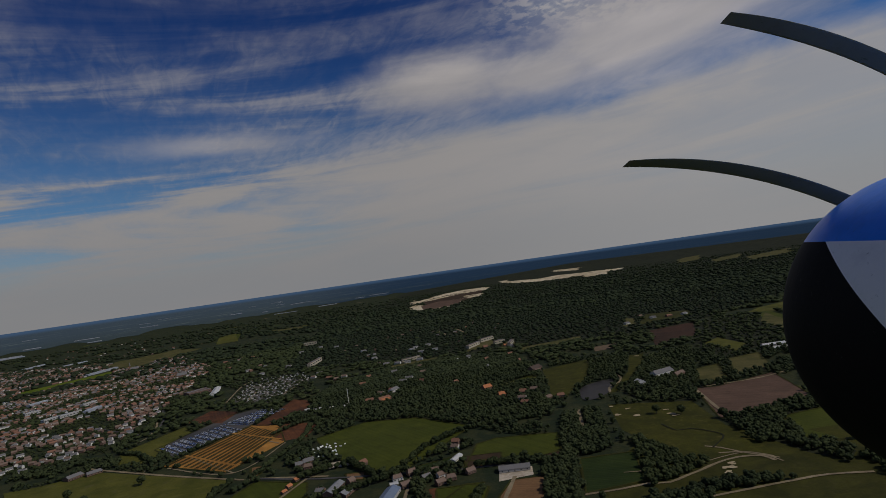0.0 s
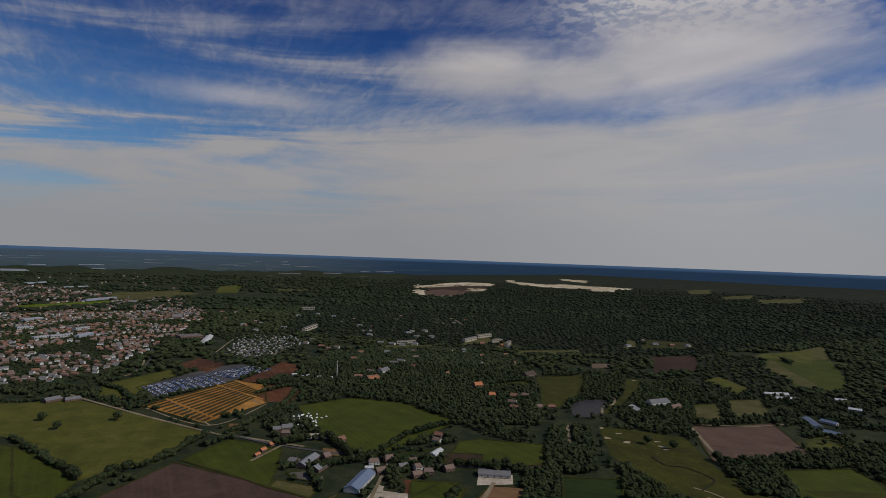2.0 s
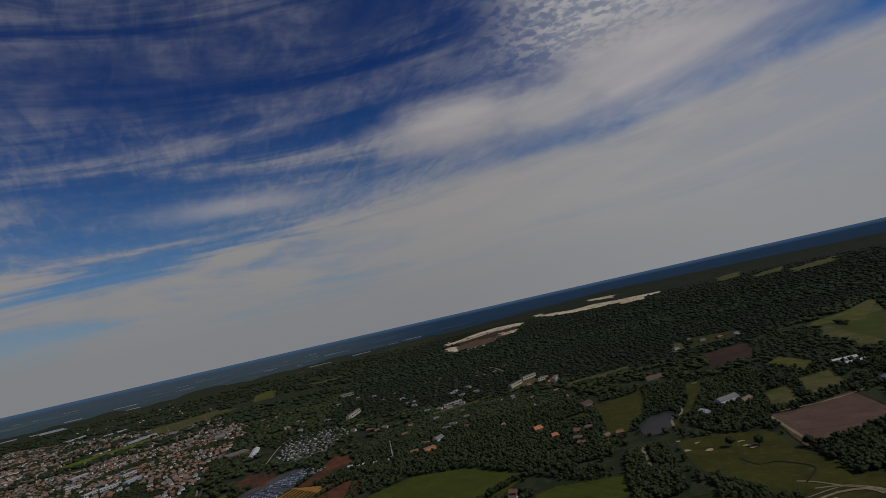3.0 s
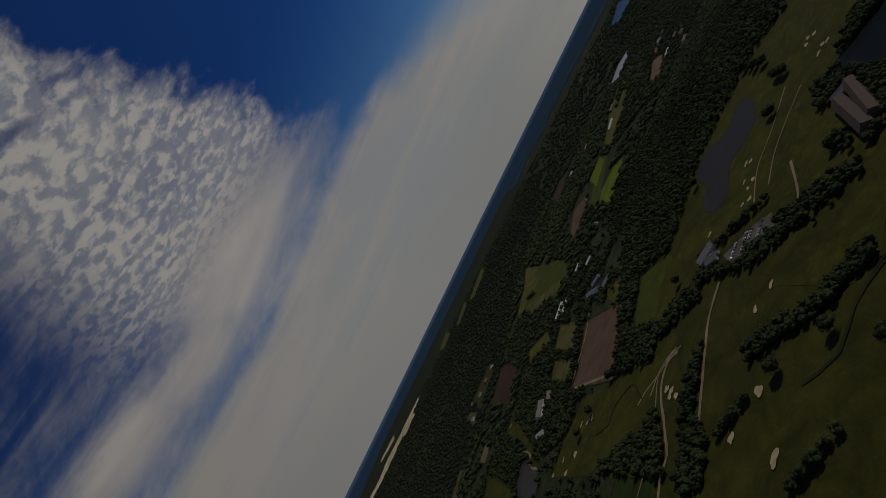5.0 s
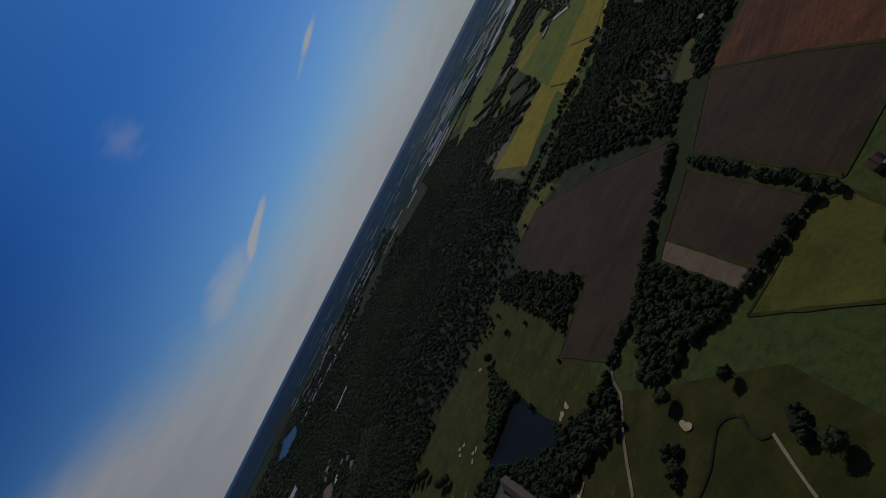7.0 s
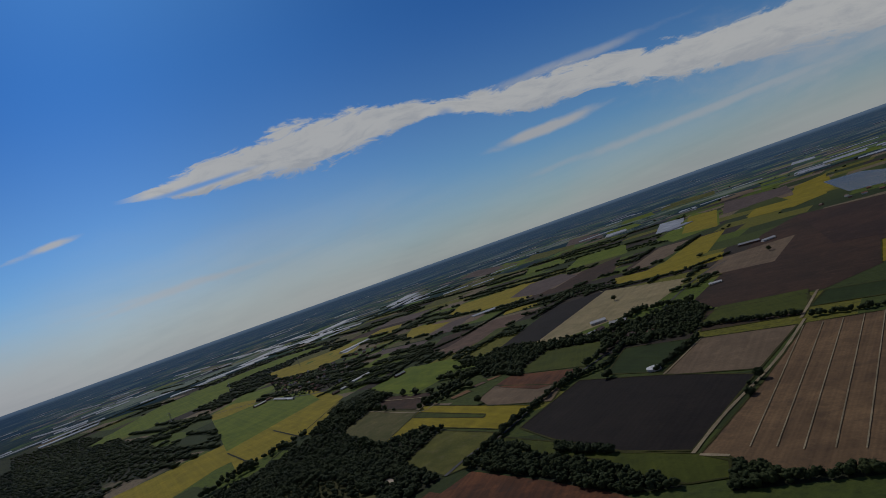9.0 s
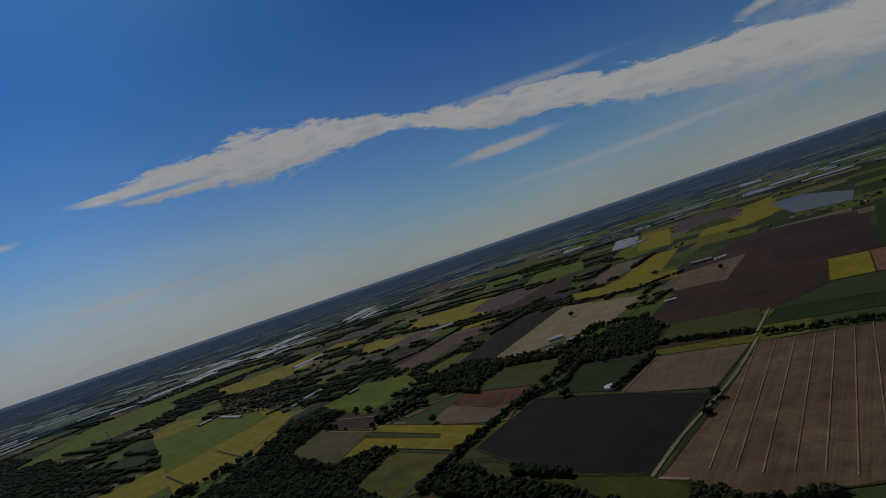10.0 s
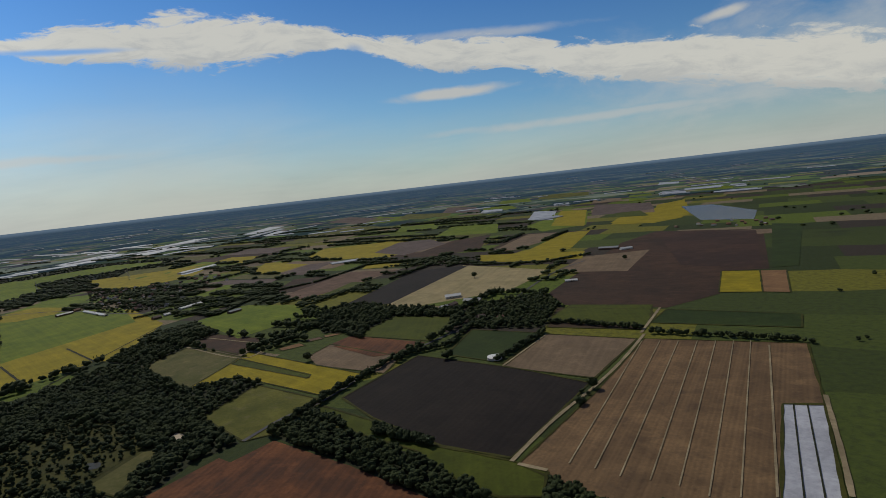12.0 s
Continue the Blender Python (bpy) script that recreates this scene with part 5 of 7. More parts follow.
def greenhouse(name, length, width, high):
    """A multi-span glasshouse: walls and a row of ridged bays."""
    base = new(name)
    L, W = length / 2, width / 2
    block("wall", -L, L, -W, W, 0, high - 1.2, M_GLASS, base)
    n = max(4, int(width / 9))
    for i in range(n):
        y0, y1 = -W + i * width / n, -W + (i + 1) * width / n
        bm = bmesh.new()
        for x in (-L, L):
            for y, z in ((y0, high - 1.2), (y1, high - 1.2), ((y0 + y1) / 2, high - 0.5)):
                bm.verts.new((x, y, z))
        bm.verts.ensure_lookup_table()
        v = bm.verts
        for f in ((0, 1, 2), (5, 4, 3), (0, 2, 5, 3), (2, 1, 4, 5)):
            bm.faces.new([v[k] for k in f])
        part("glass_bay", bm, M_GLASS, base)
    return tagged(base, "long whitewashed glasshouse beside fields", "greenhouse", "greenhouses")


def stand(ob, x, y, turn):
    ob.matrix_basis = seat(x, y, turn, LAYER[0] * 0.9)
    return ob


def building(kind, a, b, width, high):
    """One building with its long axis from a to b."""
    (ax, ay), (bx, by) = a, b
    x, y, turn = (ax + bx) / 2, (ay + by) / 2, math.degrees(math.atan2(by - ay, bx - ax))
    n = max(8.0, math.hypot(bx - ax, by - ay))
    e = high * 0.55
    if kind == "barn":
        ob = barn("barn", n, width, e, high, M_BRICK, M_SHEET, "farm barn with a pale grey sheet roof")
    elif kind == "barn_dark":
        ob = barn("barn", n, width, e, high, M_CONCRETE, M_TILE_GREY, "long low barn with a dark grey roof")
    elif kind == "shed_blue":
        ob = barn("shed", n, width, e, high, M_CONCRETE, M_SHEET_BLUE, "large shed with a blue-grey sheet roof")
    elif kind == "shed_white":
        ob = barn("shed", n, width, e, high, M_WHITEWALL, M_WHITE_ROOF, "long white shed with a pale roof")
    elif kind == "warehouse_white":
        ob = greenhouse("greenhouse", n, width, high) if n > 55 else flat_block("warehouse", n, width, high, M_CONCRETE, M_WHITE_ROOF, "white flat-roofed warehouse at the town's edge", "warehouse")
    elif kind == "factory_brown":
        ob = flat_block("factory", n, width, high, M_BRICK, M_TILE_BROWN, "brown flat-roofed factory hall near the town", "factory")
    elif kind == "flats_cream":
        ob = flat_block("apartment_block", n, width * 0.6, high, M_CREAM, M_TILE_BROWN, "cream apartment block among dark trees", "building", 5)
    else:
        wall = M_WHITEWALL if kind in ("villa_white", "farmhouse_white", "club_house") else M_BRICK
        roof = {"farmhouse_red": M_TILE_RED, "villa_red": M_TILE_RED, "villa_orange": M_TILE_ORANGE, "cottage_orange": M_TILE_ORANGE, "farmhouse_grey": M_TILE_GREY,
                "villa_white": M_TILE_GREY, "club_house": M_TILE_GREY, "castle_house": M_TILE_DARK}.get(kind, M_TILE_BROWN)
        words = kind.replace("_", " ")
        ob = gabled(kind.split("_")[0] if kind != "castle_house" else "country_house", n, width, e, high, wall, roof,
                    f"{words} with {roof.name.replace('_', ' ')} on {wall.name.replace('_', ' ')}", "house", "farm and country houses", chimneys=2, panes=max(3, int(n / 4)), hip=1.5 if n > 12 else 0)
    FIELDS.append((x - n, x + n, y - n, y + n, [(x + dx * (n / 2 + 4) * math.cos(radians(turn)) - dy * (width / 2 + 4) * math.sin(radians(turn)),
                                                  y + dx * (n / 2 + 4) * math.sin(radians(turn)) + dy * (width / 2 + 4) * math.cos(radians(turn))) for dx, dy in ((-1, -1), (1, -1), (1, 1), (-1, 1))]))
    return stand(ob, x, y, turn)


M_SHEET_BLUE = plain("blue_grey_sheet_roof", (0.15, 0.19, 0.26), 0.5)
M_TILE_ORANGE = plain("orange_clay_tiles", (0.46, 0.17, 0.07), 0.85)

building("barn", (-183, 695), (-174, 730), 13, 7)
building("barn", (-164, 684), (-154, 712), 13, 7)
building("shed_blue", (-111, 632), (-100, 683), 17, 8)
building("barn_dark", (28, 700), (66, 698), 15, 6)
building("farmhouse_red", (-158, 789), (-151, 798), 9, 8)
building("farmhouse_red", (-28, 833), (-18, 829), 9, 8)
building("farmhouse_brown", (-87, 728), (-76, 733), 10, 8)
building("farmhouse_brown", (-56, 726), (-47, 727), 9, 7)
building("farmhouse_brown", (-163, 726), (-157, 733), 9, 8)
building("farmhouse_grey", (-249, 833), (-234, 842), 12, 8)
building("cottage_orange", (-243, 764), (-240, 771), 6, 5)
building("cottage_orange", (-246, 742), (-243, 748), 6, 5)
building("cottage_orange", (-248, 726), (-245, 732), 5, 4)
building("shed_white", (-29, 754), (-19, 776), 9, 4)
building("villa_orange", (37, 1145), (54, 1154), 14, 11)
building("villa_orange", (62, 1077), (75, 1080), 12, 9)
building("villa_red", (-180, 1175), (-158, 1193), 16, 9)
building("villa_white", (-161, 1244), (-149, 1272), 12, 10)
building("villa_white", (350, 1059), (391, 1078), 16, 11)
building("shed_white", (315, 1041), (319, 1012), 12, 6)
building("farmhouse_brown", (382, 1038), (404, 1054), 10, 8)
building("castle_house", (150, 1260), (174, 1283), 16, 12)
building("shed_white", (625, 1185), (673, 1185), 12, 6)
building("shed_blue", (600, 1007), (588, 954), 13, 6)
building("flats_cream", (27, 1735), (64, 1801), 18, 10)
building("flats_cream", (71, 1838), (116, 1884), 18, 10)
building("flats_cream", (111, 1756), (144, 1775), 16, 9)
building("flats_cream", (149, 1681), (166, 1747), 16, 9)
building("flats_cream", (-169, 1656), (-118, 1691), 14, 8)
building("warehouse_white", (-2319, 3265), (-2267, 3430), 36, 6)
building("warehouse_white", (-1032, 1548), (-1031, 1609), 16, 8)
building("warehouse_white", (-1107, 1487), (-1093, 1532), 12, 8)
building("warehouse_white", (-1120, 1667), (-1110, 1715), 14, 8)
building("factory_brown", (-777, 1600), (-732, 1640), 50, 8)
building("shed_white", (-678, 1542), (-712, 1657), 18, 7)
building("farmhouse_grey", (-659, 920), (-648, 943), 16, 7)
building("farmhouse_grey", (-634, 933), (-618, 950), 14, 6)
building("flats_cream", (-483, 1818), (-474, 1946), 18, 12)
building("shed_white", (841, -784), (819, -808), 16, 7)
building("barn", (778, -766), (745, -777), 16, 7)
building("shed_white", (2314, -928), (2377, -1108), 22, 7)
building("warehouse_white", (1670, -1161), (1617, -1251), 46, 3.5)
building("farmhouse_brown", (779, -720), (779, -742), 9, 7)
building("barn", (787, -1407), (736, -1423), 18, 7)
building("shed_white", (718, -1392), (697, -1419), 12, 6)
building("shed_white", (1491, -539), (1505, -601), 12, 5)
building("warehouse_white", (1395, -3678), (1215, -3731), 63, 3.5)
building("warehouse_white", (1080, -4158), (994, -4213), 52, 3.5)
building("warehouse_white", (1987, -3353), (1898, -3411), 42, 3.5)
building("warehouse_white", (2406, -3111), (2315, -3207), 52, 3.5)
building("warehouse_white", (4162, -1321), (4248, -1648), 84, 3.5)
building("warehouse_white", (4427, -1765), (4478, -2202), 93, 3.5)
building("warehouse_white", (3578, -1429), (3632, -1669), 73, 3.5)
building("warehouse_white", (3955, -2231), (4387, -2829), 93, 3.5)
building("warehouse_white", (3961, -706), (3978, -867), 63, 3.5)
building("warehouse_white", (4233, -1115), (4265, -1323), 73, 3.5)
building("warehouse_white", (3904, -2497), (4083, -2966), 63, 3.5)
building("warehouse_white", (8240, -8207), (7945, -8488), 84, 3.5)
building("warehouse_white", (7021, -8019), (7079, -8429), 84, 3.5)
building("shed_blue", (307, 26), (306, 18), 14, 7)
building("farmhouse_red", (321, 27), (317, 22), 9, 8)
building("shed_blue", (582, 932), (597, 913), 14, 6)
building("shed_white", (629, 1151), (668, 1153), 9, 5)
building("shed_white", (726, 1088), (744, 1078), 10, 5)
building("farmhouse_white", (1285, 876), (1310, 874), 10, 8)
building("warehouse_white", (2125, 1161), (2180, 1074), 40, 5)
building("club_house", (433, 603), (453, 582), 16, 8)
building("barn_dark", (427, 587), (427, 569), 14, 7)
building("castle_house", (510, 402), (438, 370), 14, 10)
building("castle_house", (528, 391), (451, 364), 12, 9)
building("barn_dark", (519, 409), (526, 389), 10, 7)
building("warehouse_white", (5296, -1858), (4672, -1841), 63, 3.5)
building("warehouse_white", (3978, -1645), (3615, -1768), 93, 3.5)
building("warehouse_white", (4744, -2329), (4514, -2472), 84, 3.5)
building("warehouse_white", (3776, -2263), (3535, -2342), 73, 3.5)
building("warehouse_white", (6423, -1513), (5547, -1561), 73, 3.5)
building("warehouse_white", (7125, -1210), (6049, -1330), 73, 3.5)
building("warehouse_white", (5423, 161), (4977, -38), 84, 3.5)
building("warehouse_white", (5975, -6378), (5499, -6259), 73, 3.5)
building("warehouse_white", (1543, -2368), (1513, -2543), 73, 3.5)
building("warehouse_white", (5501, -1627), (4695, -1594), 63, 3.5)
building("warehouse_white", (6242, -3479), (5624, -3506), 63, 3.5)
building("warehouse_white", (7914, -638), (7022, -882), 73, 3.5)
building("warehouse_white", (7722, -297), (7022, -444), 63, 3.5)
building("warehouse_white", (-2695, 3455), (-2715, 3666), 36, 8)
building("warehouse_white", (-1677, 2543), (-1649, 2725), 30, 8)
building("warehouse_white", (-1397, 1823), (-1384, 1890), 18, 8)
building("warehouse_white", (-1277, 1647), (-1252, 1679), 18, 8)
building("warehouse_white", (-1089, 1523), (-1062, 1561), 18, 8)
building("villa_white", (1587, 1095), (1621, 1098), 10, 7)
building("villa_white", (1630, 1088), (1639, 1079), 10, 7)
building("farmhouse_red", (1530, 1089), (1554, 1088), 9, 7)
building("shed_white", (1450, 1348), (1524, 1365), 10, 5)
building("farmhouse_brown", (1629, 1423), (1675, 1431), 9, 7)
building("shed_white", (1584, 1750), (1636, 1746), 10, 5)
building("farmhouse_red", (1624, 1630), (1665, 1643), 9, 7)
building("shed_white", (1377, 986), (1410, 982), 9, 5)
building("farmhouse_brown", (1428, 963), (1446, 956), 9, 7)
building("villa_white", (1386, 920), (1397, 912), 10, 7)
building("shed_white", (748, 1159), (768, 1154), 9, 5)
building("shed_blue", (618, 996), (632, 976), 11, 6)
building("barn", (1847, -376), (1857, -417), 12, 6)
building("shed_white", (1826, -437), (1666, -434), 10, 5)
building("farmhouse_red", (1875, -425), (1880, -443), 9, 7)
building("farmhouse_brown", (1443, -453), (1445, -473), 9, 7)
building("shed_white", (1458, -486), (1459, -524), 10, 5)
building("shed_white", (668, -974), (647, -988), 10, 4)
building("shed_white", (790, -708), (779, -729), 11, 5)
building("farmhouse_brown", (669, -660), (663, -673), 9, 7)
building("farmhouse_red", (630, -663), (623, -672), 9, 7)
building("barn", (1280, -550), (1284, -581), 11, 6)
building("villa_white", (-189, 1643), (-171, 1639), 12, 7)
building("villa_white", (-159, 1636), (-141, 1638), 12, 7)
building("villa_white", (-125, 1655), (-107, 1653), 12, 7)
building("villa_white", (-223, 1652), (-205, 1656), 12, 7)
building("villa_red", (-209, 1193), (-191, 1197), 9, 7)
building("farmhouse_white", (-190, 1253), (-176, 1247), 9, 7)
building("villa_red", (-167, 1276), (-151, 1268), 9, 7)
building("villa_orange", (-174, 1174), (-156, 1182), 9, 7)
building("villa_white", (-151, 1357), (-133, 1353), 9, 7)
building("villa_white", (-138, 1388), (-120, 1384), 9, 7)
building("shed_white", (-338, 1195), (-328, 1197), 5, 3.2)
building("shed_white", (-320, 1181), (-310, 1183), 5, 3.2)
building("shed_white", (-306, 1189), (-296, 1191), 5, 3.2)
building("shed_white", (-282, 1182), (-272, 1184), 5, 3.2)
building("shed_white", (-260, 1180), (-250, 1182), 5, 3.2)
building("shed_white", (-248, 1193), (-238, 1195), 5, 3.2)
building("flats_cream", (-673, 2501), (-619, 2511), 12, 14)
building("villa_white", (-571, 2335), (-555, 2343), 12, 7)
building("villa_white", (-493, 2275), (-475, 2277), 12, 7)
building("villa_white", (-630, 2251), (-612, 2257), 12, 7)
building("shed_white", (-33, 1581), (-23, 1583), 5, 3.2)
building("shed_white", (-8, 1568), (2, 1570), 5, 3.2)
building("shed_white", (22, 1555), (32, 1557), 5, 3.2)
building("villa_orange", (134, 1688), (152, 1690), 12, 7)
building("villa_white", (151, 1663), (169, 1659), 12, 7)
building("villa_white", (126, 1805), (142, 1797), 12, 7)
building("villa_white", (526, 1779), (542, 1787), 12, 7)
building("villa_white", (628, 1840), (646, 1840), 12, 7)
building("villa_red", (674, 1823), (692, 1829), 12, 7)
building("villa_white", (725, 1822), (741, 1830), 12, 7)
building("farmhouse_brown", (613, 1909), (627, 1913), 12, 7)
building("villa_white", (-163, 1883), (-147, 1893), 12, 7)
building("villa_white", (-129, 1805), (-111, 1803), 12, 7)
building("villa_white", (-111, 1941), (-93, 1947), 12, 7)
building("villa_white", (-83, 1815), (-65, 1815), 12, 7)
building("villa_white", (-345, 2016), (-329, 2026), 12, 7)
building("villa_white", (-278, 1802), (-262, 1810), 12, 7)
building("villa_red", (96, 1004), (110, 998), 9, 7)
building("farmhouse_white", (95, 1039), (109, 1033), 9, 7)
building("farmhouse_brown", (125, 1092), (139, 1088), 9, 7)
building("farmhouse_brown", (141, 1008), (151, 1014), 9, 7)
building("villa_red", (161, 1013), (175, 1013), 9, 7)
building("farmhouse_brown", (159, 1257), (173, 1259), 9, 7)
building("farmhouse_white", (-423, 1601), (-409, 1599), 12, 7)
building("villa_white", (-420, 1653), (-402, 1655), 12, 7)
building("villa_red", (-369, 1553), (-351, 1551), 12, 7)
building("farmhouse_white", (-324, 1543), (-310, 1541), 12, 7)
building("farmhouse_brown", (-342, 1519), (-328, 1521), 12, 7)
building("villa_white", (-579, 1896), (-561, 1898), 12, 7)
building("villa_white", (-641, 1806), (-625, 1814), 12, 7)
building("villa_red", (-838, 2070), (-820, 2074), 12, 7)
building("villa_white", (-727, 1928), (-711, 1938), 12, 7)
building("villa_white", (-681, 1974), (-665, 1982), 12, 7)
building("farmhouse_white", (-893, 2296), (-881, 2304), 12, 7)
building("villa_red", (-946, 2281), (-928, 2285), 12, 7)
building("farmhouse_brown", (-92, 689), (-82, 695), 9, 7)
building("farmhouse_grey", (-67, 704), (-57, 710), 9, 7)
building("farmhouse_white", (-48, 706), (-38, 712), 9, 7)
building("farmhouse_brown", (-37, 694), (-25, 696), 9, 7)
building("farmhouse_white", (-105, 717), (-93, 721), 9, 7)
building("shed_white", (-107, 702), (-97, 704), 5, 3.2)
building("farmhouse_grey", (-258, 826), (-248, 830), 9, 7)
building("farmhouse_brown", (-242, 813), (-230, 815), 9, 7)
building("farmhouse_grey", (-201, 711), (-189, 709), 9, 7)
building("farmhouse_white", (-29, 812), (-19, 806), 9, 7)
building("farmhouse_brown", (-12, 705), (-2, 711), 9, 7)
building("farmhouse_brown", (-49, 682), (-39, 688), 9, 7)

# ---- town, camps and car park ----
HOUSES = []      # places taken by houses
TERRACE = [gabled("terrace_house", 19, 9, 5.2, 8.6, wl, m, f"terrace house with {m.name.replace('_', ' ')} on {wl.name.replace('_', ' ')}", "house", "town houses", chimneys=2, panes=2)
           for wl, m in ((M_BRICK, M_TILE_RED), (M_BRICK, M_TILE_BROWN), (M_WHITEWALL, M_TILE_GREY), (M_WHITEWALL, M_TILE_BROWN), (M_BRICK, M_TILE_BROWN))]
COTTAGE = [gabled("detached_house", 12, 9, 3.6, 8.0, wl, m, f"detached house with {m.name.replace('_', ' ')} among gardens", "house", "village houses", chimneys=1, panes=2)
           for wl, m in ((M_BRICK, M_TILE_RED), (M_WHITEWALL, M_TILE_GREY), (M_BRICK, M_TILE_BROWN))]
CHALET = [gabled("caravan", 7.6, 3.2, 2.2, 3.0, M_WHITEWALL, m, "pale static caravan on the camp site", "caravan", "static caravans", chimneys=0, panes=1)
          for m in (M_WHITE_ROOF, M_SHEET, M_TILE_GREY)]
spare = set(TERRACE + COTTAGE + CHALET)
dice = random.Random(5)


def settle(protos, x, y, turn, stretch=1.0, size=1.0):
    """Puts one more of a kind of house at x, y."""
    ob = protos[dice.randrange(len(protos))]
    if ob in spare:
        spare.discard(ob)
    else:
        ob = copy_thing(ob, Matrix())
    ob.matrix_basis = seat(x, y, turn, LAYER[0] * 0.9) @ Matrix.Diagonal((stretch * size, size, size, 1))
    HOUSES.append((x, y))
    return ob


def street_rows(pts, turn, row_gap, unit_gap, protos, most, keep, stretch=(0.8, 1.3), far_mass=None, size=1.0):
    """Rows of houses along streets that run at the given angle; those past the count go into one mass of roofs."""
    c, s = math.cos(radians(turn)), math.sin(radians(turn))
    us = [x * c + y * s for x, y in pts]
    vs = [-x * s + y * c for x, y in pts]
    spots, v, row = [], min(vs), 0
    while v < max(vs):
        u = min(us) + dice.uniform(0, unit_gap)
        row += 1
        while u < max(us):
            x, y = u * c - v * s, u * s + v * c
            if inside(x, y, pts) and not in_field(x, y) and noise.noise((x * 0.007, y * 0.007, 20.0)) > -0.22 and dice.random() < keep:
                spots.append((x + dice.uniform(-3, 3), y + dice.uniform(-3, 3), turn + 35 * round(2 * noise.noise((x * 0.006, y * 0.006, 0))) + (90 if row % 5 == 0 else 0) + dice.uniform(-5, 5)))
            u += unit_gap * dice.uniform(0.85, 1.3)
        v += row_gap * dice.uniform(0.85, 1.2)
    spots.sort(key=lambda p: math.hypot(p[0] - CX, p[1] - CY))
    for x, y, t in spots[:most]:
        settle(protos, x, y, t, dice.uniform(*stretch), size)
    if far_mass and spots[most:]:
        verts, faces, mats = [], [], []
        for x, y, t in spots[most:]:
            m = seat(x, y, t) @ Matrix.Diagonal((dice.uniform(0.3, 0.62), 0.75, 0.75, 1))
            n, tone, side = len(verts), dice.randrange(1, 4), dice.choice((0, 0, 0, 4))
            for px, py, pz in ((-13, -5, 0), (13, -5, 0), (13, 5, 0), (-13, 5, 0), (-13, -5, 5.4), (13, -5, 5.4), (13, 5, 5.4), (-13, 5, 5.4), (-13, 0, 9), (13, 0, 9)):
                verts.append(m @ Vector((px, py, pz)))
            for f, slot in (((0, 1, 5, 4), side), ((2, 3, 7, 6), side), ((3, 0, 4, 8, 7), side), ((1, 2, 6, 9, 5), side), ((4, 5, 9, 8), tone), ((6, 7, 8, 9), tone)):
                faces.append([n + i for i in f])
                mats.append(slot)
            HOUSES.append((x, y))
        ob = mesh_object("town_roofs", verts, faces, M_BRICK)
        for m in (M_TILE_RED, M_TILE_BROWN, M_TILE_GREY, M_WHITEWALL):
            ob.data.materials.append(m)
        ob.data.polygons.foreach_set("material_index", mats)
        tagged(ob, far_mass, "houses", kind="stuff")


TOWN = [(-690, 1075), (-790, 1000), (-900, 985), (-1300, 1350), (-2300, 2500), (-3300, 3700), (-1350, 2800), (-930, 2150), (-745, 1380)]
street_rows(TOWN, 38, 23, 17, TERRACE, 235, 0.70, (0.55, 1.0), size=0.76, far_mass="far brick houses with red and brown roofs in town")
street_rows([(-640, 1730), (-575, 1420), (-452, 1352), (-425, 1590), (-495, 1815)], 62, 17, 14, CHALET, 180, 0.85, (0.7, 1.0), size=0.75)
CAMP = [(-585, 1418), (-614, 1599), (-529, 1708), (-423, 1579), (-452, 1335)]
FIELDS.append((-614, -423, 1335, 1708, CAMP))
street_rows([(-798, 1881), (-972, 2341), (-817, 2395), (-653, 1920)], 50, 40, 34, COTTAGE, 0, 0.5, far_mass="far houses with red and brown roofs among trees")
street_rows([(-2061, 2646), (-3793, 4915), (-3254, 5587), (-1717, 3885), (-1340, 2788)], 30, 120, 90, COTTAGE, 0, 0.35, far_mass="far pale houses and halls beyond the town")
street_rows([(-462, 2089), (-215, 2602), (278, 2402), (-35, 1600), (-280, 1550)], 15, 110, 70, COTTAGE, 0, 0.35, far_mass="far houses scattered in dark woods")
street_rows([(1893, -472), (2124, -616), (2098, -850), (2036, -1014), (1800, -836), (1709, -613)], 60, 42, 34, COTTAGE, 0, 0.6, far_mass="far village houses between southern fields")
street_rows([(740, -1840), (670, -2048), (459, -2043), (425, -1841)], 10, 55, 40, COTTAGE, 0, 0.6, far_mass="far roofs of a southern village")
VILLAGE = [(1500, -560), (1720, -425), (2380, -620), (1950, -780)]
street_rows(VILLAGE, 40, 46, 38, COTTAGE, 60, 0.45, (0.6, 1.0))
street_rows([(-330, 1900), (-230, 1180), (160, 1000), (190, 1330), (200, 1900)], 20, 95, 80, COTTAGE, 45, 0.5)
street_rows([(780, 1180), (950, 1000), (1500, 1250), (1200, 1500)], 40, 90, 70, COTTAGE, 20, 0.5)


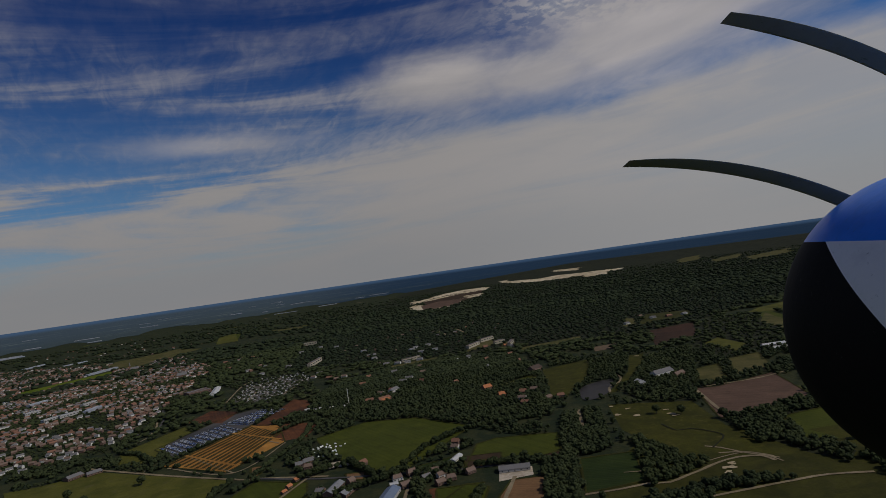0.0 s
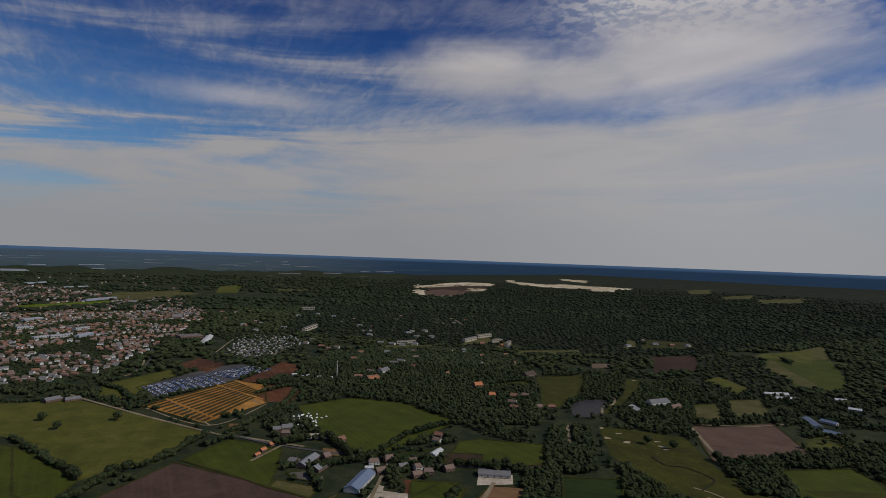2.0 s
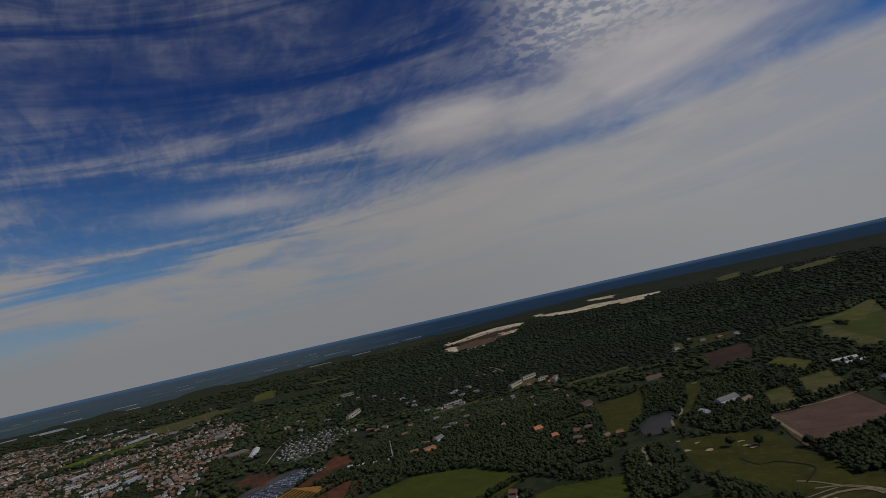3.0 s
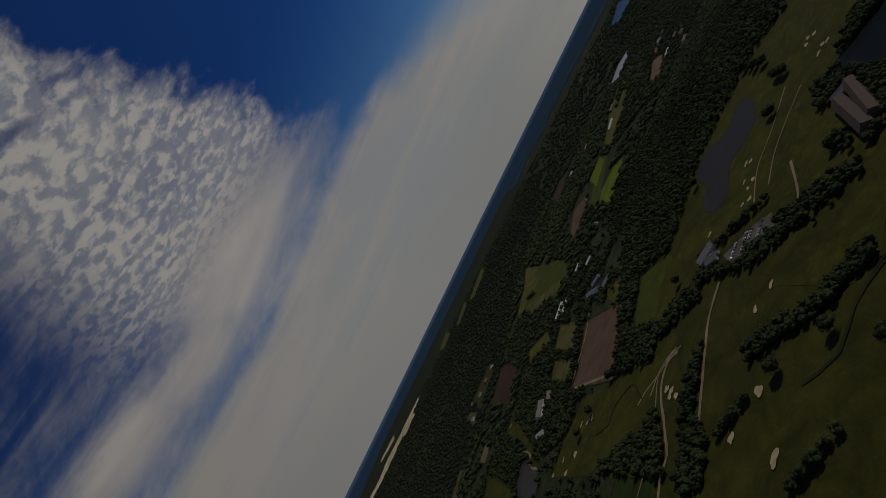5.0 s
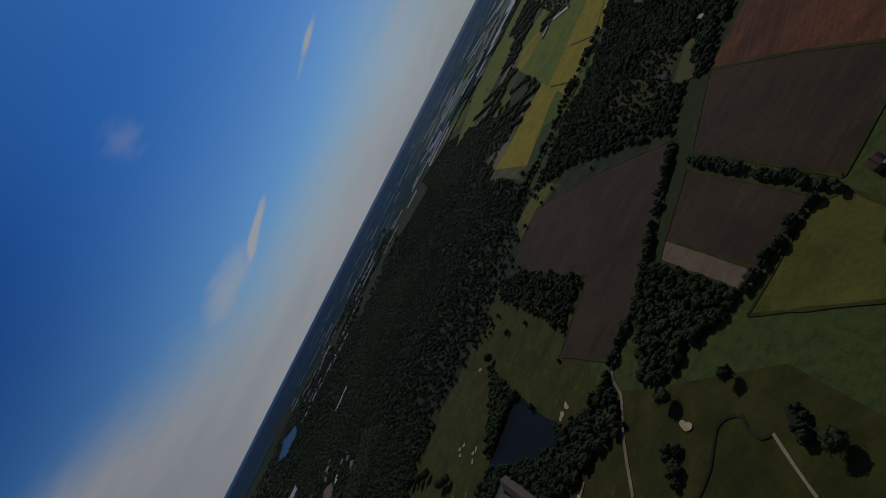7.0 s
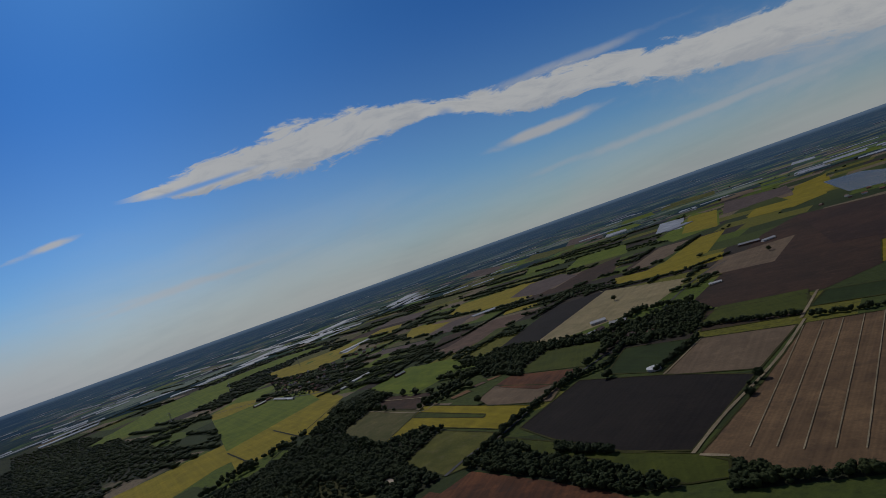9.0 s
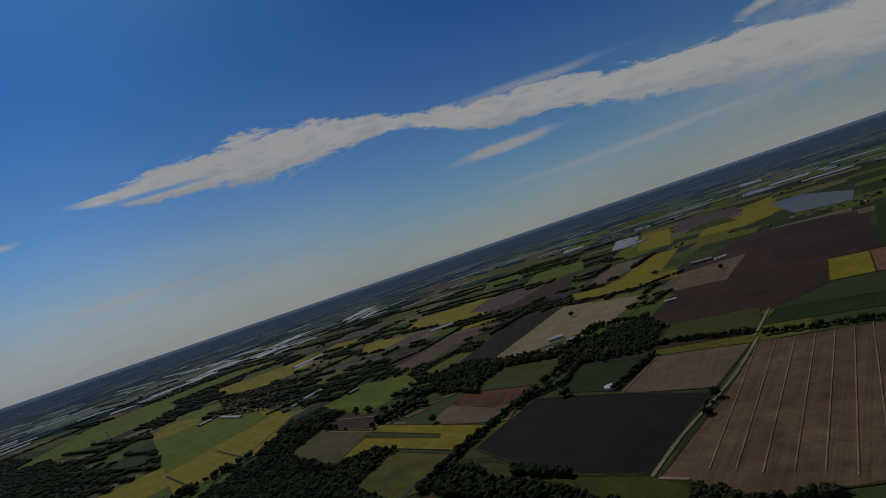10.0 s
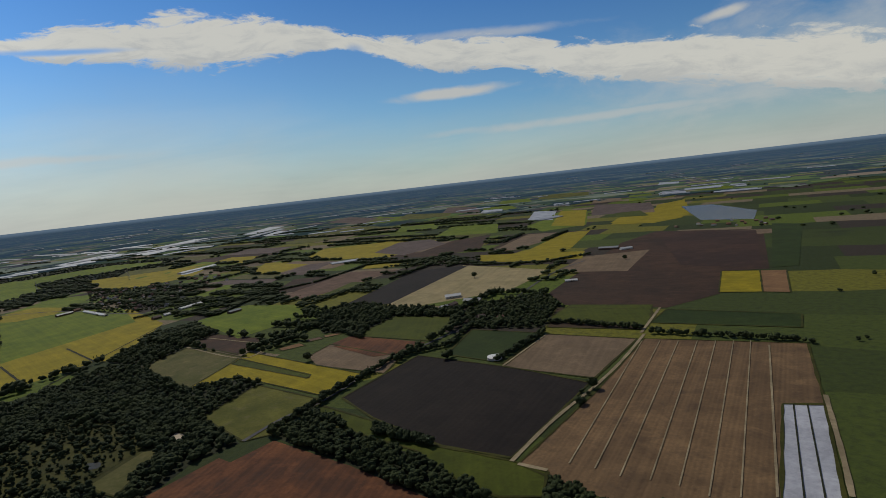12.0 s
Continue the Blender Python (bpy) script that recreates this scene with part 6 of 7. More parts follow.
def car(paint):
    """A parked car: body shell, glazed cabin and four wheels."""
    base = new("car")
    bm = bmesh.new()
    box(bm, -2.1, 2.1, -0.85, 0.85, 0.35, 0.95)
    bmesh.ops.bevel(bm, geom=bm.edges[:], offset=0.14, segments=1, affect="EDGES")
    part("body", bm, paint, base)
    bm = bmesh.new()
    lo, hi = [(-1.5, -0.78), (1.0, -0.78), (1.0, 0.78), (-1.5, 0.78)], [(-1.1, -0.62), (0.45, -0.62), (0.45, 0.62), (-1.1, 0.62)]
    v = [bm.verts.new((x, y, 0.93)) for x, y in lo] + [bm.verts.new((x, y, 1.42)) for x, y in hi]
    for f in ((0, 1, 5, 4), (1, 2, 6, 5), (2, 3, 7, 6), (3, 0, 4, 7)):
        bm.faces.new([v[i] for i in f])
    part("glazing", bm, M_PANE, base)
    block("roof", -1.12, 0.47, -0.64, 0.64, 1.40, 1.46, paint, base)
    for x in (-1.3, 1.3):
        for y in (-0.8, 0.8):
            bm = bmesh.new()
            bmesh.ops.create_cone(bm, segments=10, radius1=0.32, radius2=0.32, depth=0.2, cap_ends=True, matrix=Matrix.Translation((x, y, 0.32)) @ Matrix.Rotation(math.pi / 2, 4, "X"))
            part("wheel", bm, M_TYRE, base)
    return tagged(base, f"{paint.name.replace('_', ' ')} parked in a tight row on gravel", "car", "parked cars")


M_TYRE = plain("black_tyre", (0.02, 0.02, 0.02), 0.9)
CARS = [car(plain(n, c, 0.3, spec=0.6, grain=0.1)) for n, c in (("blue_car", (0.06, 0.12, 0.34)), ("white_car", (0.75, 0.75, 0.75)), ("silver_car", (0.42, 0.44, 0.47)), ("black_car", (0.03, 0.03, 0.035)))]
fresh = set(CARS)


PARKED, REST = [0], []


def more_cars():
    """The rest of the full car park: small car bodies with cabins, as one mass."""
    verts, faces, slots = [], [], []
    for x, y, turn in REST:
        m = Matrix.Translation((x, y, LAYER[0] * 0.85)) @ pose(0, 0, 0, 0, 0, turn)
        n, slot = len(verts), dice.randrange(4)
        for half, z0, wide in ((2.1, 0.25, 0.85), (2.1, 0.95, 0.85), (1.3, 0.95, 0.75), (0.95, 1.45, 0.6)):
            verts += [m @ Vector(p) for p in ((-half, -wide, z0), (half * 0.9, -wide, z0), (half * 0.9, wide, z0), (-half, wide, z0))]
        for lo in (0, 8):
            for i in range(4):
                j = (i + 1) % 4
                faces.append((n + lo + i, n + lo + j, n + lo + 4 + j, n + lo + 4 + i))
                slots.append(slot if lo == 0 else 4)
        for lo in (4, 12):
            faces.append((n + lo, n + lo + 1, n + lo + 2, n + lo + 3))
            slots.append(slot)
    ob = mesh_object("parked_cars", verts, faces, CARS[0].children[0].data.materials[0])
    for m in [c.children[0].data.materials[0] for c in CARS[1:]] + [M_PANE]:
        ob.data.materials.append(m)
    ob.data.polygons.foreach_set("material_index", slots)
    tagged(ob, "many blue, white, silver and black cars parked in rows", "cars", kind="stuff")


def park(x, y, turn):
    if PARKED[0] >= 110:
        REST.append((x, y, turn))
        return
    PARKED[0] += 1
    ob = CARS[dice.randrange(len(CARS))]
    if ob in fresh:
        fresh.discard(ob)
    else:
        ob = copy_thing(ob, Matrix())
    ob.matrix_basis = Matrix.Translation((x, y, LAYER[0] * 0.85)) @ pose(0, 0, 0, 0, 0, turn)


def car_rows(a, b, c, rows, per_row, keep=0.9):
    """Rows of cars in the lot with corner a, its row direction towards b and its depth towards c."""
    a, b, c = Vector(a), Vector(b), Vector(c)
    turn = math.degrees(math.atan2((c - a).y, (c - a).x))
    for i in range(rows):
        for j in range(per_row):
            if dice.random() < keep:
                p = a + (b - a) * ((j + 0.5) / per_row) + (c - a) * ((i + 0.3 + 0.35 * (i % 2)) / rows)
                park(p.x, p.y, turn + dice.choice((0, 180)))

# the full car park beside the orange field, and the golf club's
car_rows((405, 548), (430, 542), (408, 502), 4, 7, 0.8)
car_rows((-570, 1045), (-506, 984), (-502, 1165), 18, 28)
car_rows((-502, 1170), (-440, 1140), (-452, 1272), 15, 24)
more_cars()


def tent(x, y, turn, size):
    """A white ridge tent with sloping sides and an open front."""
    bm = bmesh.new()
    v = [bm.verts.new(p) for p in ((-1.6, -1.4, 0), (1.6, -1.4, 0), (1.6, 1.4, 0), (-1.6, 1.4, 0), (-1.4, 0, 2.0), (1.4, 0, 2.0), (-1.6, -1.4, 0.5), (1.6, -1.4, 0.5), (1.6, 1.4, 0.5), (-1.6, 1.4, 0.5))]
    for f in ((0, 1, 7, 6), (2, 3, 9, 8), (6, 7, 5, 4), (8, 9, 4, 5), (1, 2, 8, 5, 7), (3, 0, 6, 4, 9)):
        bm.faces.new([v[i] for i in f])
    ob = part("tent", bm, M_TENT)
    ob.matrix_basis = Matrix.Translation((x, y, LAYER[0] * 0.85)) @ pose(0, 0, 0, 0, 0, turn) @ Matrix.Diagonal((size, size, size, 1))
    return tagged(ob, "white canvas tent on the meadow camp site", "tent", "camp tents")


M_TENT = plain("white_canvas", (0.78, 0.78, 0.74), 0.8)
for i in range(46):
    tent(-268 + dice.uniform(0, 68), 855 + dice.uniform(0, 66), dice.uniform(0, 180), dice.uniform(0.55, 1.1))


def slurry_tank(x, y, r):
    """A round silo: concrete ring wall with a pale domed cover."""
    base = new("slurry_tank")
    bm = bmesh.new()
    bmesh.ops.create_cone(bm, segments=40, radius1=r, radius2=r, depth=3.2, cap_ends=False, matrix=Matrix.Translation((0, 0, 1.6)))
    part("ring_wall", bm, M_CONCRETE, base)
    bm = bmesh.new()
    bmesh.ops.create_cone(bm, segments=40, radius1=r + 0.2, radius2=0.4, depth=1.6, cap_ends=True, matrix=Matrix.Translation((0, 0, 4.0)))
    part("cover", bm, M_WHITE_ROOF, base)
    base.location = (x, y, LAYER[0] * 0.85)
    return tagged(base, "round concrete tank with a white tent cover beside a field", "tank")


def mast(x, y, high):
    """A slender lattice mast with stays."""
    base = new("radio_mast")
    bm = bmesh.new()
    for i in range(3):
        a = i * 2.094
        bmesh.ops.create_cone(bm, segments=5, radius1=0.25, radius2=0.18, depth=high, matrix=Matrix.Translation((0.7 * math.cos(a), 0.7 * math.sin(a), high / 2)))
    for k in range(int(high / 2)):
        box(bm, -0.6, 0.6, -0.6, 0.6, k * 2 + 1.0, k * 2 + 1.15)
    part("lattice", bm, M_WHITEWALL, base)
    base.location = (x, y, 0)
    return tagged(base, "tall slender white radio mast above the trees", "mast")


def church(x, y):
    base = gabled("church", 34, 14, 8, 16, M_BRICK, M_TILE_GREY, "brick church with a pointed spire in the town", "church", "", chimneys=0, panes=4)
    block("tower", -21, -15, -3, 3, 0, 24, M_BRICK, base)
    bm = bmesh.new()
    bmesh.ops.create_cone(bm, segments=8, radius1=3.6, radius2=0.05, depth=18, cap_ends=True, matrix=Matrix.Translation((-18, 0, 33)))
    part("spire", bm, M_TILE_GREY, base)
    return stand(base, x, y, 30)


slurry_tank(521, -496, 10)
mast(-243, 1188, 36)
church(-1433, 2505)
church(-998, 2037)


def far_roofs(count):
    """Low glasshouses and halls scattered over the far country, as one mass."""
    verts, faces = [], []
    for i in range(count):
        north = i % 8 == 0
        a = radians(dice.uniform(-48, -8) if north else dice.choice((dice.uniform(62, 175), dice.uniform(62, 112))))
        q = dice.uniform(3900, 4450) if north else 3250 + 1150 * dice.random() ** 0.8
        k = (NEAR / (1 - (q - NEAR) / SPAN)) / q
        x, y = CX + q * k * math.sin(a), CY + q * k * math.cos(a)
        L, W = dice.uniform(40, 170), dice.uniform(25, 70)
        m = seat(x, y, -math.degrees(a) + dice.uniform(-20, 20))
        n = len(verts)
        for z in (-2, 3.5):
            verts += [m @ Vector((px, py, z)) for px, py in ((-L, -W), (L, -W), (L, W), (-L, W))]
        faces += [(n, n + 1, n + 5, n + 4), (n + 1, n + 2, n + 6, n + 5), (n + 2, n + 3, n + 7, n + 6), (n + 3, n, n + 4, n + 7), (n + 4, n + 5, n + 6, n + 7)]
        HOUSES.append((x, y))
    return tagged(mesh_object("far_glasshouses", verts, faces, M_GLASS), "pale glasshouse roofs far over the plain", "greenhouses", kind="stuff")


far_roofs(190)


def pylon(x, y, high=44.0):
    """A lattice power pylon: four leaning legs, cross braces and three arms."""
    base = new("power_pylon")
    for sx, sy in ((-1, -1), (1, -1), (1, 1), (-1, 1)):
        bm = bmesh.new()
        lo, hi = Vector((sx * 3.6, sy * 3.6, 0)), Vector((sx * 0.5, sy * 0.5, high))
        v = [bm.verts.new(p + Vector(d)) for p in (lo, hi) for d in ((-0.2, -0.2, 0), (0.2, -0.2, 0), (0.2, 0.2, 0), (-0.2, 0.2, 0))]
        for i in range(4):
            bm.faces.new((v[i], v[(i + 1) % 4], v[4 + (i + 1) % 4], v[4 + i]))
        part("leg", bm, M_SHEET, base)
    for k in range(8):
        z = high * (k + 1) / 9
        w2 = 3.6 - 3.1 * z / high
        block("brace", -w2, w2, -w2, w2, z, z + 0.25, M_SHEET, base)
    for z, arm in ((high * 0.66, 8.0), (high * 0.79, 10.5), (high * 0.92, 7.0)):
        block("arm", -arm, arm, -0.35, 0.35, z, z + 0.5, M_SHEET, base)
    base.matrix_basis = seat(x, y, 35)
    return tagged(base, "grey steel lattice pylon standing in the fields", "pylon", "power pylons")


for px, py in [(2367, -241), (2502, -813), (2611, -532)]:
    pylon(px, py)

# ---- trees ----
rng = np.random.default_rng(7)


def ico():
    bm = bmesh.new()
    bmesh.ops.create_icosphere(bm, subdivisions=1, radius=1.0)
    bm.verts.ensure_lookup_table()
    v = np.array([p.co[:] for p in bm.verts])
    f = np.array([[p.index for p in face.verts] for face in bm.faces])
    bm.free()
    return v, f


ICO_V, ICO_F = ico()


def crown(cores, leaves, slim=1.0, size=0.30):
    """Foliage of a tree one metre high: uneven dark cores inside a loose, ragged shell of leaf sprays."""
    vs, fs, n = [], [], 0
    for i in range(cores):
        if cores == 1:
            c, r = np.array([0, 0, 0.55]), 0.40
        elif i == 0:
            c, r = np.array([0, 0, 0.52]), 0.33
        else:
            a, u = 2.4 * i + rng.uniform(-0.4, 0.4), rng.uniform(-0.35, 0.9) if i % 3 else rng.uniform(0.5, 1.0)
            ring = math.sqrt(max(0.08, 1 - u * u))
            c, r = np.array([0.25 * ring * math.cos(a) * slim, 0.25 * ring * math.sin(a) * slim, 0.55 + 0.25 * u]), rng.uniform(0.15, 0.24)
        v = ICO_V * rng.uniform(0.8, 1.2, (len(ICO_V), 1)) * r * np.array([slim, slim, 0.95])
        vs.append(v + c)
        fs.append(ICO_F + n)
        n += len(v)
    for i in range(leaves):
        u, a = rng.uniform(-0.55, 1.0), rng.uniform(0, 6.283)
        ring = math.sqrt(max(0.05, 1 - u * u))
        lobe = 1 + 0.22 * math.sin(3 * a + 5 * u)
        out = np.array([ring * math.cos(a) * 0.40 * slim * lobe, ring * math.sin(a) * 0.40 * slim * lobe, 0.40 * u])
        c = out * rng.uniform(0.8, 1.08) + np.array([0, 0, 0.57])
        v = rng.normal(0, 1, (3, 3))
        v -= v.mean(0)
        v -= np.outer(v @ out, out) / (out @ out) * rng.uniform(0.2, 0.8)
        v *= size * rng.uniform(0.6, 1.25) / np.abs(v).max()
        if np.dot(np.cross(v[1] - v[0], v[2] - v[0]), out) < 0:
            v = v[::-1]
        vs.append(v + c)
        fs.append(np.array([[n, n + 1, n + 2]]))
        n += 3
    return np.concatenate(vs), np.concatenate(fs)


def big_mesh(name, verts, tris, mat):
    me = bpy.data.meshes.new(name)
    me.vertices.add(len(verts))
    me.vertices.foreach_set("co", verts.astype(np.float32).ravel())
    me.loops.add(tris.size)
    me.loops.foreach_set("vertex_index", tris.astype(np.int32).ravel())
    me.polygons.add(len(tris))
    me.polygons.foreach_set("loop_start", np.arange(0, tris.size, 3, dtype=np.int32))
    me.update(calc_edges=True)
    me.shade_smooth()
    me.materials.append(mat)
    return new(name, me)


CROWNS = {"near": [crown(7, 36, 1.0, 0.09) for _ in range(9)], "mid": [crown(4, 10, 1.05, 0.12) for _ in range(8)], "far": [crown(3, 4, 1.1, 0.15) for _ in range(6)], "dim": [crown(1, 4, 1.15, 0.2) for _ in range(6)], "rim": [crown(1, 0, 1.3) for _ in range(6)]}
PLANTED = set()


def plant(name, spots, mat, label):
    """Many trees as one mass: spots of x, y, height."""
    vs, fs, n = [], [], 0
    for x, y, h in spots:
        d = math.hypot(x - CX, y - CY)
        kinds = CROWNS["near" if d < 620 else "mid" if d < 1250 else "far" if d < 1800 else "dim" if d < 2600 else "rim"]
        PLANTED.add((int(x // 9), int(y // 9)))
        v, f = kinds[rng.integers(len(kinds))]
        a, k = rng.uniform(0, 6.283), shrink(x, y)
        c, s = math.cos(a), math.sin(a)
        p = far(x, y, 0)
        wide, flat = rng.uniform(0.85, 1.25), 1.0
        if d > 1250:
            wide, flat = wide * 1.35, 0.8
        q = np.stack([(v[:, 0] * c - v[:, 1] * s) * wide, (v[:, 0] * s + v[:, 1] * c) * wide, (v[:, 2] - 0.12) * flat], 1) * h * k
        vs.append(q + np.array(p[:]))
        fs.append(f + n)
        n += len(v)
    if not vs:
        return None
    ob = big_mesh(name, np.concatenate(vs), np.concatenate(fs), mat)
    return tagged(ob, label, "wood", kind="stuff")


SCRUB = [(864, -45), (862, -75), (893, -118), (795, -152), (699, -128), (668, -60), (652, -46), (713, -12)]


FLOOR = [0.01]   # height of the last woodland floor


def wood(pts, mat=None, tall=9.8, gap=6.3, label="dense dark green wood of mixed trees"):
    """A wood on the given lot; trees stand wider apart the farther off it lies."""
    cx, cy = sum(p[0] for p in pts) / len(pts), sum(p[1] for p in pts) / len(pts)
    q = [far(*p) for p in pts]
    x0, x1 = min(p.x for p in q), max(p.x for p in q)
    y0, y1 = min(p.y for p in q), max(p.y for p in q)
    spots, d, scrub = [], math.hypot(cx - CX, cy - CY), tall > 7
    # a dark sheet under the trees paints the shade of a closed canopy
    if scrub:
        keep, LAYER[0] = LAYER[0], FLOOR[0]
        field("wood_floor", M_SHADE_FLOOR, list(pts), False)
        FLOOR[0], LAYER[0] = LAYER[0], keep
    step = gap if d < 620 else gap * 1.25 if d < 1250 else 17.5
    y = y0
    while y < y1:
        x = x0
        while x < x1:
            px, py = x + rng.uniform(-0.5, 0.5) * step, y + rng.uniform(-0.5, 0.5) * step
            dx, dy = px - CX, py - CY
            r = math.hypot(dx, dy)
            if r > NEAR:
                if r > 3900:
                    x += step
                    continue
                k = (NEAR / (1 - (r - NEAR) / SPAN)) / r
                px, py = CX + dx * k, CY + dy * k
            if scrub and inside(px, py, SCRUB) and rng.uniform() < 0.72:
                x += step
                continue
            if inside(px, py, pts) and not in_field(px, py):
                spots.append((px, py, tall * rng.uniform(0.65, 1.2) * (1.1 if r > 1250 else 1.0)))
            x += step
        y += step
    return plant("wood", spots, mat or M_LEAF, label)


def tree(name, mat, clumps, slim=1.0):
    """One tree with its trunk, limbs and crown, one metre high."""
    base = new(name)
    bm = bmesh.new()
    bmesh.ops.create_cone(bm, segments=7, radius1=0.032, radius2=0.014, depth=0.5, cap_ends=True, matrix=Matrix.Translation((0, 0, 0.25)))
    for i in range(4):
        a = i * 1.7
        m = Matrix.Translation((0, 0, 0.36 + 0.05 * i)) @ Euler((0, radians(48), a)).to_matrix().to_4x4() @ Matrix.Translation((0, 0, 0.11))
        bmesh.ops.create_cone(bm, segments=5, radius1=0.012, radius2=0.004, depth=0.22, matrix=m)
    part("trunk", bm, M_BARK, base)
    v, f = crown(10, clumps, slim, 0.075)
    ob = big_mesh("crown", v, f, mat)
    ob.parent = base
    return tagged(base, "broad-crowned green tree standing on the grass", "tree", "field trees")


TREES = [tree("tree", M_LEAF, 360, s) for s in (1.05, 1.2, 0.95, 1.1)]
USED = set()


def lone_tree(x, y, h=None, label=""):
    i = int(rng.integers(len(TREES)))
    h = h or rng.uniform(12, 15)
    m = pose(x, y, LAYER[0] - 0.4, 0, 0, rng.uniform(0, 360))
    if i in USED:
        ob = copy_thing(TREES[i], m)
    else:
        USED.add(i)
        ob = TREES[i]
        ob.matrix_basis = m
    ob.scale = (h, h, h)
    return tagged(ob, label)


BELT = []
COUNT = [0]


def tree_row(pts, gap=3.5, tall=9.5):
    """A row of single trees along a road, ditch or field edge; far ones join the tree belts."""
    for (ax, ay), (bx, by) in zip(pts, pts[1:]):
        n = max(1, int(math.hypot(bx - ax, by - ay) / gap))
        for i in range(n):
            if rng.uniform() < 0.07:
                continue
            u = (i + rng.uniform(0.2, 0.8)) / n
            x, y, h = ax + (bx - ax) * u + rng.uniform(-3, 3), ay + (by - ay) * u + rng.uniform(-2.5, 2.5), tall * rng.uniform(0.65, 1.2)
            if math.hypot(x - CX, y - CY) < 760 and COUNT[0] < 275:
                COUNT[0] += 1
                lone_tree(x, y, h, "green tree in a row along a field edge")
            else:
                BELT.append((x, y, h * 1.05))


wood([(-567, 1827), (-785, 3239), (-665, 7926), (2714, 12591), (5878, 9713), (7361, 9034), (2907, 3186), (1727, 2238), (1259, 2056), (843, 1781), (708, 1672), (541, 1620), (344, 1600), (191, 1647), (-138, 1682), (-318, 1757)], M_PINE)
wood([(-328, 1180), (-276, 1111), (-184, 1031), (-91, 1011), (-34, 952), (8, 912), (137, 908), (149, 1019), (171, 1259), (149, 1544), (28, 1613), (-133, 1630), (-323, 1469), (-352, 1284)])
wood([(287, 1277), (381, 1304), (329, 1150), (240, 1114)])
wood([(407, 1249), (530, 1315), (429, 1054), (434, 942), (343, 865), (286, 887), (268, 979)])
wood([(59, 572), (82, 698), (120, 781), (145, 900), (210, 916), (175, 724), (127, 709), (100, 575)])
wood([(187, 657), (230, 714), (271, 676), (258, 632), (215, 613), (177, 597)])
wood([(336, 739), (409, 805), (473, 767), (461, 704), (389, 676), (344, 677)])
wood([(699, 1651), (862, 1682), (749, 1290), (607, 1165), (524, 1135), (537, 1316)])
wood([(-763, 1777), (-550, 1831), (-374, 1442), (-371, 1329), (-481, 1422), (-628, 1575)])
wood([(1145, -252), (1266, -389), (1278, -459), (1118, -441), (1088, -366), (1039, -268)])
wood([(321, -267), (319, -292), (262, -298), (211, -299), (211, -271), (299, -229)])
wood([(1022, -595), (1052, -711), (896, -694), (773, -721), (696, -656), (843, -639), (817, -531), (894, -508)])
wood([(722, -690), (701, -805), (659, -862), (561, -768), (537, -647), (639, -611)])
wood([(3593, -627), (3840, -1085), (3140, -1356), (2803, -1111), (2293, -503), (2373, -367)], M_PINE)
wood([(918, 271), (898, 192), (1002, 166), (1040, 95), (1465, 70), (2641, 653), (9778, 5663), (2967, 2194), (878, 665), (924, 601), (862, 348)])
wood([(504, 139), (475, 126), (369, 124), (366, 141), (385, 175), (384, 208), (412, 217), (452, 192)])
wood([(993, 97), (903, 49), (604, -6), (636, -73), (643, -129), (650, -184), (833, -205), (994, -163), (1073, -74)])
wood([(905, 257), (801, 210), (618, 174), (589, 237), (673, 244), (858, 275)])
wood([(748, 350), (613, 329), (483, 300), (452, 259), (469, 227), (400, 252), (425, 334), (575, 397), (674, 376)])
wood([(317, 569), (240, 564), (200, 534), (152, 538), (156, 571), (261, 592)])
wood([(346, 675), (318, 642), (279, 702), (187, 675), (212, 755), (311, 759)])
wood([(358, 798), (440, 770), (491, 698), (680, 666), (818, 573), (851, 496), (1376, 813), (1170, 918), (933, 977), (548, 852)])
tree_row([(-385, 563), (-383, 654), (-352, 699), (-342, 800)])
tree_row([(-575, 752), (-409, 635)])
tree_row([(-316, 803), (-286, 963), (-290, 1063)])
tree_row([(-238, 768), (-176, 811), (-131, 740)])
tree_row([(-163, 694), (-95, 743), (-28, 706)])
tree_row([(-97, 760), (-66, 835), (-10, 897), (106, 911)])
tree_row([(-7, 727), (84, 716)])
tree_row([(6, 658), (-11, 583)])
tree_row([(602, -209), (630, -308), (656, -437), (644, -488)])
tree_row([(639, -482), (620, -530), (658, -630)])
tree_row([(513, -490), (520, -626)])
tree_row([(658, -630), (524, -677), (393, -679)])
tree_row([(379, -663), (283, -673), (201, -679)])
tree_row([(947, -550), (790, -506), (898, -604)])
tree_row([(1515, -445), (1520, -556), (1527, -716)])
tree_row([(1039, -1155), (851, -1200), (777, -1330)])
tree_row([(1394, -883), (1466, -1144), (1235, -1299), (1001, -1156)])
tree_row([(1297, -526), (1418, -735), (1394, -883)])
tree_row([(471, 176), (529, 96), (580, 11)])
tree_row([(531, 26), (433, 34), (333, 41)])
tree_row([(364, 122), (357, 74), (351, 48)])
tree_row([(467, 223), (480, 179)])
tree_row([(278, 488), (277, 437)])
tree_row([(199, 526), (229, 488)])
tree_row([(145, 438), (175, 398)])
lone_tree(-595, 831)
lone_tree(-548, 796)
lone_tree(-495, 848)
lone_tree(345, 781)
lone_tree(780, -392)
lone_tree(364, -451)
lone_tree(920, -992)
lone_tree(645, -1241)
lone_tree(1127, -128)
lone_tree(242, 457)
lone_tree(433, 647)
lone_tree(275, 841)
lone_tree(304, 822)
lone_tree(257, 404)
lone_tree(242, 171)
lone_tree(676, 498)
lone_tree(797, 578)
lone_tree(765, 553)
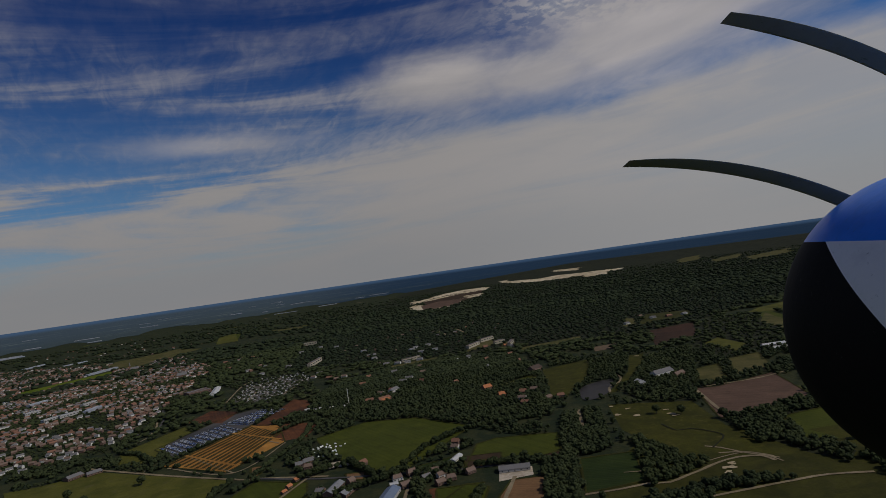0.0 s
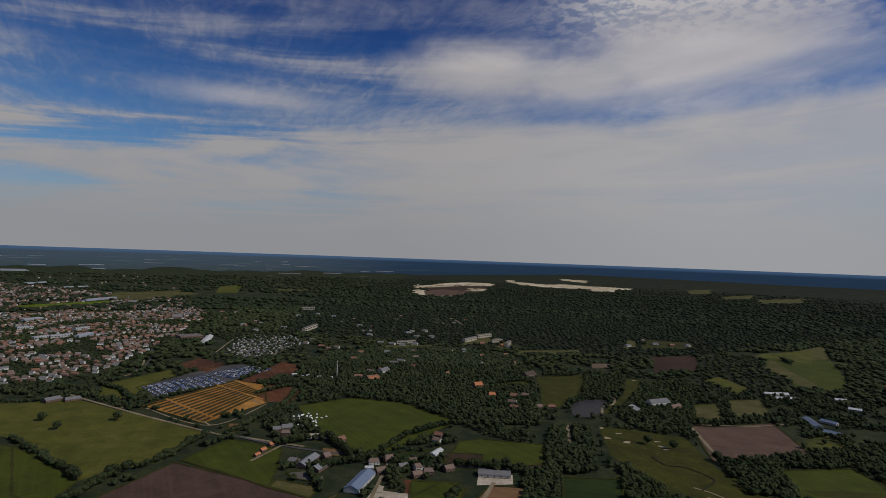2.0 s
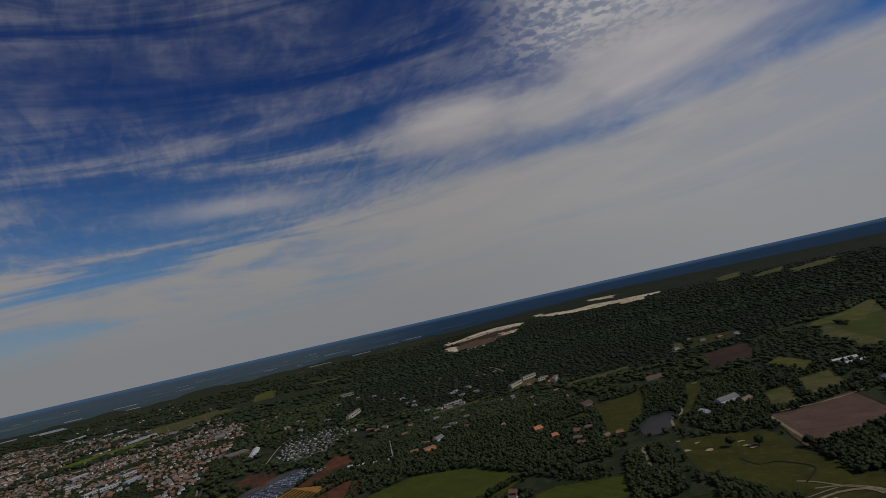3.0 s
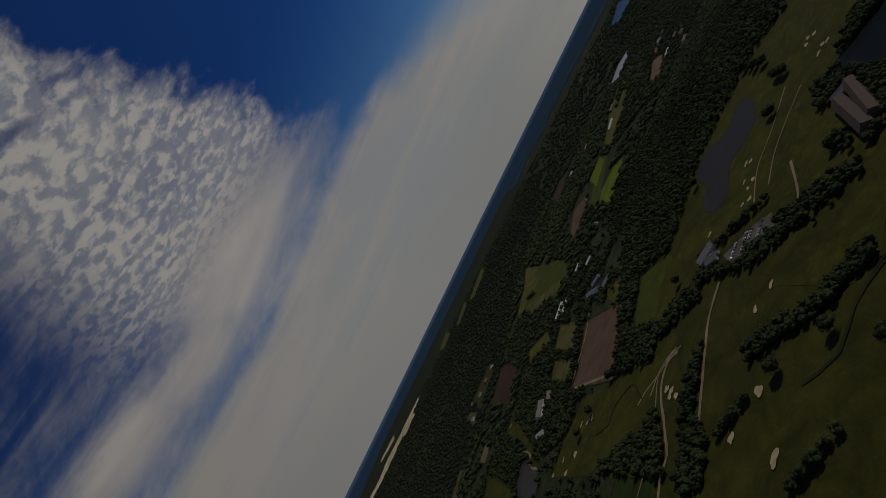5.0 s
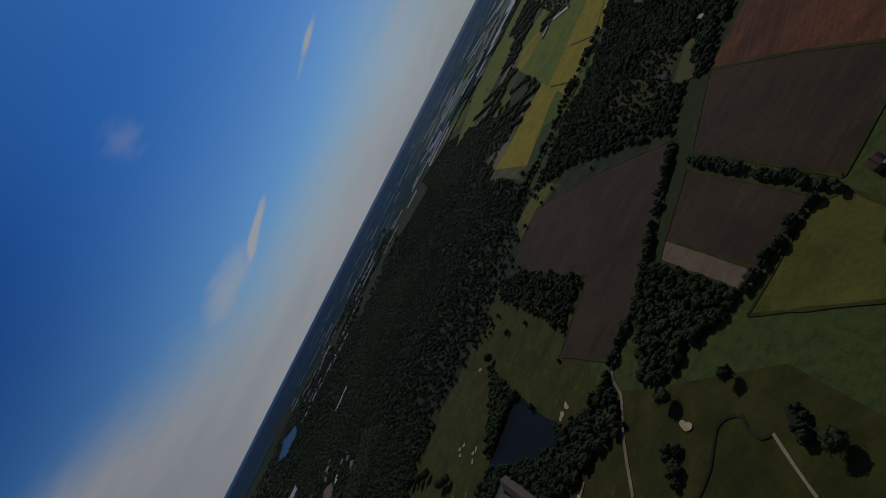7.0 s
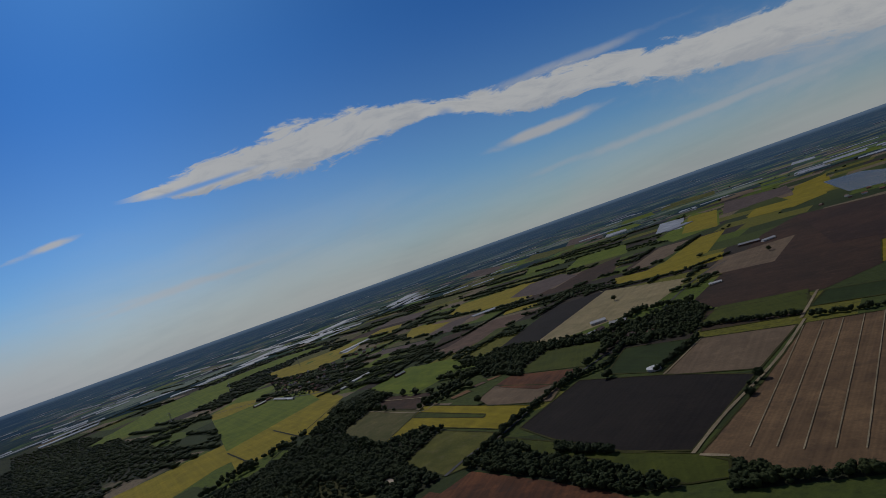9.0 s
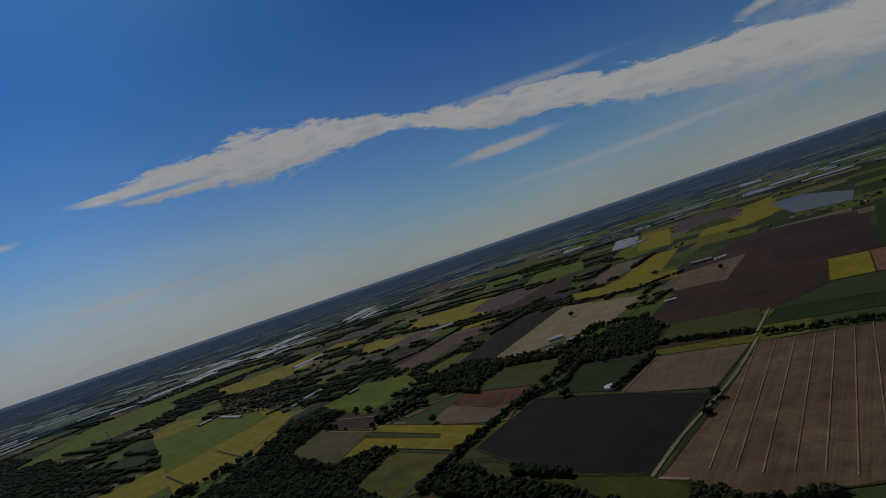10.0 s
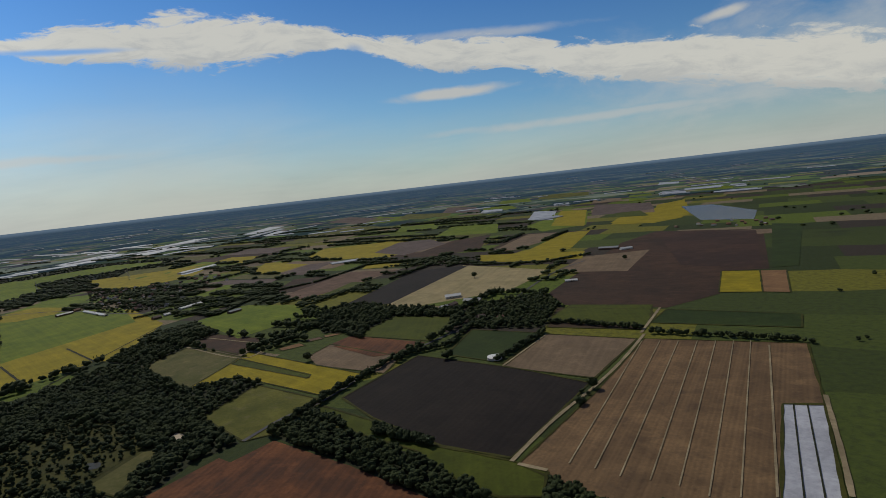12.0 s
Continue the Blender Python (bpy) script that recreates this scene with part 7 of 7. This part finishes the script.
wood([(607, -220), (600, -253), (510, -252), (436, -252), (383, -234), (337, -229), (382, -204), (479, -211), (582, -212)])
tree_row([(617, -262), (580, -263), (546, -263)])
tree_row([(621, -268), (553, -268)])
tree_row([(513, -266), (472, -268), (433, -270)])
tree_row([(515, -272), (439, -275)])
wood([(953, -63), (1071, -128), (1106, -242), (1021, -261), (844, -242), (815, -299), (755, -305), (759, -282), (726, -203), (619, -187), (624, -141), (594, -82), (616, -71), (688, -144), (705, -125), (780, -146), (893, -118), (862, -75), (864, -45)])
wood([(864, -45), (862, -75), (893, -118), (780, -146), (705, -125), (680, -64), (657, -48), (719, -14)], None, 5.5, 7.5, "low light green scrub with gaps")
wood([(407, 505), (423, 455), (418, 380), (397, 378), (390, 431), (373, 508), (401, 576), (396, 598), (427, 614), (395, 531)])
wood([(580, 441), (574, 398), (482, 352), (449, 346), (441, 357), (529, 388), (524, 411), (528, 427)])
wood([(479, 403), (435, 373), (442, 351), (426, 315), (443, 294), (452, 274), (451, 253), (470, 251), (466, 279), (481, 315), (459, 319), (470, 347)])
wood([(328, 359), (352, 339), (336, 324), (315, 329), (312, 350)])
wood([(300, 414), (317, 386), (318, 369), (303, 369), (289, 393)])
wood([(598, 411), (645, 393), (655, 356), (611, 327), (628, 381), (591, 390)])
lone_tree(669, 488)
lone_tree(782, 565)
lone_tree(752, 538)
lone_tree(608, 508)
lone_tree(613, 655)
lone_tree(283, 284)
lone_tree(235, 276)
lone_tree(351, 314)
tree_row([(449, 610), (448, 569), (459, 495)])
wood([(-237, 883), (-183, 902), (-173, 834), (-217, 824)])
wood([(-134, 752), (-95, 771), (-93, 731), (-125, 716)])
wood([(-73, 839), (-48, 870), (-35, 803), (-68, 785)])
wood([(-37, 825), (-9, 846), (7, 812), (-32, 789)])
tree_row([(28, 721), (65, 738)])
tree_row([(-203, 691), (-181, 711), (-146, 637)])
tree_row([(-82, 701), (-57, 719), (-7, 708)])
tree_row([(-656, 1055), (-594, 1020), (-529, 950)])
tree_row([(-501, 1326), (-461, 1363), (-374, 1442)])
tree_row([(-357, 1032), (-307, 1106)])
wood([(-553, 1296), (-508, 1417), (-453, 1380), (-512, 1290)])
wood([(-290, 866), (-267, 966), (-249, 933), (-260, 814)])
wood([(261, 494), (275, 455), (274, 418), (289, 391), (304, 367), (317, 375), (307, 397), (291, 428), (290, 468), (280, 504)])
wood([(315, 358), (308, 342), (323, 329), (347, 330), (348, 340), (330, 353)])
wood([(450, 412), (419, 365), (437, 359), (472, 388), (474, 409)])
wood([(339, 765), (350, 689), (364, 629), (383, 592), (407, 616), (401, 667), (390, 735), (369, 799)])
wood([(287, 172), (271, 181), (258, 180), (260, 171), (277, 165)])
wood([(351, 242), (326, 254), (319, 247), (340, 230)])
lone_tree(668, 486)
lone_tree(605, 500)
lone_tree(455, 408)
lone_tree(236, 331)
lone_tree(228, 355)
lone_tree(217, 347)
lone_tree(754, 342)
lone_tree(749, 531)
lone_tree(330, 174)
lone_tree(796, 578)
lone_tree(683, 505)
lone_tree(371, 212)
lone_tree(768, 553)
wood([(1676, 1201), (884, 644), (864, 444), (812, 319), (1031, 230), (1002, 92), (1504, 72), (2690, -17), (3170, 240), (3480, 735), (2581, 1005)], M_PINE)
wood([(4057, 266), (3524, -25), (2600, -97), (1548, -115), (1520, -12), (2384, 236)])
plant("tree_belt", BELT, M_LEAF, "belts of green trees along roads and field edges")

# ---- scattered trees on the rough land ----
TAKEN = {(int(x // 12), int(y // 12)) for x, y in HOUSES}


def scatter(count, lo, hi, dense, label, tall=9.5, mat=None):
    """Single trees and groves over the rough land between two distances from the middle."""
    spots = []
    for _ in range(count):
        a = rng.uniform(0, 2 * math.pi)
        q = math.sqrt(rng.uniform(lo * lo, hi * hi))
        k = 1.0 if q <= NEAR else (NEAR / (1 - (q - NEAR) / SPAN)) / q
        x, y = CX + q * k * math.sin(a), CY + q * k * math.cos(a)
        g = 0.6 * noise.noise((x * 0.004, y * 0.004, 1.0)) + 0.55 * noise.noise((x * 0.013, y * 0.013, 5.0)) + dense(x, y)
        if g < 0.1 or (int(x // 12), int(y // 12)) in TAKEN or in_field(x, y):
            continue
        spots.append((x, y, tall * rng.uniform(0.6, 1.25) * (1.0 if q < 1300 else 1.35)))
    return plant("scattered_trees", spots, mat or M_LEAF, label)


GOLF = [(110, 370), (130, 640), (200, 720), (380, 760), (520, 740), (700, 720), (880, 640), (930, 480), (900, 300), (600, 300), (480, 260), (400, 215), (300, 150), (230, 150), (150, 300)]


def wooded(x, y):
    """Woods lie thick in the north and north-east, thin over the farmland of the south and the town."""
    if inside(x, y, TOWN):
        return 0.34
    if inside(x, y, GOLF):
        return -0.42
    if y > 350 and math.hypot(x - CX, y - CY) < 1250:
        return 0.33
    return 0.22 if y > 350 else 0.22 if y > 50 and x > 700 else -0.16


def north_groves():
    """The dense trees and gardens that fill the land between the northern fields, with gaps."""
    spots = []
    for i in range(-140, 150):
        for j in range(38, 150):
            x, y = i * 9 + rng.uniform(-4, 4), j * 9 + rng.uniform(-4, 4)
            if math.hypot(x - CX, y - CY) > 1250 or inside(x, y, GOLF) or inside(x, y, TOWN):
                continue
            if any((int(x // 9) + a, int(y // 9) + b) in PLANTED for a in (0, 1) for b in (0, 1)):
                continue
            g = 0.7 * noise.noise((x * 0.009, y * 0.009, 11.0)) + 0.5 * noise.noise((x * 0.03, y * 0.03, 15.0))
            if g < (0.10 if y < 960 else -0.12) or (int(x // 12), int(y // 12)) in TAKEN or in_field(x, y):
                continue
            spots.append((x, y, rng.uniform(5.5, 12.5)))
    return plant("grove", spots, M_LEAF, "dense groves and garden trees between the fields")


def small_trees(pts, gap, keep, label):
    """Garden and street trees between houses or caravans."""
    spots = []
    xs, ys = [p[0] for p in pts], [p[1] for p in pts]
    for i in range(int(min(xs) // gap), int(max(xs) // gap) + 1):
        for j in range(int(min(ys) // gap), int(max(ys) // gap) + 1):
            x, y = (i + rng.uniform(0, 1)) * gap, (j + rng.uniform(0, 1)) * gap
            if rng.uniform() < keep and math.hypot(x - CX, y - CY) < 2500 and inside(x, y, pts) and not any(math.hypot(x - a, y - b) < 6 for a, b in NEAR_HOUSES.get((int(x // 40), int(y // 40)), ())):
                spots.append((x, y, rng.uniform(4.0, 9.0)))
    return plant("garden_trees", spots, M_LEAF, label)


NEAR_HOUSES = {}
for hx, hy in HOUSES:
    NEAR_HOUSES.setdefault((int(hx // 40), int(hy // 40)), []).append((hx, hy))
small_trees(TOWN, 11, 0.85, "street and garden trees between town houses")
small_trees(VILLAGE, 14, 0.8, "dark garden trees between village houses")
small_trees(CAMP, 10, 0.75, "low hedges and trees between caravans")
north_groves()
scatter(3500, 380, 1250, wooded, "scattered green trees and groves on rough land")
def far_groves():
    """Woods and gardens of the farther north, closed but for small gaps."""
    spots = []
    for i in range(-150, 150):
        for j in range(12, 150):
            x, y = i * 18 + rng.uniform(-8, 8), j * 18 + rng.uniform(-8, 8)
            d = math.hypot(x - CX, y - CY)
            if not 1250 < d < 2600 or wooded(x, y) < 0.1 or inside(x, y, TOWN) or x < -0.75 * y:
                continue
            if any((int(x // 9) + a, int(y // 9) + b) in PLANTED for a in (-1, 0, 1) for b in (-1, 0, 1)):
                continue
            g = 0.6 * noise.noise((x * 0.004, y * 0.004, 11.0)) + 0.6 * noise.noise((x * 0.012, y * 0.012, 15.0))
            if g < -0.22 or (int(x // 12), int(y // 12)) in TAKEN or in_field(x, y):
                continue
            spots.append((x, y, rng.uniform(11, 18)))
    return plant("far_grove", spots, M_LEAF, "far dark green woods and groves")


far_groves()
scatter(6000, 1250, 2600, lambda x, y: wooded(x, y) if y < 350 else -1.0, "far dark green groves on southern farmland")
def rim_woods(count):
    """Woods of the far north and east, drawn in towards the horizon, with long open strips."""
    spots = []
    for _ in range(count):
        a, q = rng.uniform(radians(-52), radians(82)), math.sqrt(rng.uniform(2520 ** 2, 3860 ** 2))
        k = 1.0 if q <= NEAR else (NEAR / (1 - (q - NEAR) / SPAN)) / q
        x, y = CX + q * k * math.sin(a), CY + q * k * math.cos(a)
        g = 0.8 * noise.noise((x * 0.0012 + 4.0, y * 0.0030, 2.0)) + 0.4 * noise.noise((x * 0.006, y * 0.006, 8.0))
        if g < -0.18 or in_field(x, y):
            continue
        spots.append((x, y, rng.uniform(13, 21)))
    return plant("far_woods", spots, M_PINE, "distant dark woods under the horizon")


rim_woods(13000)
scatter(5000, 2600, 3800, lambda x, y: wooded(x, y) if y < 0 else -1.0, "distant groves on southern farmland")


def lot_lines(count):
    """Lines of trees along the borders of far southern lots."""
    spots = []
    for _ in range(count):
        a, q = rng.uniform(radians(97), radians(152)), rng.uniform(1000, 3600)
        k = 1.0 if q <= NEAR else (NEAR / (1 - (q - NEAR) / SPAN)) / q
        x, y = CX + q * k * math.sin(a), CY + q * k * math.cos(a)
        turn = radians(10) + (math.pi / 2 if rng.uniform() < 0.3 else 0)
        n = int(rng.uniform(8, 40))
        for i in range(n):
            px, py = x + math.cos(turn) * i * 12 * k + rng.uniform(-3, 3), y + math.sin(turn) * i * 12 * k + rng.uniform(-3, 3)
            if not in_field(px, py):
                spots.append((px, py, rng.uniform(8, 15) * 1.2))
    return plant("tree_lines", spots, M_LEAF, "dark tree lines between far fields")


lot_lines(330)

# ---- the nose of the aircraft that carries the camera, as it hangs in the air at the start ----
def paint(name, colour, rough=0.35, spec=0.35):
    mat, n = material(name, rough, spec=spec)
    a = n.noise(n.pos, 9.0, 4.0, 0.7)
    b = n.noise(n.pos, 60.0, 3.0, 0.7)
    col = n.mix(n.step(a, 0.45, 0.75, 0.0, 0.35), colour, tuple(v * 0.6 for v in colour))
    col = n.mix(n.step(b, 0.66, 0.72, 0.0, 0.5), col, (0.05, 0.05, 0.05))
    n.set(n.bsdf.inputs["Base Color"], col)
    bump(n, a, 0.002)
    return mat


M_BLUE_PAINT = paint("glossy_blue_paint", (0.003, 0.20, 0.80))
M_WHITE_PAINT = paint("white_paint", (0.80, 0.80, 0.80))
M_BLACK_PAINT = paint("worn_black_paint", (0.004, 0.004, 0.004), 0.7, 0.12)
M_BLADE = paint("dark_grey_blade", (0.26, 0.26, 0.25), 0.5)


def aircraft_nose(m):
    """An engine cowling in blue, white and black with its propeller of curved blades; x to the right, y up, -z ahead of the camera."""
    base = new("aircraft_nose")
    cx, cy, r = 1.27, -0.175, 0.365
    stations = [(0.75 + 0.03 * i, 0.97 + 0.06 * math.sin(math.pi * 0.7 * i / 20)) for i in range(21)] + [(1.35 + 0.34 * math.sin(a / 12 * math.pi / 2), 0.36 + 0.66 * math.cos(a / 12 * math.pi / 2) ** 0.8) for a in range(1, 13)]
    n = 120
    rings = []
    for d, k in stations:
        rings.append([(cx + r * k * math.cos(2 * math.pi * i / n), cy + 1.06 * r * k * math.sin(2 * math.pi * i / n), -d) for i in range(n)])
    for name, mat, words, sides in (("upper_cowl", M_BLUE_PAINT, "glossy blue upper cowl", (1, 0)), ("side_panel", M_WHITE_PAINT, "white side panel", (-1, 1, -1)), ("side_panel", M_WHITE_PAINT, "white side panel", (-1, 1, 1)),
                                    ("lower_cowl", M_BLACK_PAINT, "worn black lower cowl", (-1, -1))):
        bm = bmesh.new()
        grid = [[bm.verts.new(p) for p in ring] for ring in rings]
        for g0, g1 in zip(grid, grid[1:]):
            for i in range(n):
                bm.faces.new((g0[i], g0[(i + 1) % n], g1[(i + 1) % n], g1[i]))
        for k, co, no in ((sides[0], (0, cy + 0.53 * r, 0), Vector((0, 1, 0))), (sides[1], (0, cy + 0.53 * r, -1.40), Vector((0, 1, 1.9 * r)).normalized()), (sum(sides[2:]), (cx, 0, 0), Vector((1, 0, 0)))):
            if k:
                bmesh.ops.bisect_plane(bm, geom=bm.verts[:] + bm.edges[:] + bm.faces[:], plane_co=co, plane_no=no, clear_inner=k > 0, clear_outer=k < 0)
        for f in bm.faces:
            f.smooth = True
        part(name, bm, mat, base, words)
    for root, bend, tip in (((1.36, 0.10), (0.98, 0.29), (0.57, 0.265)), ((1.52, 0.50), (1.24, 0.67), (0.88, 0.72))):
        bm, last = bmesh.new(), None
        for i in range(19):
            u = i / 18
            px, py = [(1 - u) ** 2 * a + 2 * u * (1 - u) * b + u * u * c for a, b, c in zip(root, bend, tip)]
            half, thick = 0.012 * (1.0 + 0.2 * u - 0.7 * u ** 4), 0.006
            ring = []
            for k in range(10):
                a = 2 * math.pi * k / 10
                ring.append(bm.verts.new((px + 0.3 * half * math.cos(a), py + half * math.cos(a), -1.76 + 0.03 * math.cos(a) + thick * math.sin(a))))
            if last:
                for k in range(10):
                    bm.faces.new((last[k], last[(k + 1) % 10], ring[(k + 1) % 10], ring[k]))
            last = ring
        bm.faces.new(last)
        bmesh.ops.recalc_face_normals(bm, faces=bm.faces[:])
        for f in bm.faces:
            f.smooth = True
        part("propeller_blade", bm, M_BLADE, base)
    base.matrix_basis = m
    return tagged(base, "blue, white and black aircraft nose with a propeller in flight", "aircraft")


aircraft_nose(pose(0.00, 0.00, 256.28, 91.929, 8.105, 0.410))
